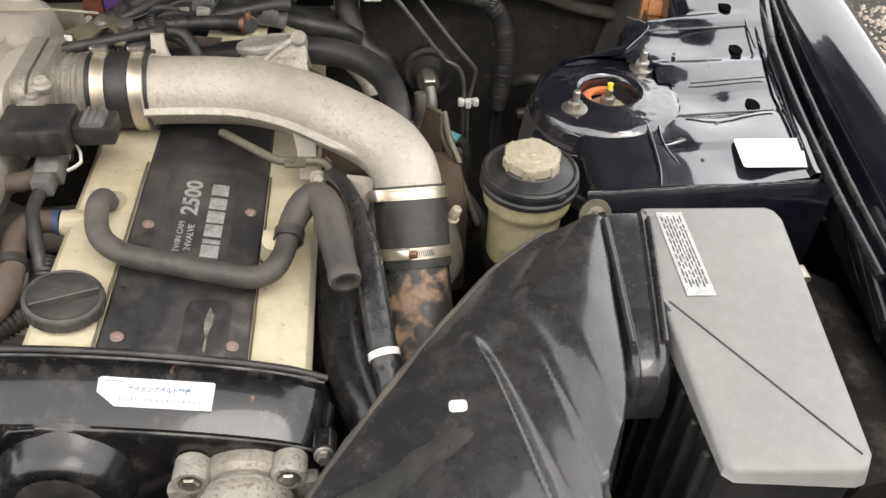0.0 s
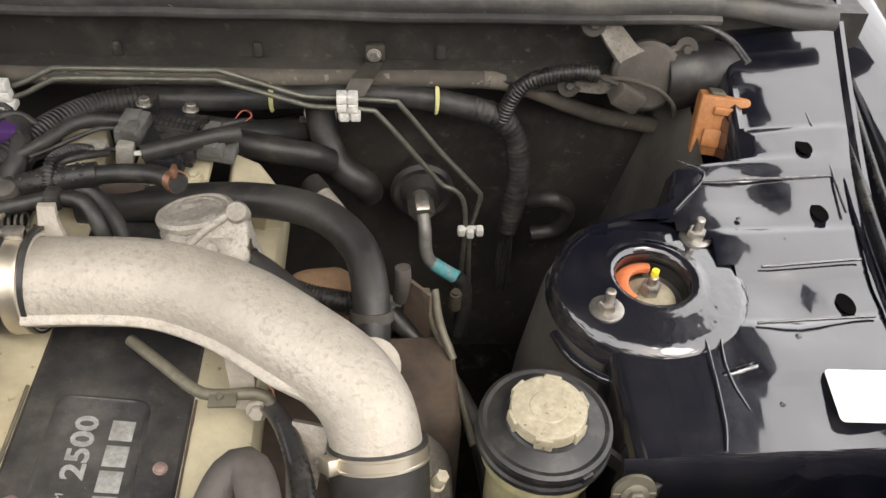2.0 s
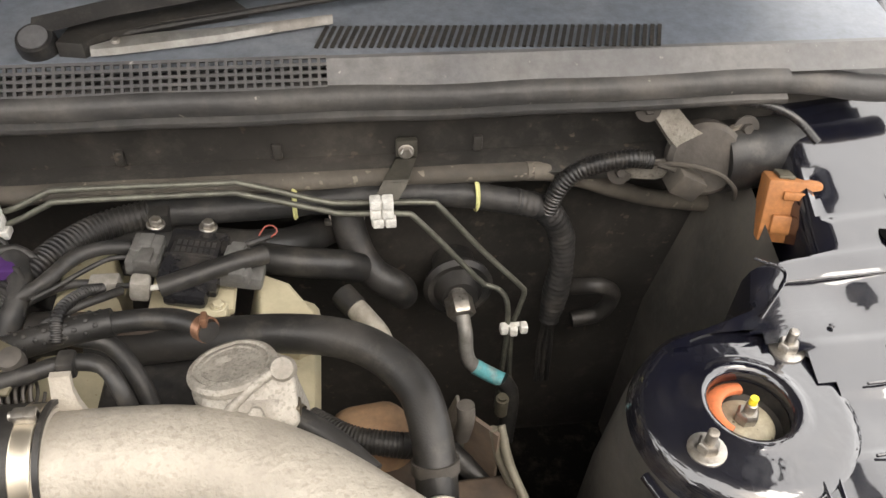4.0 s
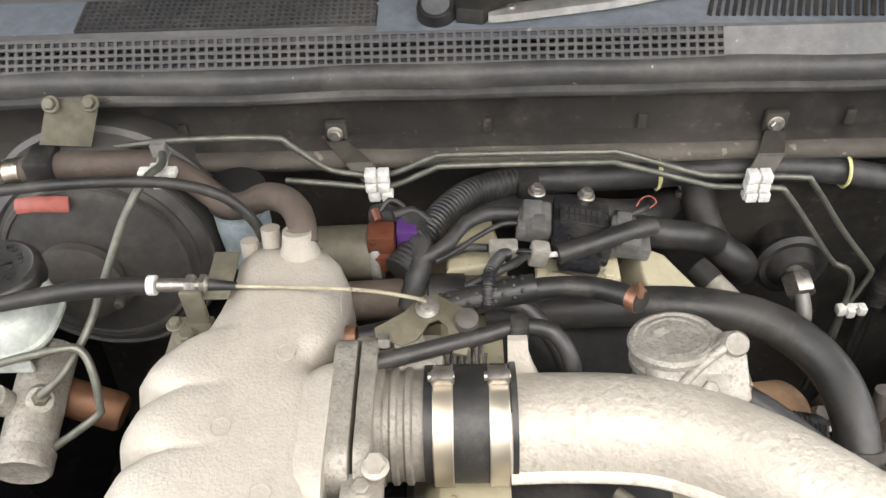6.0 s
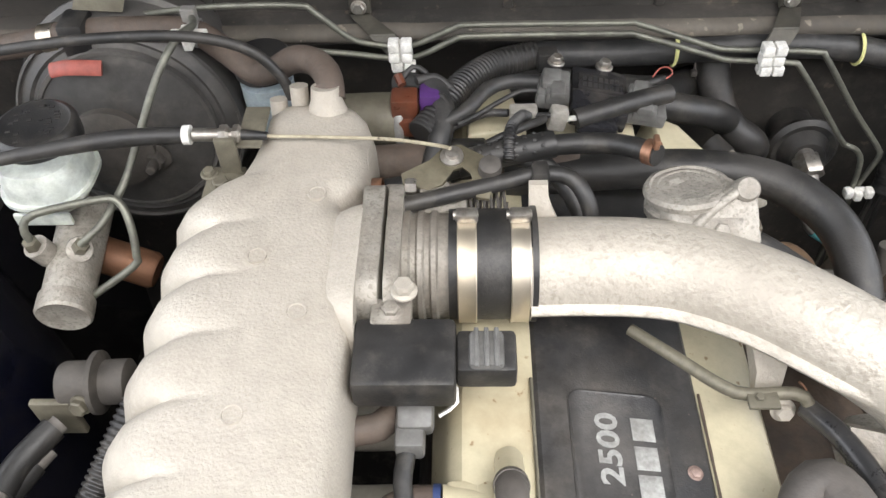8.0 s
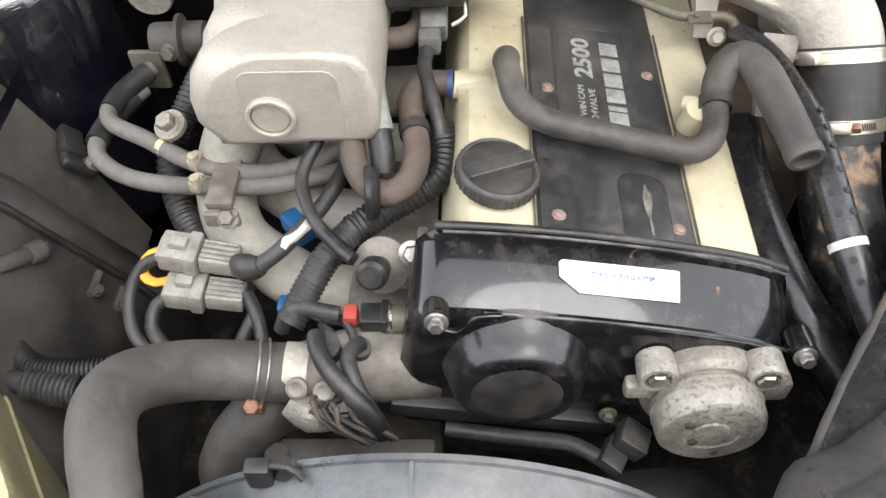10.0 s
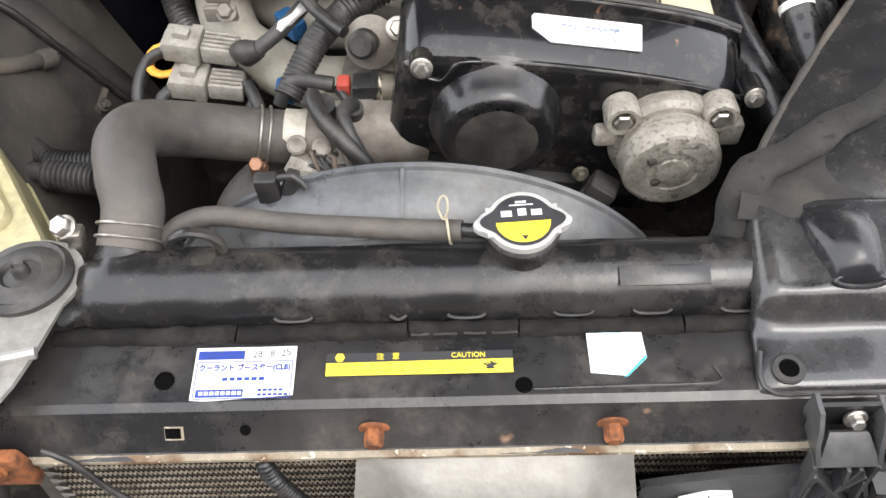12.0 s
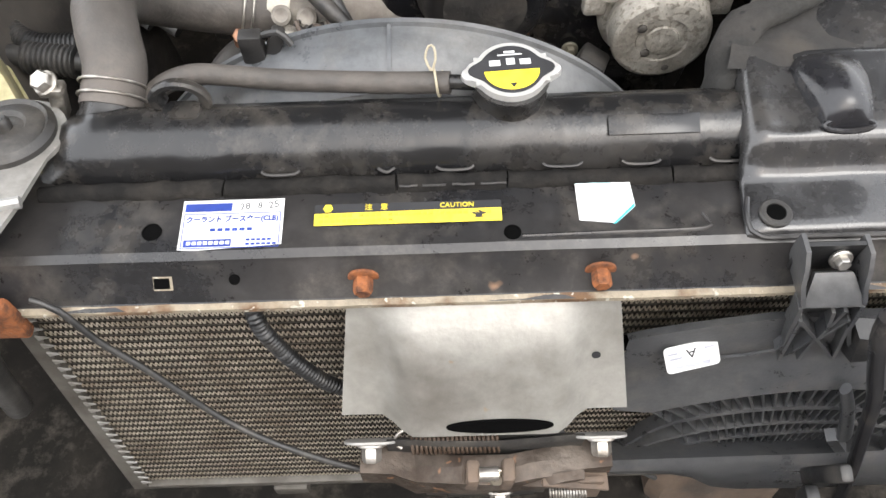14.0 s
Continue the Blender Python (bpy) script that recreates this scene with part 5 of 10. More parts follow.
part("jaw_roller", rod((-0.006, -0.136, -0.16), (0.01, -0.136, -0.16), 0.006, 16), STEEL, latch)
part("lever_arm", bumpy(loft([[(x, y - 0.004, z), (x, y + 0.004, z + 0.003), (x, y + 0.004, z - 0.012), (x, y - 0.004, z - 0.014)] for x, y, z in ((0.03, -0.138, -0.178), (0.048, -0.14, -0.17), (0.066, -0.138, -0.166), (0.082, -0.134, -0.172))]), 0.002, 60), RUSTBAR, latch)
coil = [(-0.062 + k * 0.00032 * 1.15, -0.11 + 0.0085 * math.cos(k * 0.62), -0.154 + 0.0085 * math.sin(k * 0.62)) for k in range(200)]
part("spring", tube(coil, 0.0014, 6, 0.004), BROWNSPRING, latch, "dark brown coil spring")
coil2 = [(0.055 + k * 0.0003, -0.14 + 0.006 * math.cos(k * 0.75), -0.205 + 0.006 * math.sin(k * 0.75)) for k in range(110)]
part("spring", tube(coil2, 0.0009, 6, 0.003), STEEL, latch, "bright coil spring")
part("spring_hook", tube([(-0.062, -0.1, -0.142), (-0.072, -0.104, -0.145), (-0.076, -0.11, -0.15), (-0.07, -0.114, -0.154)], 0.0014, 8), STEEL, latch)
part("lever", joined(sized(0.03, 0.006, 0.05, Matrix.Translation((0.085, -0.138, -0.2)), 0.002), sized(0.06, 0.02, 0.004, Matrix.Translation((0.075, -0.135, -0.178)) @ Matrix.Rotation(0.3, 4, "Y"), 0.001)), RUSTDARK, latch)
part("hanger", loft([[(x, -0.122, -0.195), (x, -0.128, -0.195), (x, -0.118, -0.3), (x, -0.112, -0.3)] for x in (-0.035, 0.05)]), SOOT, latch)
for x, y, z, mt in ((-0.095, -0.112, -0.15, STEEL), (0.096, -0.112, -0.149, STEEL), (0.012, -0.14, -0.2, STEEL)):
    part("bolt", bolt(0.0085, 0.014, 0.0118, basis((0, -0.85, -0.45), (x, y, z))), mt, latch, "clean zinc flange bolt")
part("cable_pin", bolt(0.006, 0.005, 0.008, basis((0, -0.75, 0.65), (0.008, -0.138, -0.162))), CHROME, latch)

solo("latch_cable", tube([(-0.335, -0.04, -0.01), (-0.317, -0.045, -0.02), (-0.297, -0.055, -0.057), (-0.272, -0.065, -0.082), (-0.217, -0.09, -0.141), (-0.163, -0.11, -0.162), (-0.105, -0.122, -0.185), (-0.05, -0.126, -0.2)], 0.0028, 12), RUBBER, "thin grey hood release cable across the condenser", "cable")
solo("wiring_conduit", tube([(-0.187, -0.012, -0.05), (-0.18, -0.034, -0.05), (-0.174, -0.043, -0.073), (-0.156, -0.05, -0.119), (-0.127, -0.055, -0.16), (-0.08, -0.055, -0.18)], 0.0066, 14, rib=0.0007, pitch=0.0038), PLASTIC, "black corrugated wiring conduit across the condenser", "conduit", angle=60)

fan = thing("condenser_fan", (0.25, -0.06, -0.25), "black plastic electric fan with a curved grille", "fan")


def along(pts):
    """A smooth line through points (x, y, z), read off by x."""
    line = spline(pts, 0.004)
    def at(x):
        for p, q in zip(line, line[1:]):
            if p.x <= x <= q.x:
                return p.lerp(q, (x - p.x) / max(1e-6, q.x - p.x))
        return line[0].copy() if x < line[0].x else line[-1].copy()
    return at


def slat(a, b, w, deep):
    """A thin slat from a to b, w wide, standing back by deep."""
    a, b = Vector(a), Vector(b)
    n = (b - a).cross(Vector((0, 1, 0.2))).normalized() * w / 2
    d = Vector((0, deep, deep * 0.2))
    return loft([[p - n, p + n, p + n + d, p - n + d] for p in (a, b)])


F_TOP = along([(0.1, -0.05, -0.1), (0.14, -0.05, -0.082), (0.207, -0.05, -0.064), (0.26, -0.05, -0.058), (0.47, -0.05, -0.06)])
F_RIM = along([(0.1, -0.07, -0.235), (0.153, -0.07, -0.205), (0.212, -0.07, -0.178), (0.27, -0.07, -0.162), (0.328, -0.07, -0.162), (0.4, -0.07, -0.18), (0.47, -0.07, -0.22)])
F_RING = [along([(0.12, -0.066, -0.385), (0.142, -0.066, -0.335), (0.177, -0.066, -0.258), (0.224, -0.066, -0.228), (0.275, -0.066, -0.217), (0.341, -0.066, -0.223), (0.47, -0.066, -0.27)]),
          along([(0.125, -0.066, -0.4), (0.16, -0.066, -0.33), (0.21, -0.066, -0.282), (0.261, -0.066, -0.263), (0.332, -0.066, -0.259), (0.47, -0.066, -0.3)]),
          along([(0.15, -0.066, -0.4), (0.19, -0.066, -0.335), (0.24, -0.066, -0.304), (0.3, -0.066, -0.29), (0.36, -0.066, -0.29), (0.47, -0.066, -0.33)]),
          along([(0.17, -0.066, -0.42), (0.227, -0.066, -0.352), (0.28, -0.066, -0.327), (0.355, -0.066, -0.32), (0.47, -0.066, -0.36)])]
cols = [0.118 + i * (0.46 - 0.118) / 48 for i in range(49)]
rows = []
for x in cols:
    a, b = F_TOP(x), F_RIM(max(x, 0.152))
    b.x = x
    if x < 0.152:
        b.z += (0.152 - x) * 0.3
    m_ = Vector((x, -0.054, a.z * 0.45 + b.z * 0.55))
    rows.append([a + Vector((0, 0.008, -0.004)), a, m_, m_ + Vector((0, -0.003, -0.01)), b + Vector((0, 0.0, 0.004)), b + Vector((0, -0.001, 0.0)), b + Vector((0, 0.03, -0.004))])
part("shroud_rim", loft(rows, closed=False, cap=False), FANPLASTIC, fan, angle=30)
for k, (ring_, x0) in enumerate(zip(F_RING, (0.13, 0.135, 0.155, 0.175))):
    xs = [x0 + i * (0.46 - x0) / 44 for i in range(45)]
    w = (0.0032, 0.002, 0.0022, 0.0022)[k]
    part("grille_ring", loft([[ring_(x) + Vector((0, y, z)) for y, z in ((0, w), (-0.001, -w), (0.014, -w), (0.014, w))] for x in xs]), FANPLASTIC, fan)
for i in range(26):
    x = 0.15 + i * 0.0118
    lean = 0.028 * max(-0.6, min(1.6, (0.33 - x) / 0.1))
    chain = [F_RIM(x) + Vector((0, 0.002, 0.003))] + [r_(x + lean * f + (0.0 if n_ == 0 else 0.001)) for n_, (r_, f) in enumerate(zip(F_RING, (0.75, 1.15, 1.4, 1.6)))]
    part("grille_spoke", slat(chain[0], chain[1], 0.0024, 0.016), FANPLASTIC, fan)
    for n_ in (1, 2, 3):
        part("grille_spoke", slat(chain[n_], chain[n_ + 1], 0.0017, 0.014), FANPLASTIC, fan)
part("motor_arm", loft([[Vector((x, y, z)) for y, z in ((-0.06, z0 - 0.02), (-0.08, z0 - 0.004), (-0.085, z0), (-0.092, z0 - 0.012), (-0.092, z1 + 0.014), (-0.085, z1), (-0.06, z1))] for x, z0, z1 in ((0.1, -0.304, -0.34), (0.13, -0.304, -0.341), (0.19, -0.302, -0.345), (0.22, -0.302, -0.362), (0.25, -0.301, -0.4), (0.28, -0.3, -0.414), (0.33, -0.3, -0.416), (0.37, -0.298, -0.418), (0.46, -0.29, -0.41))]), FANPLASTIC, fan, angle=45)
part("post", tube([(0.304, -0.078, -0.14), (0.325, -0.08, -0.19), (0.345, -0.082, -0.25)], 0.008, 12, radii=[0.006, 0.008, 0.009], squash=0.7), FANPLASTIC, fan)
part("clip_post", joined(slat((0.336, -0.085, -0.26), (0.372, -0.085, -0.32), 0.01, 0.012), slat((0.4, -0.085, -0.27), (0.41, -0.085, -0.315), 0.01, 0.012)), FANPLASTIC, fan)
part("motor", lathe([(0.085, -0.05), (0.085, -0.01), (0.07, 0.004), (0.03, 0.006), (0.0, 0.006)], basis((0, -1, 0.22), (0.29, -0.07, -0.5)), 36), RUSTDARK, fan, "rust-brown fan motor")
# black sheet stands in for the shade behind the spokes
part("fan_backing", loft([[(x, -0.018, -0.15), (x, -0.03, -0.52)] for x in (0.125, 0.47)], closed=False, cap=False), HOLE, fan, "black sheet standing for the shade behind the grille")
for k in range(3):
    part("lower_ring", tube([(0.1, -0.06, -0.4 - 0.018 * k), (0.14, -0.06, -0.375 - 0.02 * k), (0.18, -0.06, -0.385 - 0.022 * k), (0.21, -0.06, -0.42 - 0.022 * k)], 0.003, 8), FANPLASTIC, fan)
part("bracket_ramp", loft([[(a, y, z), (b, y, z), (b, y + 0.003, z - 0.003), (a, y + 0.003, z - 0.003)] for a, b, y, z in ((0.2393, 0.2667, -0.0405, -0.0048), (0.2385, 0.268, -0.0425, -0.0062), (0.231, 0.2752, -0.0595, -0.0185), (0.231, 0.2752, -0.0605, -0.0215))]), FANPLASTIC, fan, "sloping plastic bracket foot")
part("bracket_wall", loft([[(x, y0, z), (x + 0.0035, y0, z), (x + 0.0035, -0.02, z), (x, -0.02, z)] for x, y0, z in ((0.2265, -0.036, 0.0175), (0.2262, -0.046, 0.008), (0.2262, -0.052, -0.004), (0.229, -0.0598, -0.0185), (0.2295, -0.0598, -0.0215))]), FANPLASTIC, fan)
part("bracket_wall", loft([[(x, y0, z), (x + 0.0035, y0, z), (x + 0.0035, -0.02, z), (x, -0.02, z)] for x, y0, z in ((0.2735, -0.036, 0.013), (0.2725, -0.046, 0.004), (0.272, -0.052, -0.006), (0.2735, -0.0598, -0.0185), (0.2735, -0.0598, -0.0215))]), FANPLASTIC, fan)
part("bracket_back", loft([[(0.2268, -0.0285, z), (0.277, -0.0285, z), (0.277, -0.025, z), (0.2268, -0.025, z)] for z in (0.0125, -0.02)]), PLASTIC, fan)
part("bracket_under", loft([[(0.233, y, z), (0.273, y, z), (0.271, y + 0.02, z), (0.235, y + 0.02, z)] for y, z in ((-0.0585, -0.0215), (-0.052, -0.045))]), PLASTIC, fan)
part("bolt", bolt(0.0055, 0.007, 0.0085, basis((0, -0.9, 0.3), (0.258, -0.033, 0.0))), STEEL, fan)
for pts in (((0.231, -0.024), (0.234, -0.05), (0.2395, -0.086), (0.236, -0.096)), ((0.276, -0.024), (0.28, -0.06), (0.291, -0.088), (0.31, -0.118))):
    for p, q in zip(pts, pts[1:]):
        part("bracket_web", slat((p[0], -0.06, p[1]), (q[0], -0.061, q[1]), 0.0034, 0.014), FANPLASTIC, fan)
for p, q in (((0.237, -0.043), (0.2595, -0.074)), ((0.274, -0.044), (0.2595, -0.074)), ((0.257, -0.03), (0.26, -0.05)), ((0.2595, -0.074), (0.242, -0.111)), ((0.2595, -0.074), (0.258, -0.111)), ((0.2595, -0.074), (0.286, -0.112)), ((0.278, -0.056), (0.2865, -0.112)), ((0.237, -0.043), (0.2425, -0.111)), ((0.265, -0.028), (0.2595, -0.074))):
    part("bracket_web", slat((p[0], -0.061, p[1]), (q[0], -0.063, q[1]), 0.0028, 0.014), FANPLASTIC, fan)
part("bracket_rib", tube([(0.236, -0.06, -0.096), (0.226, -0.058, -0.104), (0.212, -0.057, -0.112), (0.196, -0.056, -0.117)], 0.0016, 6), FANPLASTIC, fan)
part("shroud_fin", loft([[(0.286, -0.05, -0.06), (0.31, -0.05, -0.065), (0.318, -0.052, -0.11), (0.296, -0.052, -0.115)], [(0.289, -0.066, -0.066), (0.307, -0.066, -0.07), (0.313, -0.068, -0.105), (0.298, -0.068, -0.108)]]), PLASTIC, fan)
fcab = thing("fan_cable", (0.28, -0.09, 0.0), "thick black fan cable with a red connector", "cable")
part("cable", tube([(0.268, -0.088, 0.018), (0.274, -0.09, -0.012), (0.296, -0.09, -0.07), (0.321, -0.092, -0.135), (0.345, -0.096, -0.22), (0.37, -0.1, -0.31), (0.41, -0.1, -0.46)], 0.0065, 14), GLOSSPIPE, fcab)
part("connector", sized(0.018, 0.014, 0.022, Matrix.Translation((0.285, -0.09, 0.026)) @ Matrix.Rotation(0.4, 4, "Y"), 0.003), REDPLASTIC, fcab, "red plug")
FLM = Matrix.Translation((0.171, -0.0585, -0.107)) @ Matrix.Rotation(radians(58), 4, "X") @ Matrix.Rotation(radians(194), 4, "Z")


# ---- engine ----
EM = Matrix.Translation((0.112, 0.42, 0.0255)) @ Matrix.Rotation(radians(10.4), 4, "Y")


def eng(u, v, w):
    """A place on the engine: across, back from the cover's front screws, up from the cover."""
    return EM @ Vector((u, v, w))


engine = thing("engine", eng(0, 0.25, -0.2), "straight-six petrol engine with cream cam covers", "engine")
part("block", moved(box((-0.13, -0.05, -0.4), (0.12, 0.66, -0.1), 0.01), EM), DIRTYCAST, engine, "grimy dark engine block")


def cam_cover(u0, u1, v0, v1, side):
    """A cam cover: flat top, rounded outer shoulder, end faces."""
    rows = []
    for v, drop in ((v0, 0.02), (v0 + 0.002, 0.004), (v0 + 0.01, 0.0), (v1 - 0.016, 0.0), (v1 - 0.004, 0.006), (v1, 0.024)):
        o, i = (u0, u1) if side < 0 else (u1, u0)
        s = -1 if side < 0 else 1
        pts = [(i, -0.002 - drop), (o - s * 0.022, 0.0015 - drop), (o - s * 0.01, -0.003 - drop), (o - s * 0.003, -0.012 - drop), (o, -0.03), (o + s * 0.004, -0.085), (i, -0.085)]
        rows.append([eng(u, v, w) for u, w in pts])
    return loft(rows)


part("cam_cover", cam_cover(-0.15, -0.075, -0.034, 0.68, -1), CREAM, engine, "cream painted cam cover, oil stained", angle=30)
part("cam_cover", cam_cover(0.074, 0.145, -0.034, 0.655, 1), CREAM, engine, "cream painted cam cover, oil stained", angle=30)
part("cover_gutter", moved(box((-0.079, -0.034, -0.05), (0.078, 0.62, -0.012)), EM), DIRTYCAST, engine)
cc = loft([[eng(u * (1 if 0.0 < f < 1.0 else 0.985), v, w - d) for u, w in ((-0.0765, -0.02), (-0.0765, -0.002), (-0.073, 0.001), (-0.062, 0.0016), (-0.058, 0.0032), (0.058, 0.0032), (0.062, 0.0016), (0.0715, 0.001), (0.075, -0.002), (0.075, -0.02))]
           for f, v, d in ((0.0, -0.033, 0.006), (0.01, -0.03, 0.001), (0.02, -0.027, 0.0), (0.5, 0.3, 0.0), (1.0, 0.6, 0.0))])
part("coil_cover", cc, BLACKCOVER, engine, "black crackle coil cover", angle=30)
part("raised_pad", moved(loft([[(0.028 + x, 0.02 + y, z) for x, y in rounded(w, h, 0.018)] for w, h, z in ((0.05, 0.095, 0.0028), (0.044, 0.088, 0.0055), (0.036, 0.08, 0.006))]), EM), BLACKCOVER, engine)
part("worn_scar", moved(bumpy(prism([(0.03 + 0.0055 * math.cos(a) * (0.6 + 0.4 * math.sin(3 * a)), 0.018 + 0.032 * math.sin(a)) for a in [2 * math.pi * k / 28 for k in range(28)]], 0.0058, 0.0068), 0.0012, 120), EM), SCAR, engine, "pale scraped patch on the cover")
part("rust_edge", moved(tube([(0.077, -0.03, 0.0002), (0.077, 0.1, 0.0002), (0.077, 0.3, 0.0002)], 0.0014, 6, wobble=0.3), EM), RUSTDARK, engine)
part("rust_edge", moved(tube([(-0.0785, -0.03, 0.0002), (-0.0785, 0.1, 0.0002), (-0.0785, 0.3, 0.0002)], 0.0018, 6, wobble=0.3), EM), BRACKET, engine)
part("plaque", moved(loft([[(-0.005 + x, 0.203 + y, z) for x, y in rounded(w, h, 0.014)] for w, h, z in ((0.086, 0.178, 0.003), (0.086, 0.178, 0.0042), (0.082, 0.174, 0.0046), (0.079, 0.171, 0.0036))]), EM), BLACKCOVER, engine, "black recessed name plaque")
TXT = EM @ Matrix.Translation((0, 0, 0.0038)) @ Matrix.Rotation(radians(90), 4, "Z")
lettering("2500", 0.0275, TXT @ Matrix.Translation((0.236, 0.0145, 0)), SILVERPRINT, engine, 0.0005, squeeze=1.22, bold=0.0007)
lettering("TWIN CAM", 0.0098, TXT @ Matrix.Translation((0.162, 0.0205, 0)), SILVERPRINT, engine, 0.0005, squeeze=1.1)
lettering("24VALVE", 0.0105, TXT @ Matrix.Translation((0.162, 0.0085, 0)), SILVERPRINT, engine, 0.0005, squeeze=1.15)
# the maker's name, as plain blocks
for k in range(6):
    x = (0.141, 0.158, 0.178, 0.203, 0.229, 0.256)[k]
    part("name_block", sized(0.007 if k == 1 else 0.0215, 0.0205, 0.001, TXT @ Matrix.Translation((x, -0.0168, 0)) , 0.0004), SILVERPRINT, engine)
for u, v in ((-0.0575, 0.001), (0.0575, 0.0), (-0.0575, 0.178), (0.0575, 0.22)):
    part("cover_screw", bolt(0.0052, 0.003, 0.0068, EM @ Matrix.Translation((u, v, 0.0035))), SCREW, engine, "tarnished pinkish cover screw")

OC = EM @ Matrix.Translation((-0.116, 0.036, 0.0))
capb = lathe([(0.0375, 0.004), (0.0395, 0.006), (0.0395, 0.017), (0.0385, 0.0195), (0.036, 0.0215), (0.034, 0.0205), (0.0325, 0.0165), (0.0, 0.0165)], OC, 64)
oil_cap = part("oil_cap", capb, CAPBLACK, engine, "ribbed black plastic oil filler cap")
part("collar", lathe([(0.034, 0.0), (0.034, 0.006), (0.031, 0.009)], OC, 40), CREAM, oil_cap)
part("grip", moved(loft([[(x, -w, 0.016), (x, -w, z0 - 0.001), (x, -w * 0.85, z0), (x, w * 0.85, z0), (x, w, z0 - 0.001), (x, w, 0.016)] for x, w, z0 in ((-0.0355, 0.006, 0.022), (-0.034, 0.0072, 0.0265), (0.034, 0.0072, 0.0265), (0.0355, 0.006, 0.022))]), OC @ Matrix.Rotation(radians(28), 4, "Z")), CAPBLACK, oil_cap, "raised grip bar of the cap", angle=20)
part("cap_step", moved(prism([(0.033 * math.cos(a), 0.0105 + 0.0205 * math.sin(a)) for a in [math.pi * k / 16 for k in range(17)]], 0.0164, 0.0215, None, 0.0008), OC @ Matrix.Rotation(radians(28), 4, "Z")), CAPBLACK, oil_cap, angle=20)
for k in range(36):
    a = 2 * math.pi * k / 36
    part("cap_rib", sized(0.0016, 0.0025, 0.01, OC @ Matrix.Translation((0.0395 * math.cos(a), 0.0395 * math.sin(a), 0.0115)) @ Matrix.Rotation(a, 4, "Z")), CAPBLACK, oil_cap)

# breather hoses over the cover
breather = thing("breather_hose", eng(0, 0.1, 0.04), "dusty black breather hose bridging both cam covers", "hose")
part("hose", tube([(0.012, 0.612, 0.062), (0.012, 0.598, 0.078), (0.013, 0.572, 0.082), (0.022, 0.538, 0.074), (0.05, 0.517, 0.066), (0.1, 0.508, 0.058), (0.15, 0.5, 0.05), (0.185, 0.497, 0.044), (0.207, 0.51, 0.042), (0.218, 0.535, 0.044), (0.222, 0.56, 0.046)], 0.0128, 24), DUSTRUBBER, breather)
part("hose_clip", lathe([(0.0132, -0.005), (0.0142, -0.005), (0.0142, 0.005), (0.0132, 0.005), (0.0132, -0.005)], basis((0, -0.6, 0.8), (0.012, 0.603, 0.072)), 24), DUSTRUBBER, breather)
part("nipple", rod((0.012, 0.64, 0.042), (0.012, 0.606, 0.07), 0.012, 20), CREAM, breather, "cream painted nipple")
elbow = thing("breather_elbow", (0.26, 0.58, 0.05), "fat black rubber elbow hose beside the cam cover", "hose")
part("hose", tube([(0.222, 0.56, 0.046), (0.228, 0.585, 0.052), (0.24, 0.606, 0.06), (0.255, 0.61, 0.066), (0.267, 0.588, 0.068), (0.276, 0.54, 0.065), (0.288, 0.482, 0.055)], 0.02, 24, radii=[0.0145, 0.0165, 0.018, 0.0185, 0.0185, 0.018, 0.017]), DUSTRUBBER, elbow)
part("hose_band", lathe([(0.0155, -0.007), (0.0175, -0.007), (0.0175, 0.007), (0.0155, 0.007), (0.0155, -0.007)], basis((0.1, 1, 0.2), (0.223, 0.562, 0.046)), 24), RUBBER, elbow)
part("hose_end", lathe([(0.0165, 0), (0.0182, 0.003), (0.0182, 0.012), (0.017, 0.016), (0.013, 0.016), (0.012, 0.008)], basis((0.18, -1, -0.17), (0.2865, 0.49, 0.0563)), 24), DUSTRUBBER, elbow)
part("valve", joined(rod((0.2, 0.56, 0.018), (0.205, 0.555, 0.045), 0.013, 18), rod((0.196, 0.575, 0.035), (0.224, 0.56, 0.046), 0.009, 14)), CREAM, elbow, "cream painted breather stub")

# cam cover side nipple and its hose
side = thing("side_nipple", (-0.04, 0.605, 0.045), "cream nipple with a blue band on the cam cover side", "fitting")
part("stub", joined(moved(rod((-0.043, 0.603, 0.04), (-0.005, 0.603, 0.035), 0.015, 24), Matrix.Identity(4)), box((-0.04, 0.585, 0.02), (0.0, 0.62, 0.05), 0.006)), CREAM, side)
part("band", lathe([(0.0135, -0.003), (0.0152, -0.003), (0.0152, 0.003), (0.0135, 0.003), (0.0135, -0.003)], basis((1, 0, 0), (-0.046, 0.603, 0.041)), 24), BLUEDARK, side, "dark blue band")

# ---- timing cover ----
tcov = thing("timing_cover", eng(-0.01, -0.1, -0.08), "glossy black steel timing belt cover with rust spots", "timing cover")


def tc_row(u):
    a = 0.012 * (abs(u + 0.01) / 0.175) ** 2.2 + (0.0 if u < 0.1 else (u - 0.1) ** 2 * 1.6)
    e = max(0.0, (abs(u + 0.01) - 0.155) / 0.02)
    a += 0.016 * e ** 2
    k = 0.012 * e ** 2
    pts = [(-0.034, -0.2), (-0.034, 0.008), (-0.031, 0.0135), (-0.035, 0.0175), (-0.0405, 0.0165), (-0.043, 0.01), (-0.05, 0.0085), (-0.08, -0.002), (-0.098, -0.0115), (-0.1015, -0.0105), (-0.106, -0.0115), (-0.1085, -0.016), (-0.109, -0.022), (-0.112, -0.06), (-0.114, -0.2)]
    return [eng(u, min(v + k, -0.034) if v < -0.04 else v, (w - a) if w > -0.15 else w) for v, w in pts]


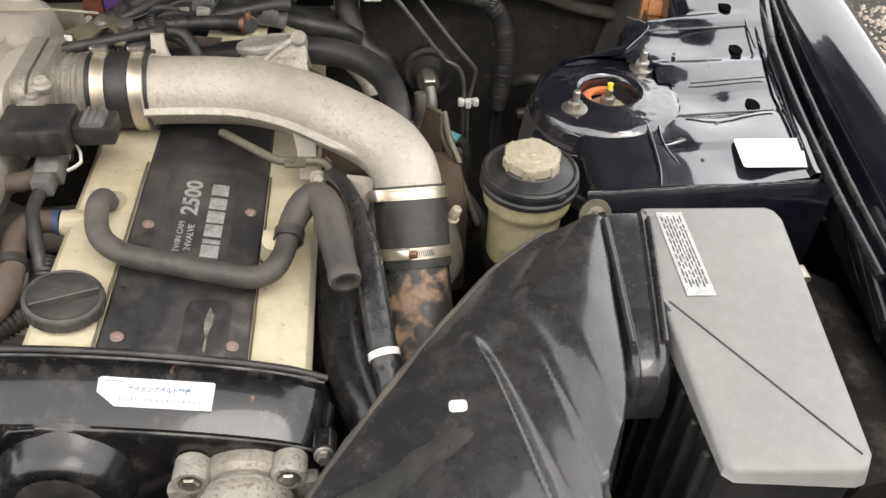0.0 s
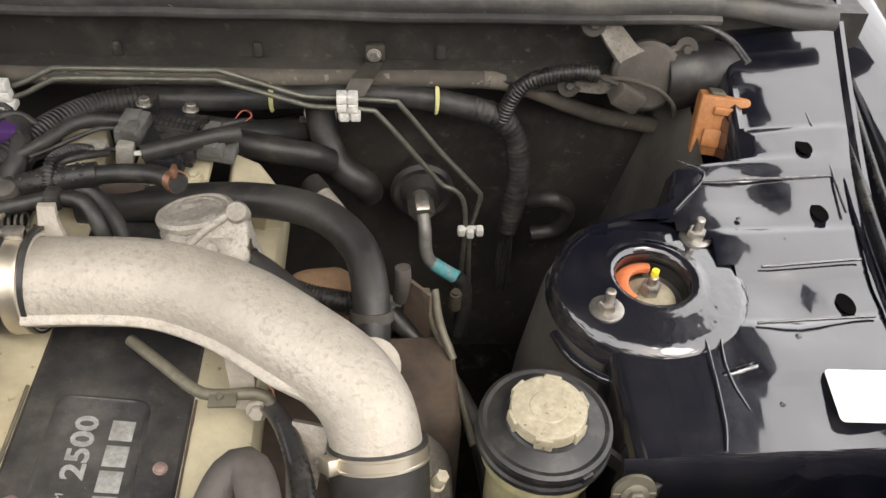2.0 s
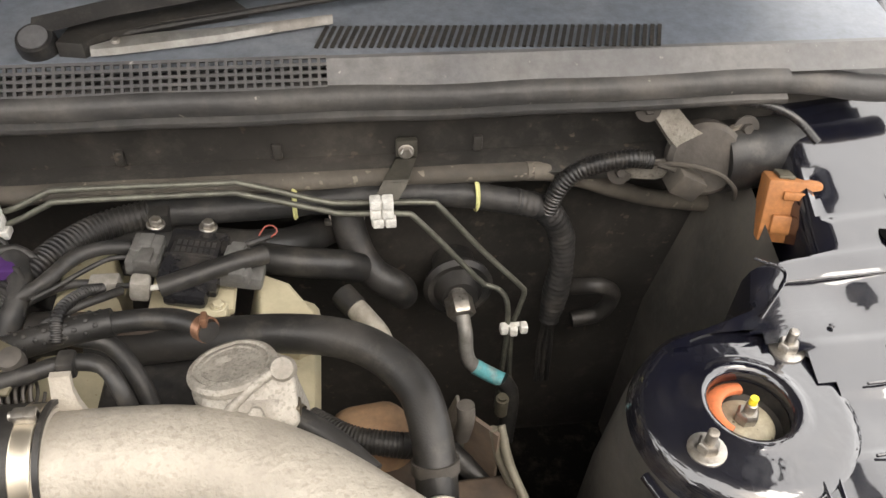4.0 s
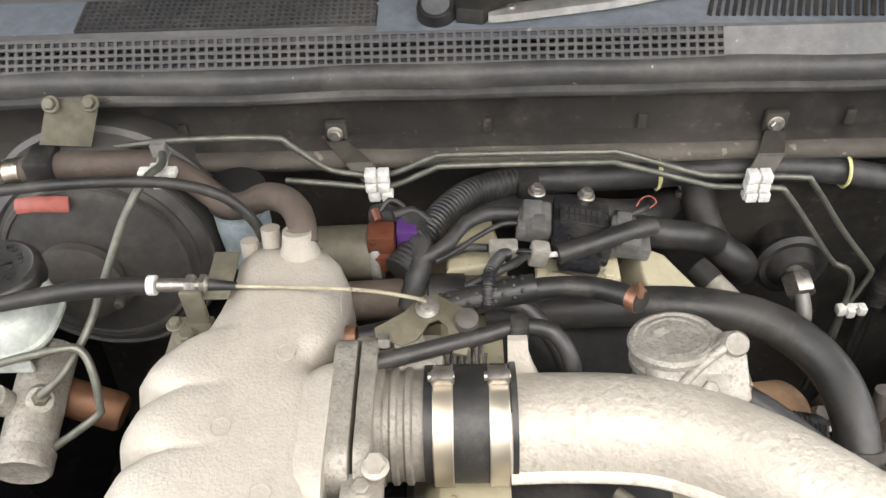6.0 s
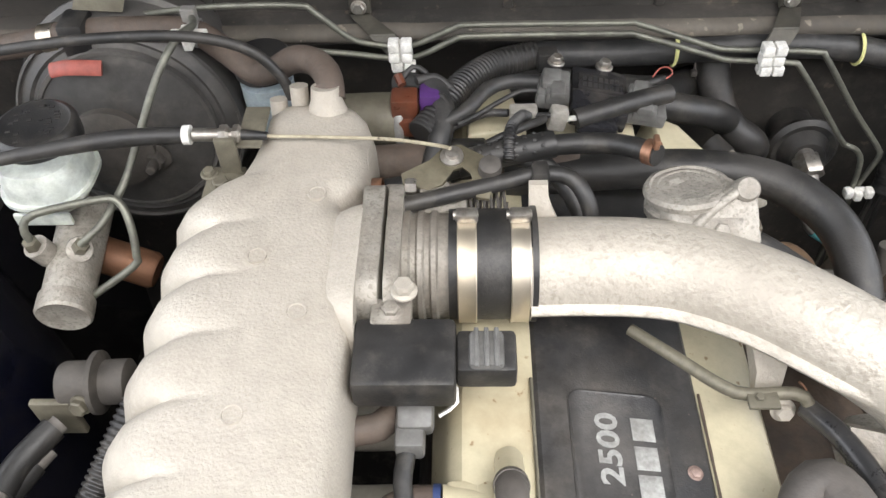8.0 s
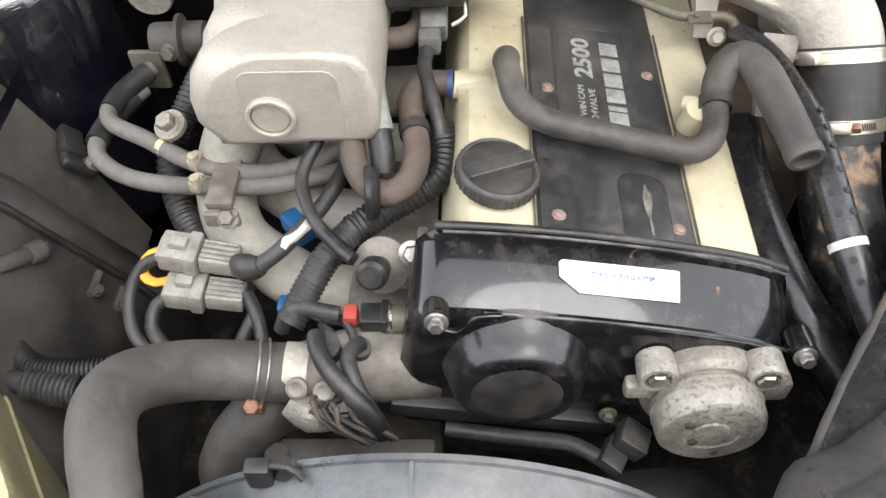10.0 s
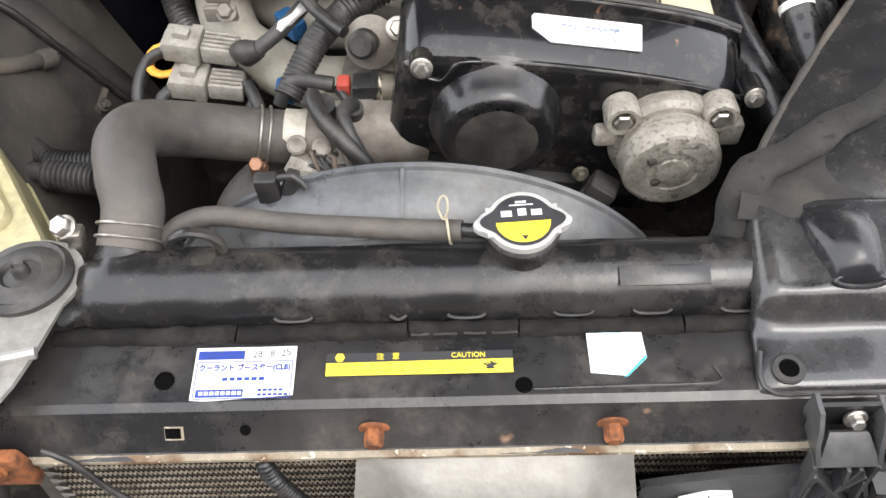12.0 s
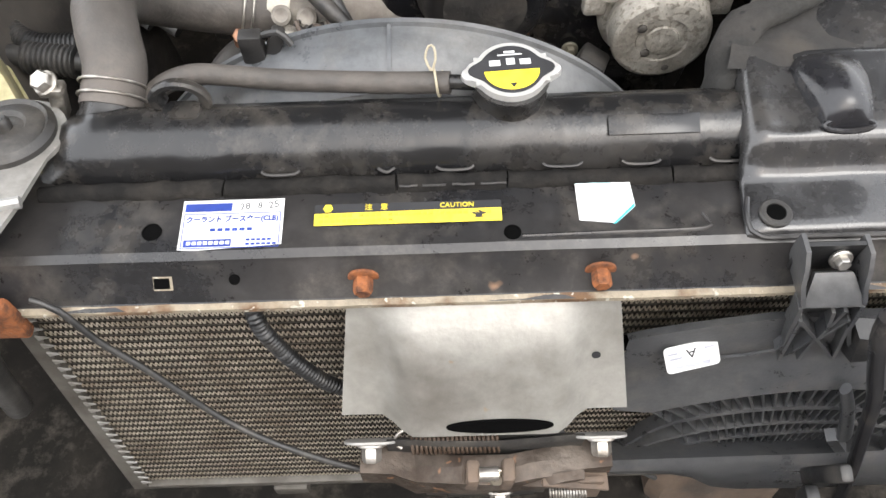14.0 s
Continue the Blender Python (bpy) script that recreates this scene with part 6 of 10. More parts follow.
US = [-0.186, -0.184, -0.18, -0.174, -0.165] + [-0.165 + i * 0.32 / 32 for i in range(1, 32)] + [0.155, 0.162, 0.168, 0.171, 0.172]
part("cover", loft([tc_row(u) for u in US]), GLOSSBLACK, tcov, angle=32)
part("rim_seal", tube([eng(u, -0.029, 0.0145 - 0.012 * (abs(u + 0.01) / 0.175) ** 2.2 - (0 if u < 0.1 else (u - 0.1) ** 2 * 1.6)) for u in [-0.172 + i * 0.033 for i in range(11)]], 0.0042, 10), RUBBER, tcov)
def tc_fall(u):
    return 0.012 * (abs(u + 0.01) / 0.175) ** 2.2 + (0.0 if u < 0.1 else (u - 0.1) ** 2 * 1.6)


# ridges with their highlight put into a paler colour
part("edge_ridge", tube([eng(u, -0.038, 0.0168 - tc_fall(u)) for u in [-0.165 + i * 0.032 for i in range(11)]], 0.0016, 8), EDGEGLINT, tcov, "ridge coloured pale for its highlight")
part("edge_ridge", tube([eng(u, -0.103, -0.0112 - tc_fall(u)) for u in [-0.125 + i * 0.028 for i in range(11)]], 0.0016, 8), EDGEGLINT, tcov, "ridge coloured pale for its highlight")
BC = Vector((0.016, 0.311, -0.04))
part("pulley_boss", bumpy(lathe([(0.074, -0.006), (0.069, 0.0), (0.065, 0.006), (0.061, 0.018), (0.058, 0.026), (0.0545, 0.0315), (0.05, 0.034), (0.044, 0.0345), (0.041, 0.0335), (0.02, 0.033), (0.006, 0.0335)], basis((0, -1, 0.05), BC), 72), 0.0009, 30), GRIMEBLACK, tcov, "rounded pulley boss", angle=50)
part("boss_face", bumpy(lathe([(0.0405, 0.0338), (0.036, 0.0345), (0.0, 0.0342)], basis((0, -1, 0.05), BC), 40), 0.0005, 60), DARKFACE, tcov, "dull grimy boss face")
part("corner_ridge", tube([eng(-0.17, -0.1085, -0.035), eng(-0.145, -0.111, -0.038), eng(-0.137, -0.1095, -0.026), eng(-0.13, -0.1075, -0.016), eng(-0.11, -0.105, -0.0145)], 0.0028, 10), GLOSSBLACK, tcov)
for p, mt in (((-0.054, 0.3065, 0.033), STEEL), ((0.266, 0.302, -0.014), STEEL)):
    part("bolt", bolt(0.0068, 0.009, 0.0105, basis((0, -0.95, 0.3), p)), mt, tcov, "dirty hexagon cover bolt")
part("bolt_boss", rod((0.266, 0.33, -0.02), (0.266, 0.305, -0.015), 0.012, 18), GLOSSBLACK, tcov)
part("bolt_boss", rod((-0.054, 0.33, 0.026), (-0.054, 0.309, 0.032), 0.0125, 18), GLOSSBLACK, tcov)
part("bolt", bolt(0.006, 0.007, 0.009, basis((0, -1, 0.2), (0.108, 0.3, -0.118))), BRACKET, tcov)
part("front_lip", moved(box((-0.19, -0.126, -0.175), (0.06, -0.1, -0.15), 0.004), EM), PLASTIC, tcov, "black plastic lower cover")
LBM = EM @ Matrix.Translation((-0.008, -0.068, 0.0035)) @ Matrix.Rotation(radians(19), 4, "X") @ Matrix.Rotation(radians(0.5), 4, "Z")
tlabel = thing("warning_label", LBM @ Vector((0, 0, 0)), "white printed maintenance label on the timing cover", "label")
part("sheet", prism([(-0.054, -0.001), (-0.036, -0.0145), (0.054, -0.0145), (0.055, 0.0135), (0.053, 0.0145), (-0.052, 0.0145), (-0.0545, 0.012)], -0.0012, 0.0008, LBM), PAPER, tlabel)
bars([(-0.04, 0.0105, 0.018, 0.0026)], LBM @ Matrix.Translation((0, 0, 0.0008)), GREYINK, tlabel)
lettering("タイミングベルト交換", 0.0062, LBM @ Matrix.Translation((0.003, 0.0035, 0.0009)), BLUEGREYINK, tlabel, 0.0001, squeeze=0.95, bold=0.00025)
bars([(-0.032 + i * 0.0036, -0.0065, 0.002, 0.004) for i in range(6)] + [(-0.008 + i * 0.005, -0.0068, 0.0026, 0.0032) for i in range(11)], LBM @ Matrix.Translation((0, 0, 0.0008)), GREYINK, tlabel)

# cam angle sensor
cas = thing("cam_sensor", (0.185, 0.27, -0.06), "corroded round aluminium cam angle sensor", "sensor")
CA = Vector((0.187, 0.308, -0.066))
CB = basis((0, -1, 0.06), CA)
part("flange", bumpy(lathe([(0.057, 0.0), (0.057, 0.014), (0.0545, 0.018), (0.052, 0.0205), (0.0475, 0.021), (0.0475, 0.023)], CB, 48), 0.0007, 70), SENSORCAST, cas, angle=30)
part("drum", bumpy(lathe([(0.0475, 0.022), (0.0495, 0.025), (0.0495, 0.046), (0.0475, 0.0525), (0.0435, 0.055), (0.026, 0.055), (0.0245, 0.0538), (0.0165, 0.0538), (0.0155, 0.0558), (0.012, 0.0563)], CB, 48), 0.0006, 80), SENSORCAST, cas, angle=30)
part("rim_notch", lathe([(0.0485, 0.0), (0.0512, 0.002), (0.0512, 0.007), (0.0485, 0.009)], CB @ Matrix.Translation((0, 0, 0.026)), 14), SENSORCAST, cas, "faceted clamping ring")
for x, z in ((0.138, -0.024), (0.232, -0.024)):
    part("ear", bumpy(lathe([(0.0175, -0.004), (0.018, 0.016), (0.016, 0.021), (0.012, 0.021), (0.011, 0.016)], basis((0, -1, 0.06), (x, 0.304, z)), 28), 0.0006, 60), SENSORCAST, cas)
    part("bolt", bolt(0.0095, 0.009, 0.012, basis((0, -1, 0.06), (x, 0.29, z))), STEEL, cas)
part("ear", sized(0.024, 0.016, 0.022, Matrix.Translation((0.124, 0.292, -0.048)), 0.005), CASTWORN, cas)
part("ear", sized(0.024, 0.018, 0.03, Matrix.Translation((0.248, 0.295, -0.05)), 0.005), CASTWORN, cas)
for x, z in ((0.165, -0.046), (0.196, -0.098), (0.173, -0.078)):
    part("screw", lathe([(0.0045, 0), (0.0045, 0.002), (0.003, 0.003)], basis((0, -1, 0.06), (x, 0.2535, z)), 14), DIRTYCAST, cas)
part("plug", joined(sized(0.03, 0.03, 0.022, Matrix.Translation((0.125, 0.268, -0.105)) @ Matrix.Rotation(0.4, 4, "Y") @ Matrix.Rotation(-0.4, 4, "Z"), 0.004), sized(0.024, 0.036, 0.015, Matrix.Translation((0.108, 0.255, -0.112)) @ Matrix.Rotation(0.4, 4, "Y") @ Matrix.Rotation(-0.5, 4, "Z"), 0.003)), PLASTIC, cas, "black wiring plug")
solo("sensor_lead", tube([(0.1, 0.25, -0.115), (0.07, 0.27, -0.12), (0.03, 0.28, -0.13), (-0.05, 0.29, -0.13)], 0.008, 12), BLACKTAPE, "taped black sensor lead", "cable")

# ---- boost pipe, throttle and plenum ----
PIPE = [(0.033, 0.802, 0.094), (0.08, 0.803, 0.094), (0.14, 0.8, 0.094), (0.185, 0.789, 0.094), (0.24, 0.762, 0.094), (0.297, 0.722, 0.09), (0.336, 0.692, 0.084), (0.357, 0.665, 0.074), (0.365, 0.645, 0.06), (0.367, 0.632, 0.047)]
pipe = thing("boost_pipe", (0.2, 0.78, 0.09), "rough cast aluminium intake pipe curving over the engine", "intake pipe")


def cast_pipe(points, radii):
    """A cast pipe with a parting flange along its inner side, narrower below the flange."""
    line = spline(points, 0.006)
    rows, n = [], len(line)
    for i, p in enumerate(line):
        t = (line[min(i + 1, n - 1)] - line[max(i - 1, 0)]).normalized()
        side = Vector((t.y, -t.x, 0)).normalized()
        up = side.cross(t)
        up = up if up.z > 0 else -up
        g = i / (n - 1) * (len(radii) - 1)
        k = min(int(g), len(radii) - 2)
        r = radii[k] + (radii[k + 1] - radii[k]) * (g - k)
        fade = max(0.0, min(1.0, (0.8 - i / (n - 1)) / 0.1))
        ring = []
        for q in range(28):
            a = radians(6 + 168 * q / 27)
            ring.append(p + (side * math.cos(a) + up * math.sin(a)) * r)
        for q in range(1, 18):
            a = radians(180 + 172 * q / 18)
            ring.append(p + (side * math.cos(a) + up * math.sin(a)) * r * (1 - 0.09 * fade * math.sin(radians(172 * q / 18)) ** 0.5))
        ring += [p + side * (r + 0.0005 + 0.0055 * fade) - up * 0.0042, p + side * (r + 0.001 + 0.0062 * fade) - up * 0.001, p + side * (r + 0.0005 + 0.005 * fade) + up * 0.0022]
        rows.append(ring)
    return loft(rows)


part("pipe", cast_pipe(PIPE, [0.046, 0.046, 0.046, 0.0455, 0.045, 0.0445, 0.0435, 0.0425, 0.0415, 0.041]), PIPECAST, pipe, angle=42)
part("end_bead", lathe([(0.046, -0.004), (0.049, -0.003), (0.049, 0.003), (0.046, 0.004), (0.046, -0.004)], basis((1, 0, 0), (0.037, 0.804, 0.094)), 40), CAST, pipe)
part("rail_post", loft([[(0.035, y, z), (0.053 - d, y, z), (0.053 - d, y + 0.006, z), (0.035, y + 0.006, z)] for y, z, d in ((0.832, 0.11, -0.014), (0.84, 0.128, -0.004), (0.846, 0.138, 0.0), (0.853, 0.15, 0.001))]), CAST, pipe)
part("lug", joined(loft([[(0.218, 0.738, 0.09), (0.252, 0.722, 0.09), (0.256, 0.745, 0.07), (0.222, 0.756, 0.07)], [(0.226, 0.712, 0.062), (0.25, 0.708, 0.05), (0.25, 0.716, 0.045), (0.226, 0.72, 0.045)], [(0.228, 0.7, 0.024), (0.246, 0.698, 0.024), (0.246, 0.706, 0.024), (0.228, 0.708, 0.024)]]), bolt(0.008, 0.008, 0.011, basis((0, -0.8, 0.4), (0.252, 0.693, 0.03)))), CAST, pipe, "cast mounting lug with its nut")
part("side_bracket", joined(loft([[(0.29, 0.66, 0.06), (0.325, 0.65, 0.062), (0.325, 0.66, 0.052), (0.29, 0.67, 0.05)], [(0.284, 0.628, 0.03), (0.314, 0.618, 0.03), (0.314, 0.626, 0.02), (0.284, 0.636, 0.02)], [(0.284, 0.6, -0.005), (0.306, 0.596, -0.005), (0.306, 0.604, -0.012), (0.284, 0.61, -0.012)]]), bolt(0.007, 0.006, 0.01, basis((-0.2, -0.7, 0.6), (0.299, 0.638, 0.043))), bolt(0.007, 0.006, 0.01, basis((-0.2, -0.7, 0.6), (0.297, 0.612, 0.016)))), CAST_DARK, pipe, "weathered cast bracket with two bolts")
# recirculation valve on the pipe
BV = basis((-0.12, 0.28, 1), (0.185, 0.861, 0.105))
part("relief_valve", bumpy(lathe([(0.036, -0.04), (0.036, 0.0), (0.039, 0.004), (0.039, 0.011), (0.0355, 0.013), (0.0355, 0.018), (0.039, 0.02), (0.04, 0.025), (0.038, 0.029), (0.034, 0.0305), (0.032, 0.0285), (0.027, 0.0295), (0.025, 0.0285), (0.0, 0.0285)], BV, 48), 0.0006, 70), CASTWORN, pipe, "round ringed recirculation valve", angle=25)
part("valve_body", bumpy(loft([[(0.196 + x * k, 0.846 + y * k + dy, z) for x, y in rounded(0.088, 0.07, 0.022)] for z, k, dy in ((0.088, 1.15, -0.014), (0.108, 1.02, -0.004), (0.122, 0.92, 0.004), (0.13, 0.8, 0.008))]), 0.0014, 45), CASTWORN, pipe, "pale corroded valve body", angle=45)
VF = Matrix.Translation((0.207, 0.834, 0.13)) @ Matrix.Rotation(radians(38), 4, "X") @ Matrix.Rotation(radians(-8), 4, "Z")
part("valve_flange", bumpy(prism([(-0.035, -0.03), (0.03, -0.03), (0.037, -0.02), (0.03, 0.016), (0.018, 0.03), (0.008, 0.028), (-0.03, -0.004)], -0.012, 0.003, VF, 0.004, 3), 0.0006, 70), CASTWORN, pipe, "triangular cast flange")
part("flange_ridge", moved(tube([(-0.03, -0.024, 0.004), (-0.008, 0.004, 0.0045), (0.014, 0.024, 0.004)], 0.0045, 10), VF), CASTWORN, pipe)
for bx, by in ((0.018, 0.024),):
    part("flange_boss", lathe([(0.0115, -0.012), (0.0115, 0.006), (0.0095, 0.009), (0.004, 0.0085)], VF @ Matrix.Translation((bx, by, 0)), 20), CASTWORN, pipe)
part("flange_bolt", bolt(0.0072, 0.006, 0.0, VF @ Matrix.Translation((0.0, -0.016, 0.003))), CASTWORN, pipe)

coup = thing("throttle_coupler", (-0.02, 0.808, 0.094), "black rubber coupler with two wide steel clamps", "hose coupler")
part("hose", lathe([(0.0475, -0.04), (0.0505, -0.04), (0.0505, 0.034), (0.0475, 0.034), (0.0475, -0.04)], basis((1, 0, 0), (0.003, 0.808, 0.094)), 48), RUBBER, coup)
for x in (-0.021, 0.0255):
    part("clamp", lathe([(0.0505, -0.0085), (0.0518, -0.0085), (0.0523, -0.0075), (0.0518, -0.006), (0.0518, 0.006), (0.0523, 0.0075), (0.0518, 0.0085), (0.0505, 0.0085), (0.0505, -0.0085)], basis((1, 0, 0), (x, 0.806, 0.094)), 56), BANDSTEEL, coup, "wide bright steel band clamp")
    part("clamp_screw", joined(sized(0.02, 0.012, 0.012, Matrix.Translation((x, 0.816, 0.149)), 0.003), rod((x - 0.012, 0.816, 0.15), (x + 0.01, 0.816, 0.15), 0.004, 10)), STEEL, coup)
part("clamp_edge", lathe([(0.049, 0.012), (0.053, 0.012), (0.053, 0.017), (0.049, 0.017), (0.049, 0.012)], basis((1, 0, 0), (0.0235, 0.808, 0.094)), 48), PLASTIC, coup)

coup2 = thing("turbo_coupler", (0.37, 0.59, 0.02), "black rubber coupler with worm clamps on the boost pipe", "hose coupler")
C2A, C2B = Vector((0.367, 0.642, 0.054)), Vector((0.372, 0.58, -0.024))
part("hose", tube([C2A, (C2A + C2B) / 2, C2B], 0.0455, 40), RUBBER, coup2)
band(C2A + (C2B - C2A) * 0.1, C2B - C2A, 0.0457, 0.014, BANDSTEEL, coup2, 150)
band(C2A + (C2B - C2A) * 0.82, C2B - C2A, 0.0457, 0.014, BANDSTEEL, coup2, 210)
part("clamp_bolt", bolt(0.0075, 0.018, 0.009, basis((0.3, -0.2, 1), (0.42, 0.617, 0.022))), CAPNYLON, coup2)
CW = (C2B - C2A).normalized()


def on_clamp(turn, r):
    # frame on the lower clamp: x runs round the hose, y along it, z outwards
    up = Vector((0, -0.733, 0.68))
    up = (up - CW * up.dot(CW)).normalized()
    out = Matrix.Rotation(radians(turn), 3, CW) @ up
    side = CW.cross(out)
    m = Matrix((side, CW, out)).transposed().to_4x4()
    m.translation = C2A + (C2B - C2A) * 0.82 + out * r
    return m


part("worm_housing", joined(sized(0.026, 0.0135, 0.01, on_clamp(22, 0.0505), 0.003), sized(0.016, 0.0155, 0.003, on_clamp(24, 0.0475), 0.001)), BANDSTEEL, coup2, "bright worm screw housing")
part("worm_screw", bolt(0.0055, 0.009, 0.0, on_clamp(22, 0.052) @ Matrix.Translation((-0.012, 0, 0)) @ Matrix.Rotation(radians(-90), 4, "Y")), COPPER, coup2, "tarnished screw head")
for q in range(8):
    part("clamp_slot", sized(0.0011, 0.0075, 0.0006, on_clamp(-4 - 3.2 * q, 0.0469) @ Matrix.Rotation(0.25, 4, "Z"), 0.0002), SOOT, coup2)
solo("turbo_inlet_pipe", tube([(0.372, 0.582, -0.022), (0.376, 0.53, -0.066), (0.382, 0.47, -0.095), (0.395, 0.42, -0.125), (0.41, 0.36, -0.16)], 0.042, 36), HEATSHIELD, "dark scaled metal intake pipe with rusty patches", "intake pipe")

# throttle body
tb = thing("throttle_assembly", (-0.09, 0.8, 0.09), "grey cast throttle body with ribbed barrel", "throttle body")
AX = basis((1, 0, 0), (-0.102, 0.808, 0.092))
part("barrel", lathe([(0.05, 0.01), (0.052, 0.03), (0.048, 0.032), (0.048, 0.036), (0.051, 0.038), (0.051, 0.042), (0.048, 0.044), (0.048, 0.048), (0.051, 0.05), (0.051, 0.054), (0.048, 0.056), (0.048, 0.075)], AX, 44), CAST_DARK, tb, angle=25)
for x0, x1 in ((-0.113, -0.094), (-0.09, -0.077)):
    part("flange", moved(prism(rounded(0.145, 0.12, 0.03), 0, x1 - x0, None, 0.002), Matrix.Translation((x0, 0.8, 0.09)) @ Matrix.Rotation(radians(90), 4, "Y") @ Matrix.Rotation(radians(90), 4, "Z")), CAST_DARK, tb)
for y, z in ((0.742, 0.148), (0.862, 0.145), (0.742, 0.04)):
    part("nut", bolt(0.0075, 0.01, 0.0, basis((1, 0, 0), (-0.077, y, z - 0.004))), STEEL, tb)
part("nut", bolt(0.0085, 0.01, 0.011, Matrix.Translation((-0.072, 0.736, 0.146))), CAST, tb)
part("position_sensor", joined(box((-0.112, 0.655, 0.098), (-0.03, 0.72, 0.132), 0.005), box((-0.03, 0.672, 0.1), (0.018, 0.712, 0.126), 0.004)), PLASTIC, tb, "black plastic throttle sensor")
part("sensor_plug", joined(box((-0.02, 0.674, 0.112), (0.008, 0.708, 0.131), 0.004), *[box((-0.016 + 0.008 * k, 0.672, 0.13), (-0.012 + 0.008 * k, 0.709, 0.133), 0.001) for k in range(3)]), GREYPLUG, tb, "ribbed grey plug")
part("sensor_bracket", joined(box((-0.1, 0.712, 0.124), (-0.066, 0.738, 0.134), 0.003), bolt(0.0075, 0.006, 0.0105, Matrix.Translation((-0.083, 0.725, 0.134)))), CAST_DARK, tb)

# plenum
plen = thing("intake_plenum", (-0.2, 0.74, 0.08), "rough cast aluminium intake plenum with rounded runners", "intake manifold")


def plen_row(y):
    """Section of the plenum at y: flat top, straight ridge, then round runner shells falling to the side."""
    f = ((y - 0.5775) / 0.06) % 1.0
    bul = max(0.0, 1 - (2 * f - 1) ** 2) ** 0.42 if y < 0.8775 else 0.0
    e = min(1.0, max(0.0, (y - 0.84) / 0.1))
    ridge = -0.226 + 0.024 * min(1.0, max(0.0, (y - 0.52) / 0.16)) - 0.004 * e
    xr = -0.115 - 0.014 * math.exp(-((y - 0.842) / 0.018) ** 2)
    right = [(xr - 0.005, 0.045), (xr + 0.002, 0.06), (xr + 0.002, 0.1), (xr - 0.004, 0.13), (xr - 0.013, 0.144), (xr - 0.03, 0.149), ((xr + ridge) / 2, 0.1505), (ridge + 0.01, 0.1495), (ridge, 0.148)]
    shell = []
    for x, z, w, a in ((-0.236, 0.141, 0.35, 62), (-0.249, 0.131, 0.7, 52), (-0.261, 0.117, 0.95, 40), (-0.27, 0.1, 1.0, 25), (-0.275, 0.08, 1.0, 8), (-0.274, 0.06, 1.0, 0), (-0.262, 0.04, 0.8, -10)):
        x = x + (ridge - 0.006 - x) * e * 0.8
        d = 0.026 * w * bul
        shell.append((x - d * math.cos(radians(a)), z + d * math.sin(radians(a)) * 0.75))
    return [(x, y, z) for x, z in right + shell]


ys = [0.519 + i * (0.955 - 0.519) / 150 for i in range(151)]
rows = [plen_row(y) for y in ys]


def shrink(row, k, y, dz=0.0):
    cx = sum(p[0] for p in row) / len(row)
    cz = sum(p[2] for p in row) / len(row)
    return [(cx + (p[0] - cx) * k, y, cz + (p[2] - cz) * k + dz) for p in row]


rows = [shrink(rows[0], 0.88, 0.513), shrink(rows[0], 0.96, 0.5145)] + rows + [shrink(rows[-1], 0.96, 0.966), shrink(rows[-1], 0.8, 0.98), shrink(rows[-1], 0.4, 0.988)]
part("body", bumpy(loft(rows), 0.0008, 18), CAST, plen, angle=60)
FP = Matrix.Translation((-0.194, 0.516, 0.092)) @ Matrix.Rotation(radians(90), 4, "X")
part("front_pad", moved(loft([[(x * k + 0.004 * (0.06 - y) * 2 * (1 if x > 0 else -3), y * k, z) for x, y in rounded(0.096, 0.084, 0.014)] for z, k in ((-0.02, 1.0), (0.001, 1.0), (0.004, 0.97))]), FP), CAST, plen)
PL = FP @ Matrix.Translation((-0.022, -0.012, 0.003)) @ Matrix.Scale(0.82, 4)
part("plug_ring", lathe([(0.0295, 0.0), (0.0295, 0.006), (0.0275, 0.0085), (0.0245, 0.0085), (0.0235, 0.004)], PL, 36), CAST, plen)
part("core_plug", lathe([(0.0235, 0.0), (0.0235, 0.005), (0.021, 0.0035), (0.0, 0.0035)], PL, 36), BRACKET, plen, "tarnished brass core plug")
part("throttle_neck", loft([[(x, 0.775 + a * k, 0.098 + b * k) for a, b in rounded(0.15, 0.108, 0.035)] for x, k in ((-0.15, 0.8), (-0.135, 0.9), (-0.122, 0.97), (-0.112, 1.0))]), CAST, plen, "flared neck toward the throttle")
part("side_boss", lathe([(0.024, 0), (0.024, 0.016), (0.02, 0.02)], basis((1, 0, 0.1), (-0.135, 0.925, 0.105)), 28), CAST, plen)
part("nipple_boss", lathe([(0.022, 0.0), (0.02, 0.02), (0.016, 0.03), (0.014, 0.045)], basis((0, 0.25, 1), (-0.16, 0.965, 0.125)), 28), CAST, plen)
part("vacuum_stub", joined(rod((-0.19, 0.985, 0.135), (-0.19, 0.992, 0.158), 0.0095), rod((-0.213, 0.985, 0.125), (-0.213, 0.99, 0.143), 0.009)), CAST, plen)
for x, y in ((-0.197, 0.771), (-0.156, 0.712), (-0.19, 0.62), (-0.155, 0.845)):
    part("cast_boss", lathe([(0.0085, -0.002), (0.0085, 0.0012), (0.0075, 0.0012), (0.007, 0.0)], Matrix.Translation((x, y, 0.1502)), 24), CAST, plen)
part("lower_flange", loft([[(x, y, z) for x, z in ((-0.29, 0.045), (-0.14, 0.045), (-0.135, 0.012), (-0.285, 0.012))] for y in (0.545, 0.9)]), CAST_DARK, plen, "dark dirty lower flange")
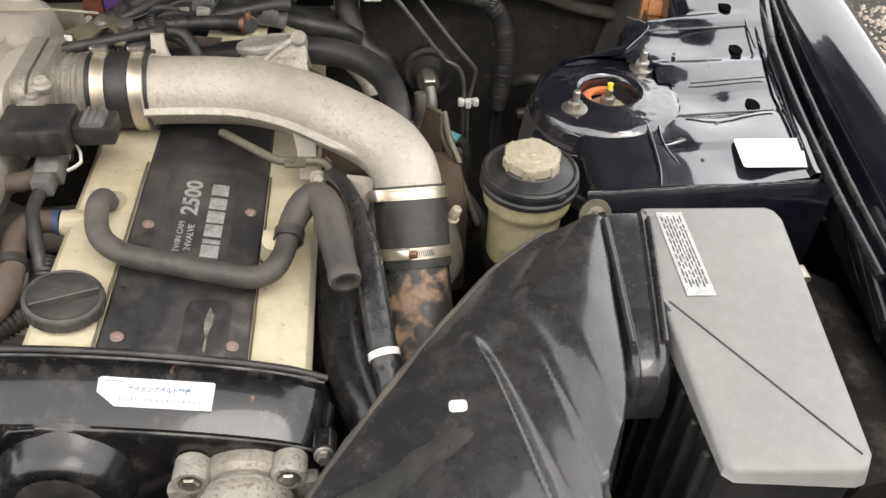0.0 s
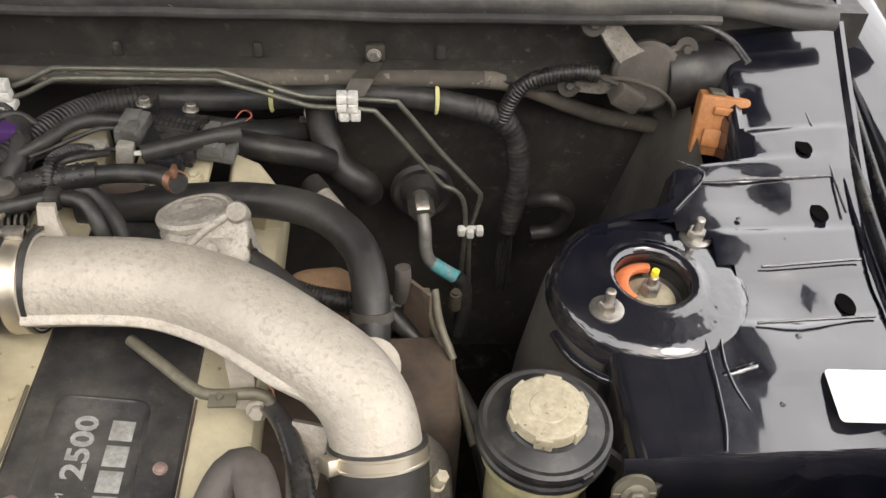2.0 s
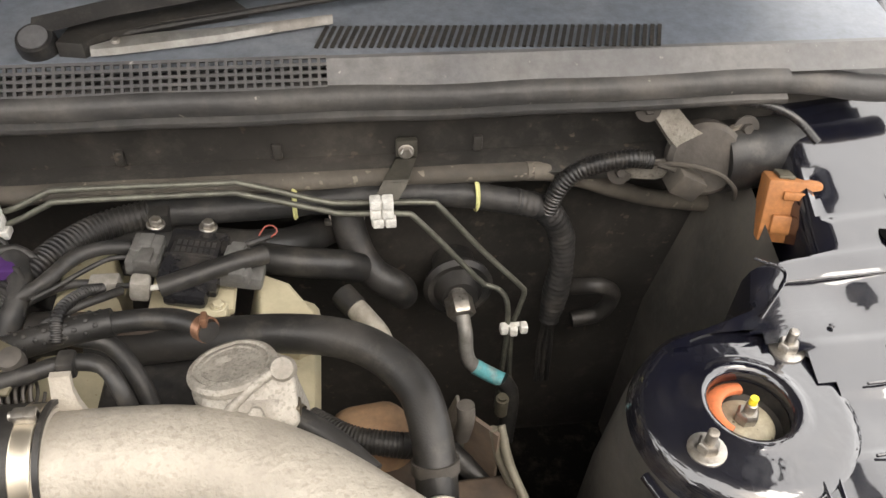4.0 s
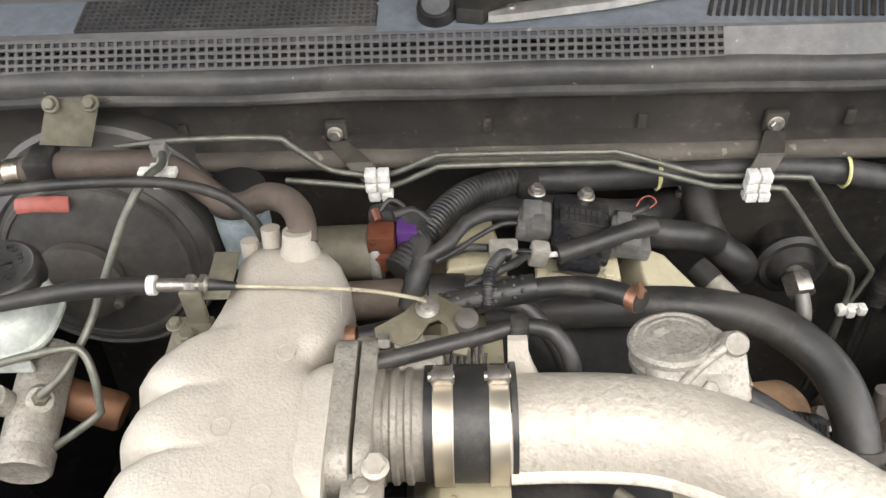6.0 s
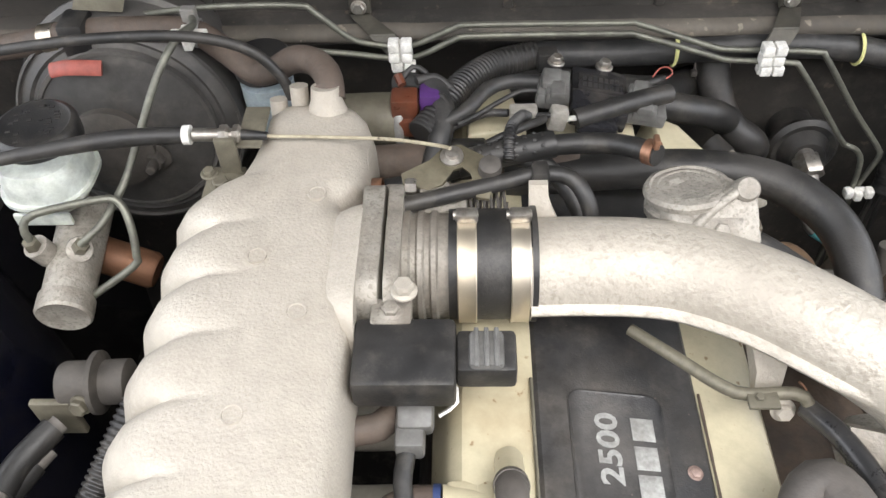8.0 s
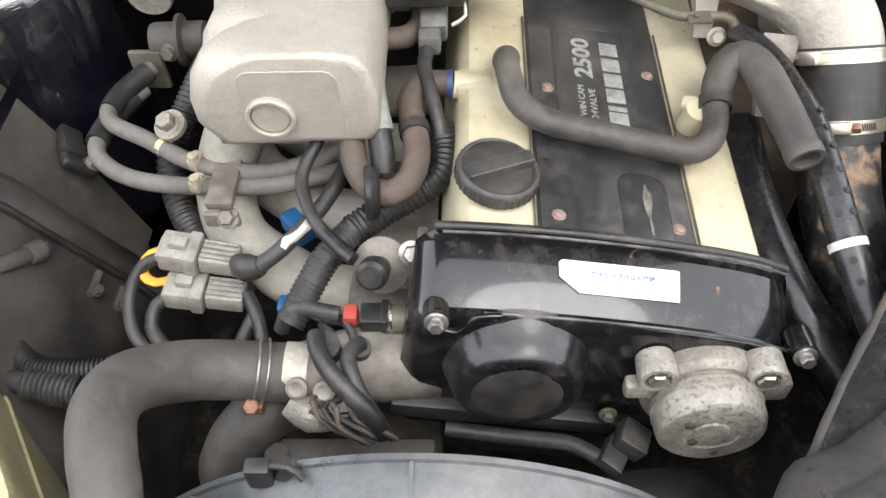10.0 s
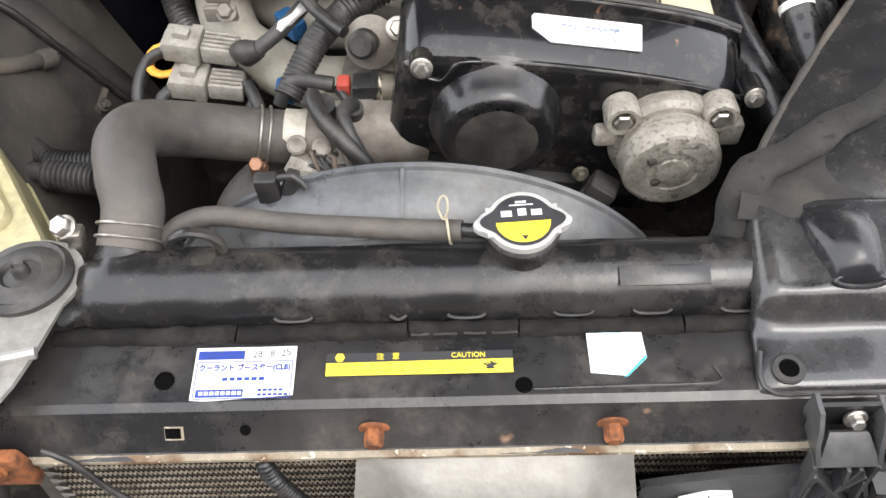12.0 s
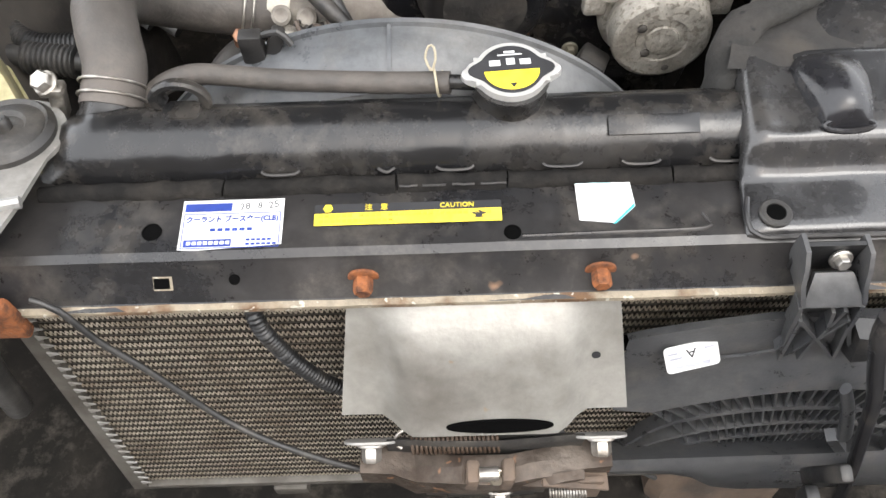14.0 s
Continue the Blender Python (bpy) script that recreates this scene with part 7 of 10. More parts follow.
for k in range(4):
    y = 0.5 + k * 0.11
    part("runner", tube([(-0.27, y + 0.1, 0.02), (-0.3, y + 0.062, -0.05), (-0.29, y + 0.016, -0.095), (-0.25, y - 0.018, -0.108), (-0.192, y - 0.055, -0.11), (-0.145, y - 0.068, -0.105), (-0.08, y - 0.07, -0.1)], 0.033, 24), CASTDULL, plen)


# ---- air cleaner side ----
airbox = thing("air_cleaner_box", (0.7, 0.38, -0.05), "large sun-faded grey plastic air cleaner box", "air box")
LID = [(0.634, 0.556), (0.782, 0.552), (0.792, 0.545), (0.796, 0.53), (0.75, 0.212), (0.742, 0.2), (0.732, 0.197), (0.628, 0.208), (0.62, 0.216), (0.614, 0.39), (0.62, 0.41), (0.63, 0.548)]


def lid_z(x, y):
    """The lid's top: flat behind the crease, falling a little in front of it."""
    d = (y - 0.4) + (x - 0.62) * 1.45
    return 0.084 + min(0.0, d) * 0.075


lb = prism(LID, 0.06, 0.084, None, 0.007, 3)
for v in lb.verts:
    if v.co.z > 0.068:
        v.co.z += lid_z(v.co.x, v.co.y) - 0.084
    elif v.co.z < 0.064:
        c = Vector((0.7, 0.38))
        d = v.co.xy - c
        v.co.xy = c + d * 1.02
part("lid", lb, GREYPLASTIC, airbox, angle=40)
crease = [(0.622 + (0.74 - 0.622) * f, 0.402 + (0.212 - 0.402) * f) for f in [k / 12 for k in range(13)]]
# thin dark rod paints the shade line in the lid's crease
part("lid_crease", tube([(x, y, lid_z(x, y) - 0.0005) for x, y in crease], 0.0011, 8), DUSTPLASTIC, airbox)
part("body", prism([((x - 0.7) * 0.96 + 0.7, (y - 0.38) * 0.97 + 0.38) for x, y in LID], -0.3, 0.06), PLASTIC, airbox, "black lower half of the box")
for k in range(5):
    y = 0.235 + k * 0.035
    part("side_rib", box((0.612, y, -0.25), (0.624, y + 0.008, 0.055), 0.002), PLASTIC, airbox)
part("lid_clip", joined(sized(0.016, 0.022, 0.03, Matrix.Translation((0.793, 0.46, 0.05)) @ Matrix.Rotation(0.2, 4, "Z"), 0.003), rod((0.8, 0.45, 0.06), (0.8, 0.47, 0.06), 0.004, 10)), STEEL, airbox, "small steel lid clip")
BLM = Matrix.Translation((0.66, 0.475, 0.0846)) @ Matrix.Rotation(radians(-1.5), 4, "Z")
blabel = thing("box_label", (0.648, 0.487, 0.085), "worn silver instruction label on the air box lid", "label")
part("sheet", sized(0.031, 0.135, 0.0008, BLM), SILVERFOIL, blabel)
brr = random.Random(3)
bars([(-0.011 + c * 0.0036, 0.055 - 0.0125 * r - 0.004 * (c % 2), 0.0018, 0.010 + brr.uniform(-0.003, 0.002)) for c in range(7) for r in range(9)], BLM @ Matrix.Translation((0, 0, 0.0004)), INK_SOFT, blabel)

duct = thing("intake_duct", (0.42, 0.3, 0.03), "large moulded black plastic intake duct with ribs", "intake duct")
LE = [(0.205, 0.145, 0.0), (0.245, 0.215, 0.024), (0.3, 0.296, 0.036), (0.36, 0.375, 0.048), (0.42, 0.446, 0.057), (0.47, 0.5, 0.062), (0.515, 0.532, 0.066), (0.555, 0.541, 0.069)]
RE = [(0.47, 0.075, 0.03), (0.5, 0.14, 0.04), (0.515, 0.21, 0.05), (0.548, 0.285, 0.058), (0.558, 0.35, 0.066), (0.568, 0.43, 0.07), (0.58, 0.495, 0.073), (0.586, 0.534, 0.074)]
le, re_ = spline(LE, 0.02), spline(RE, 0.02)
m_ = 90
RIDGES = [[(0.412, 0.372), (0.43, 0.32), (0.455, 0.22), (0.478, 0.13)], [(0.458, 0.42), (0.478, 0.36), (0.505, 0.27), (0.522, 0.2)], [(0.458, 0.42), (0.487, 0.468), (0.515, 0.51)]]


STEP = [(0.15, 0.532), (0.2, 0.522), (0.27, 0.505), (0.36, 0.478), (0.42, 0.458), (0.468, 0.487), (0.51, 0.515), (0.56, 0.545)]


def step_x(y):
    """x of the pressed step across the duct at y."""
    for (y0, x0), (y1, x1) in zip(STEP, STEP[1:]):
        if y0 <= y <= y1:
            return x0 + (x1 - x0) * (y - y0) / (y1 - y0)
    return STEP[0][1] if y < STEP[0][0] else STEP[-1][1]


def near(p, line):
    """Distance in plan from p to a polyline."""
    best = 9.0
    for (x0, y0), (x1, y1) in zip(line, line[1:]):
        v, w = Vector((x1 - x0, y1 - y0)), Vector((p.x - x0, p.y - y0))
        best = min(best, (w - v * max(0.0, min(1.0, w.dot(v) / v.dot(v)))).length)
    return best


rows = []
for i in range(m_ + 1):
    f = i / m_
    ia, ib = f * (len(le) - 1), f * (len(re_) - 1)
    a = le[int(ia)].lerp(le[min(int(ia) + 1, len(le) - 1)], ia % 1)
    b = re_[int(ib)].lerp(re_[min(int(ib) + 1, len(re_) - 1)], ib % 1)
    row = [a + Vector((0.02, -0.012, -0.16)), a + Vector((0.002, -0.002, -0.03)), a + Vector((-0.001, 0.001, -0.006))]
    for k in range(57):
        g_ = k / 56
        p = a.lerp(b, g_)
        low = 1 - 0.62 * min(1.0, max(0.0, (p.y - 0.34) / 0.19))
        z = 0.024 * low * (1 - abs(2 * g_ - 1) ** 2.6)
        d0, d1, d2 = (near(p, r) for r in RIDGES)
        z += 0.007 * math.exp(-(d0 / 0.0065) ** 2) - 0.004 * math.exp(-(min(d1, d2) / 0.006) ** 2)
        xv = step_x(p.y)
        w = min(1.0, max(0.0, (p.x - xv) / 0.034))
        z += 0.02 * low * w * w * (3 - 2 * w)
        z -= 0.009 * math.exp(-(near(p, [(0.44, 0.36), (0.492, 0.17)]) / 0.017) ** 2)
        z -= 0.004 * math.exp(-(near(p, [(0.36, 0.33), (0.43, 0.14)]) / 0.03) ** 2)
        z += 0.0012 * noise.noise((p.x * 22, p.y * 22, 1))
        row.append(p + Vector((0, 0, z)))
    row += [b + Vector((0.004, -0.002, -0.01)), b + Vector((0.006, -0.004, -0.05)), b + Vector((0, -0.01, -0.16))]
    rows.append(row)
part("resonator", loft(rows), DUCTPLASTIC, duct, angle=60)
part("edge_bead", bumpy(tube([p + Vector((0.001, 0.001, -0.002)) for p in le[::3]], 0.004, 10), 0.001, 40), DIRTYPLASTIC, duct, "dusty moulded edge")
spot = min((p for r in rows for p in r), key=lambda p: (p.xy - Vector((0.3955, 0.295))).length)
neck = []
for y, h in ((0.312, 0.03), (0.316, 0.055), (0.326, 0.069), (0.342, 0.077), (0.375, 0.08), (0.46, 0.085), (0.53, 0.088), (0.548, 0.084), (0.554, 0.06)):
    f = (y - 0.35) / 0.19
    x0, x1 = 0.563 + 0.012 * f, 0.61 + 0.031 * f
    neck.append([(x0 + 0.002, y, h * 0.3), (x0, y, h - 0.012), (x0 + 0.006, y, h - 0.002), (x0 + 0.012, y, h), (x0 + 0.015, y, h - 0.004), (x1 - 0.016, y, h - 0.004), (x1 - 0.012, y, h), (x1 - 0.006, y, h - 0.002), (x1, y, h - 0.012), (x1 - 0.002, y, h * 0.3)])
part("neck", loft(neck), DUCTPLASTIC, duct, angle=35)
for x, slope in ((0.571, 0.012), (0.605, 0.031)):
    part("neck_rib", tube([(x, 0.352, 0.0785), (x + slope * 0.58, 0.46, 0.085), (x + slope * 0.95, 0.53, 0.0875)], 0.0034, 8), DUSTPLASTIC, duct)
part("paint_spot", moved(prism(rounded(0.017, 0.012, 0.004), 0, 0.0008), Matrix.Translation(spot + Vector((0, 0, 0.0012))) @ Matrix.Rotation(0.16, 4, "X") @ Matrix.Rotation(-0.06, 4, "Y")), WHITE, duct, "small white paint spot")
# front snorkel over the core support
outline = [(-0.012, -0.004), (-0.01, 0.003), (-0.004, 0.0062), (0.01, 0.0075), (0.03, 0.0088), (0.038, 0.0115), (0.046, 0.021), (0.052, 0.03), (0.058, 0.0345), (0.066, 0.0365), (0.085, 0.0385), (0.115, 0.0415), (0.13, 0.042), (0.138, 0.038), (0.142, 0.03)]
sn = []
for i in range(61):
    g = i / 60
    x = 0.195 + 0.365 * g ** 1.6
    e = max(0.0, 1 - (x - 0.195) / 0.022)
    drop = 0.02 * (1 - math.sqrt(max(0.0, 1 - e * e)))
    edge = 0.006 * math.exp(-((x - 0.235) / 0.02) ** 2)
    sn.append([(x + 0.012 * max(0, y) / 0.14 * e, y, z - drop * (0.35 + 0.65 * (y > 0.04)) - edge * (1 if y > 0.06 else 0.2) * 0.4 + 0.0006 * noise.noise((x * 30, y * 30, 2))) for y, z in [(p.x, p.y) for p in spline([(a, b, 0) for a, b in outline], 0.005)]])
part("snorkel", loft(sn, closed=False, cap=False), DUCTPLASTIC, duct, "smooth black snorkel plate", angle=70)
part("snorkel_lip", tube([(0.2, 0.02, 0.006), (0.197, 0.0, 0.003), (0.205, -0.011, 0.001), (0.24, -0.0125, 0.001), (0.4, -0.0125, 0.001), (0.56, -0.0125, 0.001)], 0.0022, 8), DUSTPLASTIC, duct)
hump = []
for y, half, h in ((0.13, 0.012, 0.002), (0.126, 0.02, 0.009), (0.116, 0.026, 0.017), (0.1, 0.0255, 0.022), (0.084, 0.0225, 0.023), (0.072, 0.0195, 0.021), (0.065, 0.018, 0.016), (0.061, 0.017, 0.009), (0.059, 0.016, 0.001)):
    cx = 0.275 - (y - 0.06) * 0.09
    hump.append([(cx + half * math.cos(radians(a)) * (1.0 if abs(math.cos(radians(a))) < 0.8 else 1.05), y, 0.034 + 0.038 * (y - 0.06) + h * math.sin(radians(a)) ** 0.7) for a in [180 * q / 14 for q in range(15)]])
part("hump", loft(hump, closed=False, cap=False), GLOSSPIPE, duct, "glossier moulded scoop hump", angle=60)
part("hump_lip", tube([(0.275 + 0.0185 * math.cos(a), 0.0605 + 0.0035 * math.sin(a), 0.0375 + 0.003 * math.sin(a)) for a in [2 * math.pi * k / 24 for k in range(25)]], 0.0022, 8), GLOSSPIPE, duct)
part("grommet", lathe([(0.0122, 0.0), (0.0122, 0.002), (0.011, 0.0034), (0.0075, 0.0034), (0.0066, 0.0005)], Matrix.Translation((0.217, 0.004, 0.0065)), 28), RUBBER, duct)
# black disc paints the shade inside the grommet
part("grommet_hole", lathe([(0, 0), (0.0068, 0.0), (0.0068, 0.0008)], Matrix.Translation((0.217, 0.004, 0.0088)), 20), HOLE, duct)
recess = []
for y, z, x0 in ((0.116, 0.0375, 0.197), (0.126, 0.0405, 0.2), (0.138, 0.0405, 0.203), (0.152, 0.037, 0.209), (0.17, 0.0365, 0.222), (0.19, 0.0405, 0.244), (0.21, 0.0435, 0.274), (0.24, 0.046, 0.322)):
    recess.append([(x0 + (0.52 - x0) * q / 14, y + 0.004 * math.sin((x0 + (0.52 - x0) * q / 14) * 70), z + 0.0015 * math.sin(q)) for q in range(15)])
part("recess", bumpy(loft(recess, closed=False, cap=False), 0.0025, 22), RECESSGRIME, duct, "dirt-covered recess of the duct")
part("fold", bumpy(tube([(0.196, 0.112, 0.0), (0.2, 0.13, 0.016), (0.207, 0.15, 0.029), (0.224, 0.17, 0.037), (0.258, 0.184, 0.043), (0.294, 0.208, 0.047), (0.328, 0.226, 0.05), (0.37, 0.256, 0.051), (0.41, 0.285, 0.05)], 0.018, 18, squash=0.6), 0.0045, 40), DUSTFOAM, duct, "crumpled foam edge")

# power steering reservoir
psf = thing("fluid_reservoir", (0.518, 0.645, 0.03), "round power steering reservoir, cream cap on a black lid", "fluid reservoir")
PM = Matrix.Translation((0.518, 0.645, 0))
part("body", lathe([(0.046, -0.06), (0.0475, 0.012), (0.0485, 0.02), (0.0555, 0.028), (0.0565, 0.034), (0.0575, 0.058), (0.056, 0.062)], PM, 48), NYLON, psf, "cloudy cream reservoir body")
part("lid", lathe([(0.059, 0.052), (0.0625, 0.054), (0.0625, 0.06), (0.0605, 0.0625), (0.0605, 0.068), (0.0615, 0.07), (0.0605, 0.0745), (0.057, 0.0765), (0.053, 0.0755), (0.05, 0.077), (0.038, 0.0815), (0.036, 0.084)], PM, 56), PLASTIC, psf, "black lid", angle=30)
part("lid_tab", sized(0.008, 0.012, 0.01, PM @ Matrix.Rotation(radians(-62), 4, "Z") @ Matrix.Translation((0.06, 0, 0.068)), 0.002), PLASTIC, psf)
part("cap", lathe([(0.034, 0.08), (0.0345, 0.094), (0.0335, 0.0965), (0.03, 0.0975), (0.0175, 0.0965), (0.0165, 0.0975), (0.004, 0.0975), (0.003, 0.0985)], PM, 48), CAPNYLON, psf, "dirty cream screw cap")
for k in range(6):
    a = 2 * math.pi * (k + 0.25) / 6
    part("cap_lug", moved(sized(0.004, 0.016, 0.016, None, 0.0015), PM @ Matrix.Rotation(a, 4, "Z") @ Matrix.Translation((0.0345, 0, 0.0885))), CAPNYLON, psf)
part("bracket", joined(box((0.572, 0.585, -0.05), (0.612, 0.589, 0.048), 0.0015), lathe([(0.02, 0), (0.02, 0.004)], basis((0, -1, 0.3), (0.592, 0.59, 0.045)), 24), bolt(0.009, 0.008, 0.013, basis((0, -1, 0.5), (0.592, 0.583, 0.046)))), BRACKET, psf, "olive zinc mounting bracket with its bolt")
part("strap", loft([[(0.56, 0.66, 0.035), (0.566, 0.66, 0.035), (0.566, 0.66, 0.015), (0.56, 0.66, 0.015)], [(0.62, 0.6, 0.03), (0.626, 0.604, 0.03), (0.626, 0.604, 0.01), (0.62, 0.6, 0.01)]]), PLASTIC, psf)

solo("paper_tag", moved(prism(rounded(0.086, 0.058, 0.005), 0, 0.0008), Matrix.Translation((0.835, 0.661, 0.0805)) @ Matrix.Rotation(radians(-5), 4, "Z") @ Matrix.Rotation(radians(3.5), 4, "X") @ Matrix.Rotation(radians(-3), 4, "Y")), PAPER, "blank white paper tag stuck on the navy paint", "paper tag")

# hood strut at the wing edge
gas = thing("gas_strut", (0.9, 0.55, 0.05), "black hood support strut in the wing gutter", "hood strut")
part("tube", tube([(0.975, 0.72, 0.02), (0.945, 0.6, 0.01), (0.905, 0.42, -0.005)], 0.014, 16), GLOSSBLACK, gas)
part("pivot", joined(sized(0.05, 0.035, 0.04, Matrix.Translation((0.965, 0.72, 0.045)) @ Matrix.Rotation(0.3, 4, "Z"), 0.01), rod((0.94, 0.72, 0.05), (0.995, 0.72, 0.055), 0.012, 16)), PLASTIC, gas)
# housing coloured near black for the shade beside the air box
solo("headlamp_housing", loft([[(x, y, z) for x, z in ((0.79, -0.12), (0.805, -0.04), (0.86, -0.02), (0.92, -0.05), (0.92, -0.25), (0.79, -0.25))] for y in (0.25, 0.4, 0.55)]), GAPSHADE, "dark back of the headlamp housing", "lamp housing")

# exhaust side, beside the engine
perf = thing("perforated_sleeve", (0.31, 0.5, 0.0), "black perforated sleeve pipe with a white tie", "pipe sleeve")
SLV = [(0.268, 0.69, 0.04), (0.285, 0.655, 0.05), (0.3, 0.61, 0.05), (0.311, 0.555, 0.044), (0.317, 0.5, 0.032), (0.324, 0.44, 0.012), (0.335, 0.385, -0.012), (0.352, 0.33, -0.04)]
part("sleeve", tube(SLV, 0.013, 20, radii=[0.0095, 0.01, 0.0115, 0.0155, 0.0165, 0.0165, 0.0165, 0.0165]), DUSTPLASTIC, perf)
pl = spline(SLV, 0.004)
for k in range(9):
    i = int(len(pl) * (0.4 + 0.055 * k))
    t_ = (pl[i + 1] - pl[i]).normalized()
    for s in (-0.55, 0.45):
        up_ = Vector((s, -0.35, 1)).normalized()
        n_ = (up_ - t_ * up_.dot(t_)).normalized()
        part("punched_hole", lathe([(0, 0), (0.0036, 0), (0.0036, 0.0008)], basis(n_, pl[i] + n_ * 0.0163), 12), INK, perf)
i = int(len(pl) * 0.74)
part("tie", lathe([(0.0166, -0.004), (0.0178, -0.004), (0.0178, 0.004), (0.0166, 0.004), (0.0166, -0.004)], basis(pl[i + 1] - pl[i], pl[i]), 24), WHITE, perf, "white tie band")
part("wire_end", joined(tube([(0.268, 0.69, 0.038), (0.262, 0.697, 0.046), (0.256, 0.698, 0.052)], 0.0012, 6), tube([(0.27, 0.692, 0.04), (0.268, 0.702, 0.05), (0.262, 0.706, 0.055)], 0.0012, 6)), COPPER, perf)
solo("heater_return_pipe", tube([(0.275, 0.62, -0.04), (0.277, 0.54, -0.055), (0.287, 0.46, -0.07), (0.312, 0.39, -0.09), (0.35, 0.33, -0.12)], 0.027, 24), GLOSSPIPE, "glossy black coolant pipe along the engine side", "pipe")
stay = thing("pipe_stay", (0.2, 0.7, 0.05), "steel tube with a bracket crossing the cam cover", "steel pipe")
part("tube", tube([(0.125, 0.76, 0.058), (0.16, 0.73, 0.058), (0.195, 0.7, 0.058), (0.215, 0.692, 0.058), (0.255, 0.694, 0.056), (0.267, 0.69, 0.048), (0.268, 0.682, 0.038)], 0.0058, 14), BRACKET, stay)
part("tab", joined(sized(0.026, 0.02, 0.004, Matrix.Translation((0.225, 0.686, 0.061)), 0.001), bolt(0.004, 0.003, 0, Matrix.Translation((0.222, 0.686, 0.063)))), BRACKET, stay)
manif = thing("exhaust_manifold", (0.33, 0.75, -0.08), "rust-scaled exhaust manifold and turbocharger below the pipe", "exhaust manifold")
part("shield", bumpy(loft([[(0.3 + x * k, 0.76 + y * k, z) for x, y in rounded(0.16, 0.34, 0.04)] for z, k in ((-0.25, 1.0), (-0.07, 1.0), (-0.045, 0.9), (-0.04, 0.7))]), 0.006, 14), RUSTDARK, manif)
part("turbo_housing", bumpy(lathe([(0.03, -0.05), (0.06, -0.045), (0.075, -0.02), (0.075, 0.02), (0.06, 0.045), (0.03, 0.05)], basis((0, 1, 0), (0.37, 0.68, -0.09)), 36), 0.003, 25), CAST_DARK, manif)
part("elbow_flange", joined(rod((0.352, 0.79, -0.02), (0.362, 0.75, 0.02), 0.022, 20), lathe([(0.03, 0), (0.03, 0.01)], basis((0.1, -0.6, 0.8), (0.36, 0.76, 0.01)), 24)), CAST, manif)
part("tan_cover", bumpy(loft([[(0.302 + x * k, 0.885 + y * k, z) for x, y in rounded(0.085, 0.06, 0.026)] for z, k in ((-0.1, 1.0), (-0.015, 1.0), (0.003, 0.9), (0.01, 0.7), (0.013, 0.4))]), 0.003, 30), RUSTTAN, manif, "tan heat-stained cover", angle=50)
part("upright_plate", bumpy(loft([[(0.396, 0.87, z), (0.424, 0.84, z), (0.427, 0.843, z), (0.399, 0.873, z)] for z in (-0.12, -0.06, 0.0, 0.03)]), 0.0012, 40), RUSTDARK, manif, "rusty upright bracket plate")
part("heat_shield", bumpy(loft([[(0.405 + x * k, 0.775 + y * k, z) for x, y in rounded(0.1, 0.13, 0.02)] for z, k in ((-0.2, 1.05), (-0.055, 1.0), (-0.037, 0.96), (-0.031, 0.86))]), 0.003, 26), RUSTDARK, manif, "brown grainy turbocharger heat shield", angle=45)
part("water_line", tube([(0.392, 0.865, 0.0), (0.395, 0.862, 0.03), (0.394, 0.866, 0.05)], 0.009, 14), DIRTYCAST, manif)
part("water_line", tube([(0.43, 0.86, 0.02), (0.436, 0.83, -0.004), (0.45, 0.8, -0.03)], 0.005, 12), BRACKET, manif)
part("oil_line", tube([(0.42, 0.85, 0.03), (0.428, 0.84, -0.01), (0.45, 0.8, -0.05), (0.47, 0.72, -0.08)], 0.0045, 10), BRACKET, manif)

# ---- bulkhead lines ----
LINE1 = [(-0.43, 1.13, 0.15), (-0.317, 1.125, 0.166), (-0.21, 1.125, 0.167), (-0.19, 1.125, 0.157), (-0.155, 1.125, 0.124), (-0.13, 1.125, 0.115), (-0.095, 1.125, 0.111), (-0.07, 1.125, 0.117), (-0.035, 1.125, 0.134), (-0.01, 1.125, 0.138), (0.15, 1.125, 0.137), (0.175, 1.125, 0.135), (0.255, 1.125, 0.106), (0.28, 1.125, 0.1), (0.328, 1.125, 0.0975), (0.385, 1.125, 0.094), (0.398, 1.125, 0.085), (0.454, 1.125, 0.01), (0.505, 1.125, -0.052), (0.513, 1.125, -0.068), (0.508, 1.125, -0.1), (0.502, 1.125, -0.15), (0.51, 1.12, -0.3)]
LINE2 = [(-0.2, 1.118, 0.112), (-0.15, 1.118, 0.106), (-0.096, 1.118, 0.099), (-0.07, 1.118, 0.105), (-0.035, 1.118, 0.123), (-0.01, 1.118, 0.128), (0.15, 1.118, 0.128), (0.175, 1.118, 0.125), (0.26, 1.118, 0.097), (0.285, 1.118, 0.09), (0.352, 1.118, 0.085), (0.372, 1.118, 0.072), (0.448, 1.118, -0.03), (0.46, 1.118, -0.042), (0.478, 1.118, -0.053), (0.49, 1.118, -0.08), (0.494, 1.118, -0.15), (0.49, 1.115, -0.3)]
solo("brake_pipe", tube(LINE1, 0.0036, 10, 0.006), LINE, "thin olive brake pipe bent along the bulkhead", "brake pipe", group="brake pipes on the bulkhead")
solo("brake_pipe", tube(LINE2, 0.0036, 10, 0.006), LINE, "thin olive brake pipe bent along the bulkhead", "brake pipe", group="brake pipes on the bulkhead")
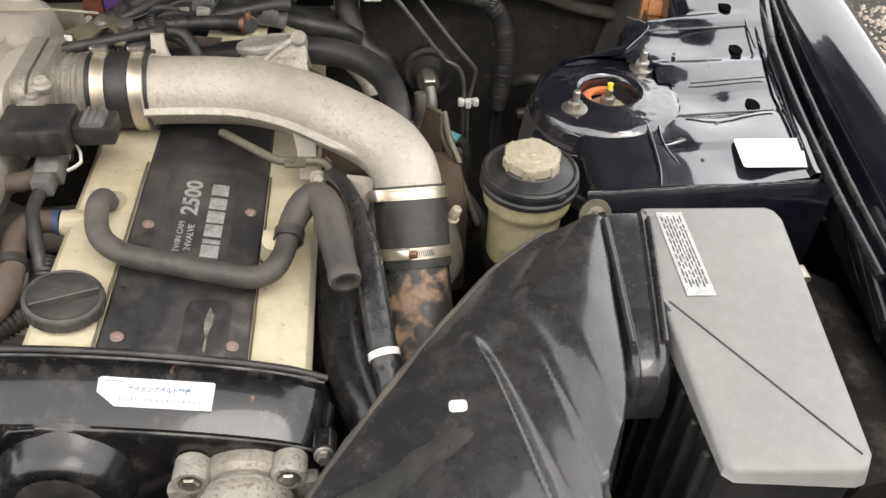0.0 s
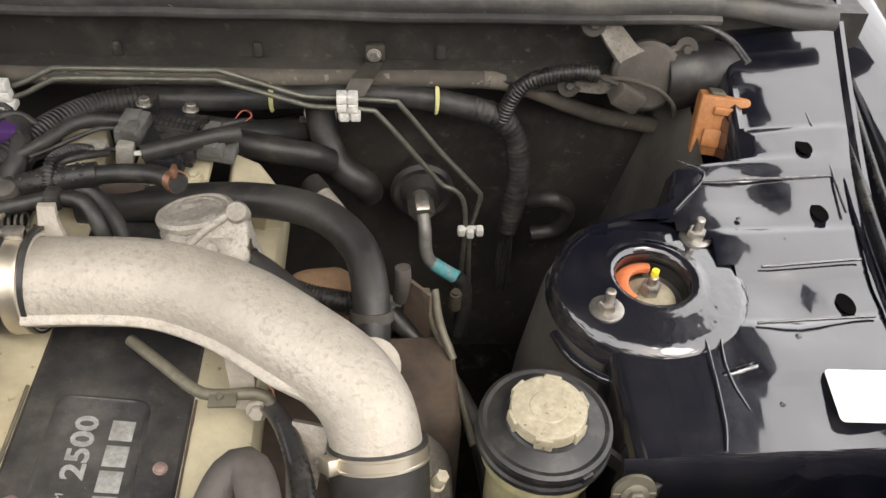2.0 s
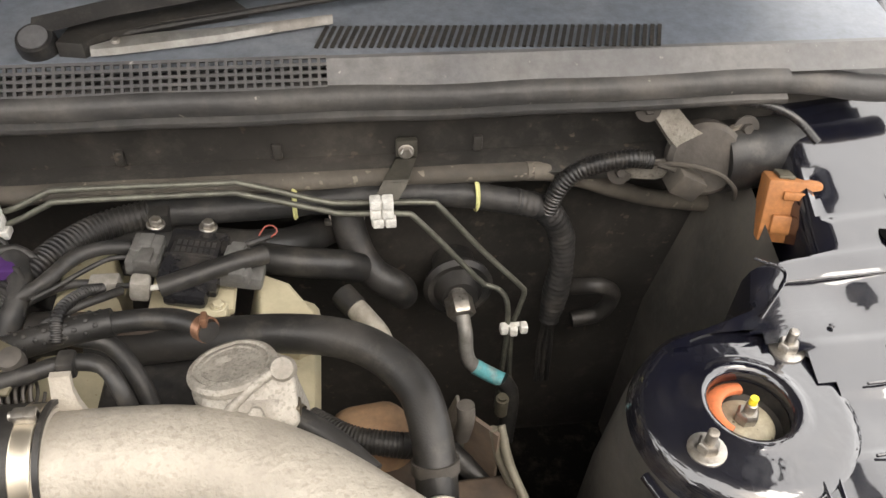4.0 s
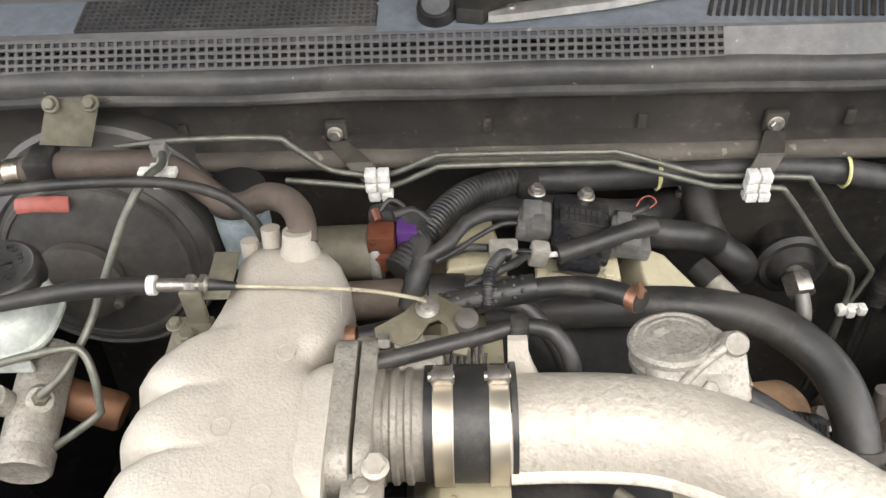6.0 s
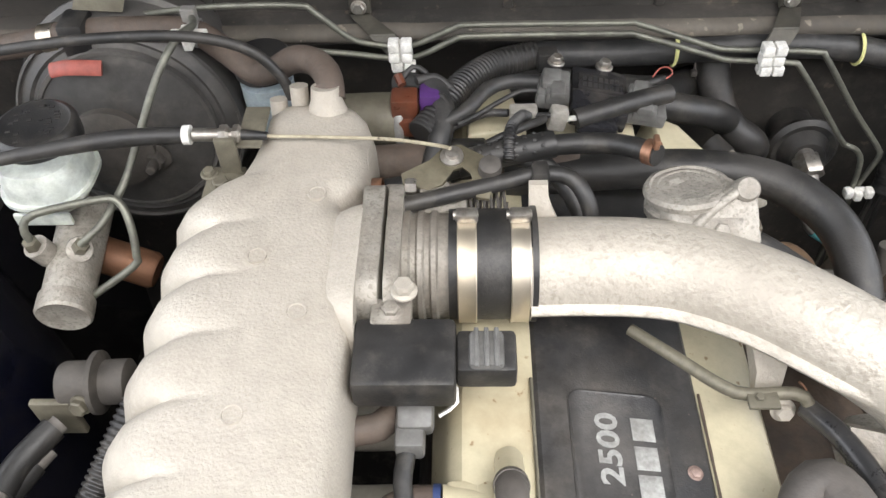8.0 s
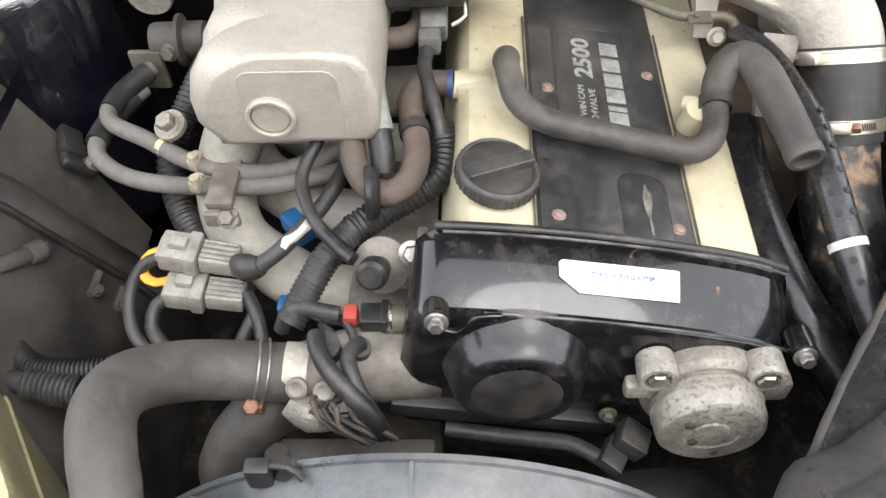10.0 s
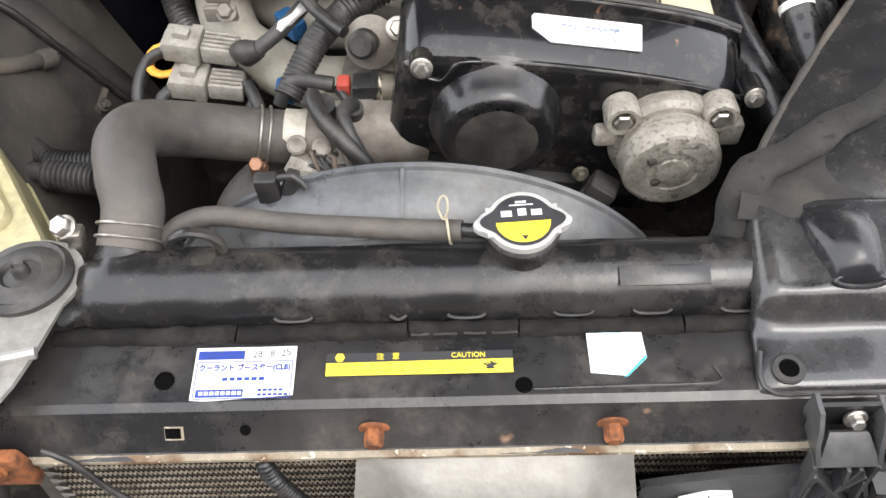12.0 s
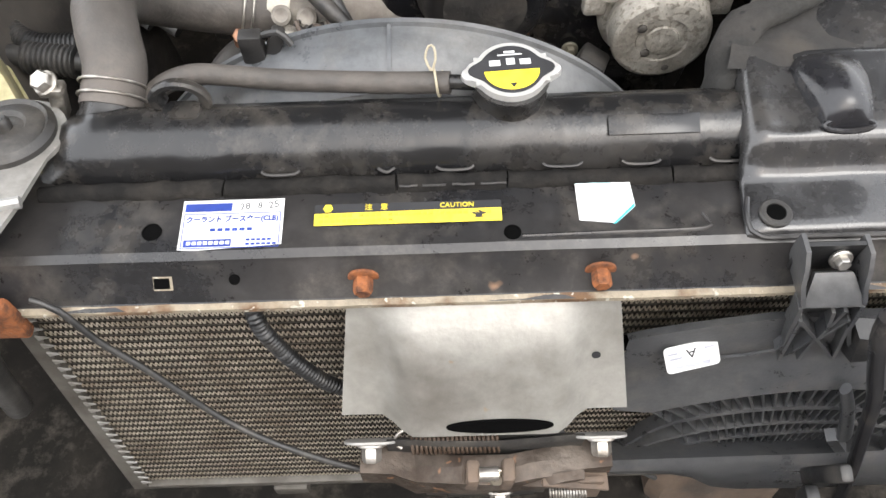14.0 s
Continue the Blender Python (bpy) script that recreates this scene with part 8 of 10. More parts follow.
for cx, cz, tilt in ((-0.096, 0.106, 0), (0.328, 0.093, 0), (0.501, -0.122, 90)):
    c = thing("pipe_clip", (cx, 1.115, cz), "white plastic clip holding the brake pipes", "clip", group="white pipe clips")
    M = Matrix.Translation((cx, 1.112, cz)) @ Matrix.Rotation(radians(tilt), 4, "Y")
    if tilt:
        part("spine", sized(0.008, 0.008, 0.036, M @ Matrix.Translation((0, 0.004, 0)), 0.001), WHITE, c)
        for k in range(3):
            part("jaw", sized(0.014, 0.014, 0.011, M @ Matrix.Translation((0.004 * (k == 1), 0, (k - 1) * 0.0135)), 0.003), WHITE, c)
    else:
        part("spine", sized(0.024, 0.012, 0.036, M @ Matrix.Translation((0.0, 0.003, 0.0)), 0.001), WHITE, c)
        for r in (-1, 0, 1):
            for sx in (-1, 1):
                part("jaw", sized(0.0125, 0.016, 0.0115, M @ Matrix.Translation((sx * 0.0072 + (0.003 if r < 0 else 0), 0, r * 0.0135 + 0.002)), 0.0015), WHITE, c)
for x, dx in ((-0.149, 0.05), (0.362, -0.028)):
    b = thing("line_bracket", (x, 1.19, 0.12), "olive zinc bracket bolted to the bulkhead", "bracket", group="bulkhead brackets")
    part("plate", joined(box((x - 0.012, 1.185, 0.112), (x + 0.014, 1.196, 0.14), 0.003), loft([[(x - 0.012, 1.184, 0.118), (x + 0.012, 1.184, 0.118), (x + 0.012, 1.181, 0.118), (x - 0.012, 1.181, 0.118)],
        [(x + dx * 0.6 - 0.014, 1.14, 0.118), (x + dx * 0.6 + 0.016, 1.14, 0.118), (x + dx * 0.6 + 0.016, 1.138, 0.116), (x + dx * 0.6 - 0.014, 1.138, 0.116)], [(x + dx - 0.014, 1.128, 0.1), (x + dx + 0.014, 1.128, 0.1), (x + dx + 0.014, 1.125, 0.1), (x + dx - 0.014, 1.125, 0.1)]])), DUSTBRACKET, b)
    part("bolt", bolt(0.0072, 0.006, 0.0095, basis((0, -1, 0.15), (x, 1.183, 0.126))), STEEL, b)

loom = thing("wiring_loom", (0.25, 1.15, 0.07), "thick black wiring loom along the bulkhead", "wiring loom")
part("conduit", tube([(-0.07, 1.0, 0.085), (-0.05, 1.03, 0.09), (-0.025, 1.08, 0.088), (0.01, 1.125, 0.082), (0.06, 1.148, 0.08)], 0.0165, 18, rib=0.0008, pitch=0.006), PLASTIC, loom)
part("trunk", tube([(0.06, 1.148, 0.08), (0.15, 1.152, 0.078), (0.25, 1.155, 0.08), (0.33, 1.156, 0.084), (0.42, 1.156, 0.08), (0.5, 1.153, 0.064)], 0.0165, 18, wobble=0.05), BLACKTAPE, loom)
part("conduit", tube([(0.49, 1.153, 0.068), (0.535, 1.158, 0.045), (0.562, 1.165, 0.0), (0.572, 1.168, -0.06), (0.57, 1.168, -0.12), (0.566, 1.166, -0.17)], 0.0165, 18, step=0.004, radii=[0.0165, 0.0165, 0.0175, 0.016, 0.0185, 0.014], rib=0.0004, pitch=0.009, wobble=0.08), BLACKTAPE, loom)
for x in (0.558, 0.566, 0.574):
    part("tail", tube([(0.566 + (x - 0.566) * 0.6, 1.166, -0.165), (x, 1.165, -0.22), (x + 0.002, 1.16, -0.3)], 0.0042, 8), RUBBER, loom)
part("clip", joined(sized(0.024, 0.03, 0.034, Matrix.Translation((0.075, 1.14, 0.078)), 0.003)), PLASTIC, loom)
for x, z in ((0.228, 0.08), (0.445, 0.078)):
    part("tie", tube([(x, 1.156 + 0.0185 * math.cos(a), z + 0.0185 * math.sin(a)) for a in [2 * math.pi * k / 20 for k in range(21)]], 0.002, 6, squash=2.0), YELLOWTAPE, loom, "pale yellow tie")
part("branch", tube([(0.535, 1.15, 0.05), (0.548, 1.15, 0.09), (0.575, 1.15, 0.115), (0.625, 1.15, 0.125), (0.655, 1.15, 0.122)], 0.011, 14, rib=0.0006, pitch=0.005), PLASTIC, loom)
part("branch", tube([(0.6, 1.19, -0.13), (0.63, 1.17, -0.11), (0.66, 1.18, -0.14), (0.65, 1.19, -0.19), (0.61, 1.19, -0.2)], 0.012, 14), RUBBER, loom)
hhose = thing("heater_hose", (0.31, 1.16, 0.0), "black bent heater hose at the bulkhead with a wire clip", "hose")
part("hose", tube([(0.286, 1.22, 0.06), (0.286, 1.188, 0.048), (0.29, 1.166, 0.022), (0.301, 1.149, -0.008), (0.319, 1.136, -0.03), (0.339, 1.131, -0.042), (0.35, 1.133, -0.056), (0.353, 1.14, -0.072)], 0.0205, 24), RUBBER, hhose)
for dz in (0.0, -0.006):
    part("wire_clip", tube([(0.287 + 0.0215 * math.cos(a), 1.179 + 0.012 * math.sin(a), 0.039 + dz + 0.017 * math.sin(a)) for a in [2 * math.pi * k / 24 for k in range(25)]], 0.0012, 6), STEEL, hhose)
part("clip_screw", sized(0.008, 0.008, 0.008, Matrix.Translation((0.263, 1.17, 0.034)), 0.002), STEEL, hhose)
solo("heater_hose", tube([(-0.05, 1.06, 0.02), (-0.03, 1.095, 0.04), (0.02, 1.122, 0.05), (0.1, 1.128, 0.05), (0.17, 1.12, 0.046), (0.22, 1.14, 0.03), (0.27, 1.2, 0.0)], 0.02, 20), RUBBER, "black heater hose behind the engine", "hose")

ac = thing("refrigerant_pipe", (0.43, 1.12, -0.12), "aluminium refrigerant pipe with a hexagon union at the bulkhead", "refrigerant pipe")
part("grommet", lathe([(0.03, -0.06), (0.03, -0.002), (0.046, 0.0), (0.048, 0.008), (0.042, 0.014), (0.034, 0.012), (0.03, 0.02), (0.024, 0.03)], basis((0, -1, 0.1), (0.431, 1.172, -0.091)), 36), RUBBER, ac, "black rubber grommet")
part("union", joined(lathe([(0.018, -0.014), (0.0195, -0.011), (0.0195, 0.011), (0.017, 0.014)], basis((0.1, -1, -0.3), (0.428, 1.125, -0.087)), 6), lathe([(0.013, 0), (0.013, 0.03)], basis((0.1, -1, -0.3), (0.426, 1.155, -0.08)), 20)), STEEL, ac, "stained hexagon union")
part("pipe", tube([(0.43, 1.115, -0.092), (0.433, 1.098, -0.11), (0.434, 1.09, -0.135), (0.44, 1.085, -0.155), (0.456, 1.08, -0.168), (0.475, 1.07, -0.172)], 0.0098, 16), GREYPLATE, ac)
part("sleeve", tube([(0.446, 1.083, -0.161), (0.462, 1.077, -0.1695), (0.482, 1.066, -0.174)], 0.0108, 14), TEAL, ac, "faded teal sleeve")
part("end_hose", tube([(0.48, 1.067, -0.173), (0.492, 1.06, -0.19), (0.492, 1.05, -0.22), (0.485, 1.03, -0.26)], 0.012, 14), RUBBER, ac)
part("service_valve", joined(rod((0.478, 1.04, -0.21), (0.478, 1.04, -0.18), 0.009, 12), rod((0.478, 1.04, -0.19), (0.478, 1.04, -0.175), 0.0065, 12)), BRACKET, ac)
solo("refrigerant_hose", tube([(0.38, 0.87, -0.03), (0.42, 0.84, -0.06), (0.455, 0.8, -0.085), (0.48, 0.74, -0.1), (0.49, 0.66, -0.11)], 0.012, 16), RUBBER, "black hose running forward beside the reservoir", "hose")

# wiper motor and relay
wm = thing("wiper_motor", (0.72, 1.17, 0.11), "wiper motor with a three-armed cast bracket", "wiper motor")
part("bracket", bumpy(joined(loft([[(0.635, 1.165, 0.2), (0.665, 1.165, 0.2), (0.665, 1.172, 0.195), (0.635, 1.172, 0.195)], [(0.665, 1.15, 0.16), (0.7, 1.15, 0.165), (0.7, 1.16, 0.16), (0.665, 1.16, 0.155)], [(0.69, 1.148, 0.13), (0.74, 1.148, 0.14), (0.74, 1.16, 0.13), (0.69, 1.16, 0.12)]]),
     loft([[(0.775, 1.165, 0.165), (0.785, 1.165, 0.145), (0.785, 1.172, 0.145), (0.775, 1.172, 0.165)], [(0.74, 1.15, 0.155), (0.75, 1.15, 0.13), (0.75, 1.158, 0.13), (0.74, 1.158, 0.155)], [(0.71, 1.148, 0.15), (0.715, 1.148, 0.12), (0.715, 1.158, 0.12), (0.71, 1.158, 0.15)]]),
     loft([[(0.612, 1.16, 0.112), (0.625, 1.16, 0.09), (0.625, 1.168, 0.09), (0.612, 1.168, 0.112)], [(0.66, 1.15, 0.115), (0.665, 1.15, 0.092), (0.665, 1.158, 0.092), (0.66, 1.158, 0.115)], [(0.7, 1.15, 0.12), (0.7, 1.15, 0.1), (0.7, 1.158, 0.1), (0.7, 1.158, 0.12)]])), 0.0015, 30), CAST_DARK, wm, "weathered cast bracket")
for x, z in ((0.64, 0.19), (0.768, 0.156), (0.622, 0.1)):
    part("rubber_bolt", joined(bolt(0.007, 0.007, 0.016, basis((0, -1, 0.4), (x, 1.158, z)))), DIRTYCAST, wm)
part("gear_case", lathe([(0.046, 0.0), (0.046, 0.018), (0.04, 0.024), (0.015, 0.026), (0.0, 0.026)], basis((-0.15, -1, 0.35), (0.722, 1.16, 0.118)), 36), DIRTYCAST, wm, "oily gear case")
part("motor", lathe([(0.042, 0.0), (0.044, 0.008), (0.044, 0.1), (0.038, 0.11), (0.0, 0.112)], basis((1, 0.1, 0.0), (0.742, 1.162, 0.112)), 40), PLASTIC, wm, "black motor barrel")
part("plug", joined(sized(0.04, 0.03, 0.03, Matrix.Translation((0.692, 1.125, 0.105)) @ Matrix.Rotation(0.5, 4, "Y"), 0.004), tube([(0.66, 1.14, 0.122), (0.68, 1.13, 0.12), (0.7, 1.12, 0.108)], 0.004, 8), tube([(0.655, 1.145, 0.12), (0.69, 1.125, 0.13), (0.73, 1.12, 0.118), (0.755, 1.12, 0.095), (0.765, 1.13, 0.07)], 0.003, 8)), DIRTYPLASTIC, wm, "dusty wiring plug")
relay = thing("relay", (0.82, 1.1, 0.1), "orange plastic relay on a small bracket", "relay")
RM = Matrix.Translation((0.808, 1.088, 0.088)) @ Matrix.Rotation(radians(-14), 4, "Z") @ Matrix.Rotation(radians(-20), 4, "X")
part("case", joined(sized(0.062, 0.04, 0.078, RM, 0.004), sized(0.044, 0.008, 0.024, RM @ Matrix.Translation((0.002, -0.022, -0.014)), 0.003), sized(0.034, 0.008, 0.01, RM @ Matrix.Translation((0.004, -0.022, 0.022)), 0.002)), ORANGE, relay)
part("tab", joined(sized(0.036, 0.014, 0.022, RM @ Matrix.Translation((0.04, 0.004, 0.03)), 0.004), bolt(0.006, 0.004, 0.009, RM @ Matrix.Translation((0.047, -0.004, 0.03)) @ Matrix.Rotation(radians(90), 4, "X"))), ORANGE, relay)
part("clip", sized(0.018, 0.03, 0.004, RM @ Matrix.Translation((-0.01, 0.0, 0.041)), 0.001), BRACKET, relay)
part("lead", tube([(0.83, 1.1, 0.1), (0.86, 1.09, 0.115), (0.872, 1.075, 0.11), (0.868, 1.055, 0.103)], 0.008, 10), RUBBER, relay)



# ---- brake servo side ----
servo = thing("brake_servo", (-0.42, 1.1, 0.04), "large round black brake servo on the bulkhead", "brake servo")
SB = basis((0.03, -1, 0.16), (-0.425, 1.21, 0.015))
part("drum", lathe([(0.12, 0.0), (0.138, 0.02), (0.143, 0.07), (0.145, 0.075), (0.145, 0.083), (0.139, 0.088), (0.134, 0.12), (0.128, 0.134), (0.116, 0.141), (0.112, 0.139), (0.104, 0.142), (0.1, 0.148), (0.07, 0.156), (0.035, 0.158)], SB, 72), SERVOBLACK, servo, angle=24)
part("ridge", lathe([(0.1, 0.148), (0.101, 0.151), (0.105, 0.151), (0.107, 0.145)], SB, 72), SERVOBLACK, servo)
part("ridge", lathe([(0.128, 0.134), (0.1295, 0.138), (0.1325, 0.137), (0.135, 0.124)], SB, 72), SERVOBLACK, servo)
part("label_strip", tube([(-0.482, 1.066, 0.127), (-0.465, 1.063, 0.1325), (-0.445, 1.061, 0.134), (-0.422, 1.063, 0.1315)], 0.0085, 10, squash=0.35), REDLABEL, servo, "faded red label strip")
for x in (-0.388, -0.49):
    part("stud_nut", bolt(0.012, 0.014, 0.018, basis((0.03, -1, 0.16), (x, 1.04, 0.02)), 0.016), DIRTYCAST, servo)

mc = thing("master_cylinder", (-0.44, 0.93, 0.05), "brake master cylinder with a milky reservoir and black cap", "master cylinder")
MCX = Vector((-0.45, 1.05, 0.035))
MCE = Vector((-0.433, 0.83, 0.008))
part("flange", lathe([(0.05, 0.0), (0.05, 0.012), (0.03, 0.02)], basis((0.03, -1, 0.16), (-0.435, 1.045, 0.035)), 28), DIRTYCAST, mc)
part("cylinder", tube([MCX.lerp(MCE, 0.45), MCX.lerp(MCE, 0.7), MCE], 0.024, 28, radii=[0.027, 0.0265, 0.026]), CASTWORN, mc, "pale corroded alloy cylinder")
part("end_plug", lathe([(0.0285, -0.006), (0.0285, 0.012), (0.026, 0.015), (0.022, 0.0135)], basis(MCE - MCX, MCE), 32), CASTWORN, mc)
part("port", joined(rod((-0.458, 0.878, 0.03), (-0.462, 0.872, 0.052), 0.013, 18), rod((-0.43, 0.888, 0.03), (-0.418, 0.872, 0.046), 0.013, 18)), CASTWORN, mc)
for p in ((-0.463, 0.871, 0.052), (-0.418, 0.872, 0.047)):
    part("flare_nut", bolt(0.0085, 0.012, 0.0, basis((0.05 if p[0] < -0.44 else 0.6, -0.2, 0.8), p)), BRACKET, mc, "yellowed flare nut")
part("reservoir", loft([[(-0.458 + x * k, 0.945 + y * k, z) for x, y in rounded(0.092, 0.1, 0.04, 8)] for z, k in ((0.055, 0.55), (0.06, 0.75), (0.075, 0.9), (0.079, 1.0), (0.082, 1.0), (0.084, 0.94), (0.11, 0.93), (0.117, 0.85))]), MILKY, mc, "milky translucent reservoir")
part("seam", loft([[(-0.458 + x, 0.945 + y, z) for x, y in rounded(0.096, 0.104, 0.042, 8)] for z in (0.079, 0.0835)]), MILKY, mc)
part("cap", lathe([(0.043, 0.112), (0.0435, 0.13), (0.041, 0.134), (0.037, 0.1355), (0.034, 0.134), (0.0, 0.134)], Matrix.Translation((-0.463, 0.966, 0)), 44), PLASTIC, mc, "black screw cap with raised lettering")
ccr = random.Random(8)
for k in range(26):
    a, r = ccr.uniform(0, 6.28), 0.03 * ccr.random() ** 0.5
    part("cap_lettering", sized(0.005, 0.0028, 0.0007, Matrix.Translation((-0.463 + r * math.cos(a), 0.966 + r * math.sin(a), 0.1343)) @ Matrix.Rotation(radians(10), 4, "Z")), DUSTPLASTIC, mc)
part("neck_clip", joined(box((-0.49, 0.9, 0.052), (-0.43, 0.905, 0.068), 0.002)), MILKY, mc)
solo("brake_pipe", tube([(-0.462, 0.87, 0.062), (-0.463, 0.872, 0.078), (-0.452, 0.882, 0.088), (-0.39, 0.9, 0.09), (-0.372, 0.9, 0.085), (-0.362, 0.885, 0.066), (-0.36, 0.868, 0.04), (-0.365, 0.862, 0.03), (-0.42, 0.84, 0.0), (-0.44, 0.85, -0.02)], 0.0042, 10, 0.005), LINE, "thin brake pipe looping from the master cylinder", "brake pipe", group="brake pipes")
solo("brake_pipe", tube([(-0.414, 0.87, 0.055), (-0.405, 0.872, 0.062), (-0.39, 0.89, 0.07), (-0.375, 0.93, 0.085), (-0.36, 0.96, 0.115), (-0.335, 1.0, 0.165), (-0.315, 1.03, 0.19), (-0.307, 1.06, 0.185), (-0.32, 1.1, 0.17)], 0.0042, 10, 0.005), LINE, "thin brake pipe rising behind the servo", "brake pipe", group="brake pipes")
solo("pipe_clip", joined(box((-0.335, 1.058, 0.168), (-0.295, 1.07, 0.176), 0.002), box((-0.32, 1.05, 0.16), (-0.31, 1.066, 0.184), 0.002)), WHITE, "white plastic pipe clip by the servo", "clip", group="white pipe clips")
solo("brown_canister", lathe([(0.02, 0.0), (0.021, 0.005), (0.021, 0.07), (0.018, 0.075)], basis((1, -0.15, -0.35), (-0.44, 0.92, -0.01)), 24), BROWNCAN, "small rusty brown metal canister", "canister")

vh = thing("vacuum_hose", (-0.3, 1.1, 0.15), "brown weathered servo vacuum hose with clamps", "hose")
part("hose", tube([(-0.6, 1.1, 0.13), (-0.53, 1.1, 0.137), (-0.46, 1.1, 0.152), (-0.39, 1.1, 0.156), (-0.325, 1.1, 0.152), (-0.295, 1.1, 0.128), (-0.262, 1.085, 0.108), (-0.235, 1.07, 0.12), (-0.205, 1.05, 0.148), (-0.18, 1.03, 0.16), (-0.163, 1.005, 0.164), (-0.157, 0.985, 0.162), (-0.156, 0.975, 0.155)], 0.0145, 20), BROWNRUBBER, vh)
part("clamp", lathe([(0.0148, -0.009), (0.016, -0.009), (0.016, 0.009), (0.0148, 0.009), (0.0148, -0.009)], basis((1, 0, 0.15), (-0.485, 1.1, 0.147)), 24), CHROME, vh, "bright steel band")
part("holder", joined(sized(0.03, 0.04, 0.042, Matrix.Translation((-0.452, 1.1, 0.152)), 0.005)), PLASTIC, vh, "black plastic hose holder")
part("ring_clip", joined(lathe([(0.0148, -0.006), (0.0165, -0.006), (0.0165, 0.006), (0.0148, 0.006), (0.0148, -0.006)], basis((1, 0, -0.2), (-0.322, 1.1, 0.151)), 24), box((-0.33, 1.095, 0.166), (-0.314, 1.105, 0.182), 0.001)), GREYPLATE, vh, "grey steel ring clip")
part("collar", tube([(-0.16, 0.985, 0.162), (-0.157, 0.974, 0.152)], 0.0162, 20), BROWNRUBBER, vh)
hb2 = thing("hose_bracket", (-0.41, 1.14, 0.19), "grey-olive steel bracket with two bolts", "bracket")
part("plate", bumpy(loft([[(-0.437, 1.19, 0.176), (-0.373, 1.19, 0.176), (-0.373, 1.188, 0.174), (-0.437, 1.188, 0.174)], [(-0.437, 1.13, 0.22), (-0.38, 1.13, 0.22), (-0.38, 1.127, 0.219), (-0.437, 1.127, 0.219)], [(-0.455, 1.115, 0.175), (-0.4, 1.115, 0.17), (-0.4, 1.112, 0.17), (-0.455, 1.112, 0.175)]]), 0.001, 30), BRACKET, hb2)
for x in (-0.43, -0.388):
    part("bolt", bolt(0.0068, 0.006, 0.0095, basis((0, -0.7, 0.7), (x, 1.122, 0.219))), BRACKET, hb2)
solo("clutch_cable", tube([(-0.6, 1.0, 0.18), (-0.46, 1.0, 0.203), (-0.375, 1.0, 0.212), (-0.29, 1.0, 0.212), (-0.235, 1.0, 0.196), (-0.208, 0.998, 0.165), (-0.2, 0.995, 0.14)], 0.0055, 12), RUBBER, "thin black cable curving over the servo", "cable")

fb = thing("filler_pot", (-0.255, 1.1, 0.08), "pale blue-grey pot with a black cap behind the plenum", "fluid pot")
part("pot", lathe([(0.024, 0.0), (0.029, 0.02), (0.031, 0.06), (0.031, 0.085)], Matrix.Translation((-0.255, 1.105, 0.0)), 32), POTGREY, fb)
part("cap", lathe([(0.034, 0.082), (0.034, 0.1), (0.031, 0.104), (0.0, 0.104)], Matrix.Translation((-0.255, 1.105, 0.014)), 36), PLASTIC, fb)

# throttle cable
tcab = thing("throttle_cable", (-0.2, 0.91, 0.15), "throttle cable with black sleeve and bare wire", "cable")
part("sleeve", tube([(-0.56, 0.88, 0.14), (-0.44, 0.902, 0.15), (-0.37, 0.914, 0.155), (-0.33, 0.918, 0.156), (-0.29, 0.92, 0.156)], 0.008, 14, radii=[0.006, 0.006, 0.0075, 0.009, 0.0085]), RUBBER, tcab)
part("white_ring", lathe([(0.0082, -0.0035), (0.0095, -0.0035), (0.0095, 0.0035), (0.0082, 0.0035)], basis((1, 0, 0), (-0.288, 0.92, 0.156)), 20), WHITE, tcab)
part("adjuster", joined(rod((-0.282, 0.92, 0.156), (-0.235, 0.919, 0.156), 0.0065, 14), bolt(0.0105, 0.009, 0, basis((1, 0, 0), (-0.256, 0.919, 0.156))), bolt(0.0105, 0.007, 0, basis((1, 0, 0), (-0.243, 0.919, 0.156)))), STEEL, tcab)
part("wire_end", rod((-0.235, 0.919, 0.156), (-0.21, 0.917, 0.156), 0.006, 12, 0.004), PLASTIC, tcab)
part("wire", tube([(-0.212, 0.917, 0.156), (-0.15, 0.912, 0.158), (-0.09, 0.905, 0.16), (-0.045, 0.893, 0.162), (-0.036, 0.886, 0.165)], 0.0018, 8), CAPNYLON, tcab, "bare pale wire")
part("bracket", joined(box((-0.272, 0.86, 0.118), (-0.236, 0.91, 0.124), 0.002), box((-0.258, 0.9, 0.118), (-0.238, 0.906, 0.165), 0.002), box((-0.24, 0.905, 0.15), (-0.215, 0.965, 0.154), 0.002), bolt(0.008, 0.006, 0.011, Matrix.Translation((-0.256, 0.885, 0.124))), bolt(0.006, 0.006, 0.009, Matrix.Translation((-0.27, 0.9, 0.124)))), BRACKET, tcab, "olive zinc cable bracket")

# throttle lever
lev = thing("throttle_lever", (-0.03, 0.89, 0.14), "olive zinc throttle lever with return spring", "lever")
LV = Matrix.Translation((-0.0345, 0.892, 0.148)) @ Matrix.Rotation(radians(14), 4, "X")
part("plate", prism([(-0.008, 0.012), (-0.02, -0.004), (-0.047, -0.018), (-0.045, -0.028), (-0.022, -0.036), (-0.008, -0.03), (0.001, -0.014), (0.01, -0.011), (0.018, -0.018), (0.022, -0.044), (0.034, -0.046), (0.043, -0.018), (0.038, -0.004), (0.008, 0.014)], -0.002, 0.002, LV, 0.0008), LEVERZINC, lev)
part("pin", joined(lathe([(0.011, 0), (0.011, 0.004), (0.006, 0.005), (0.006, 0.01)], LV, 20)), STEEL, lev)
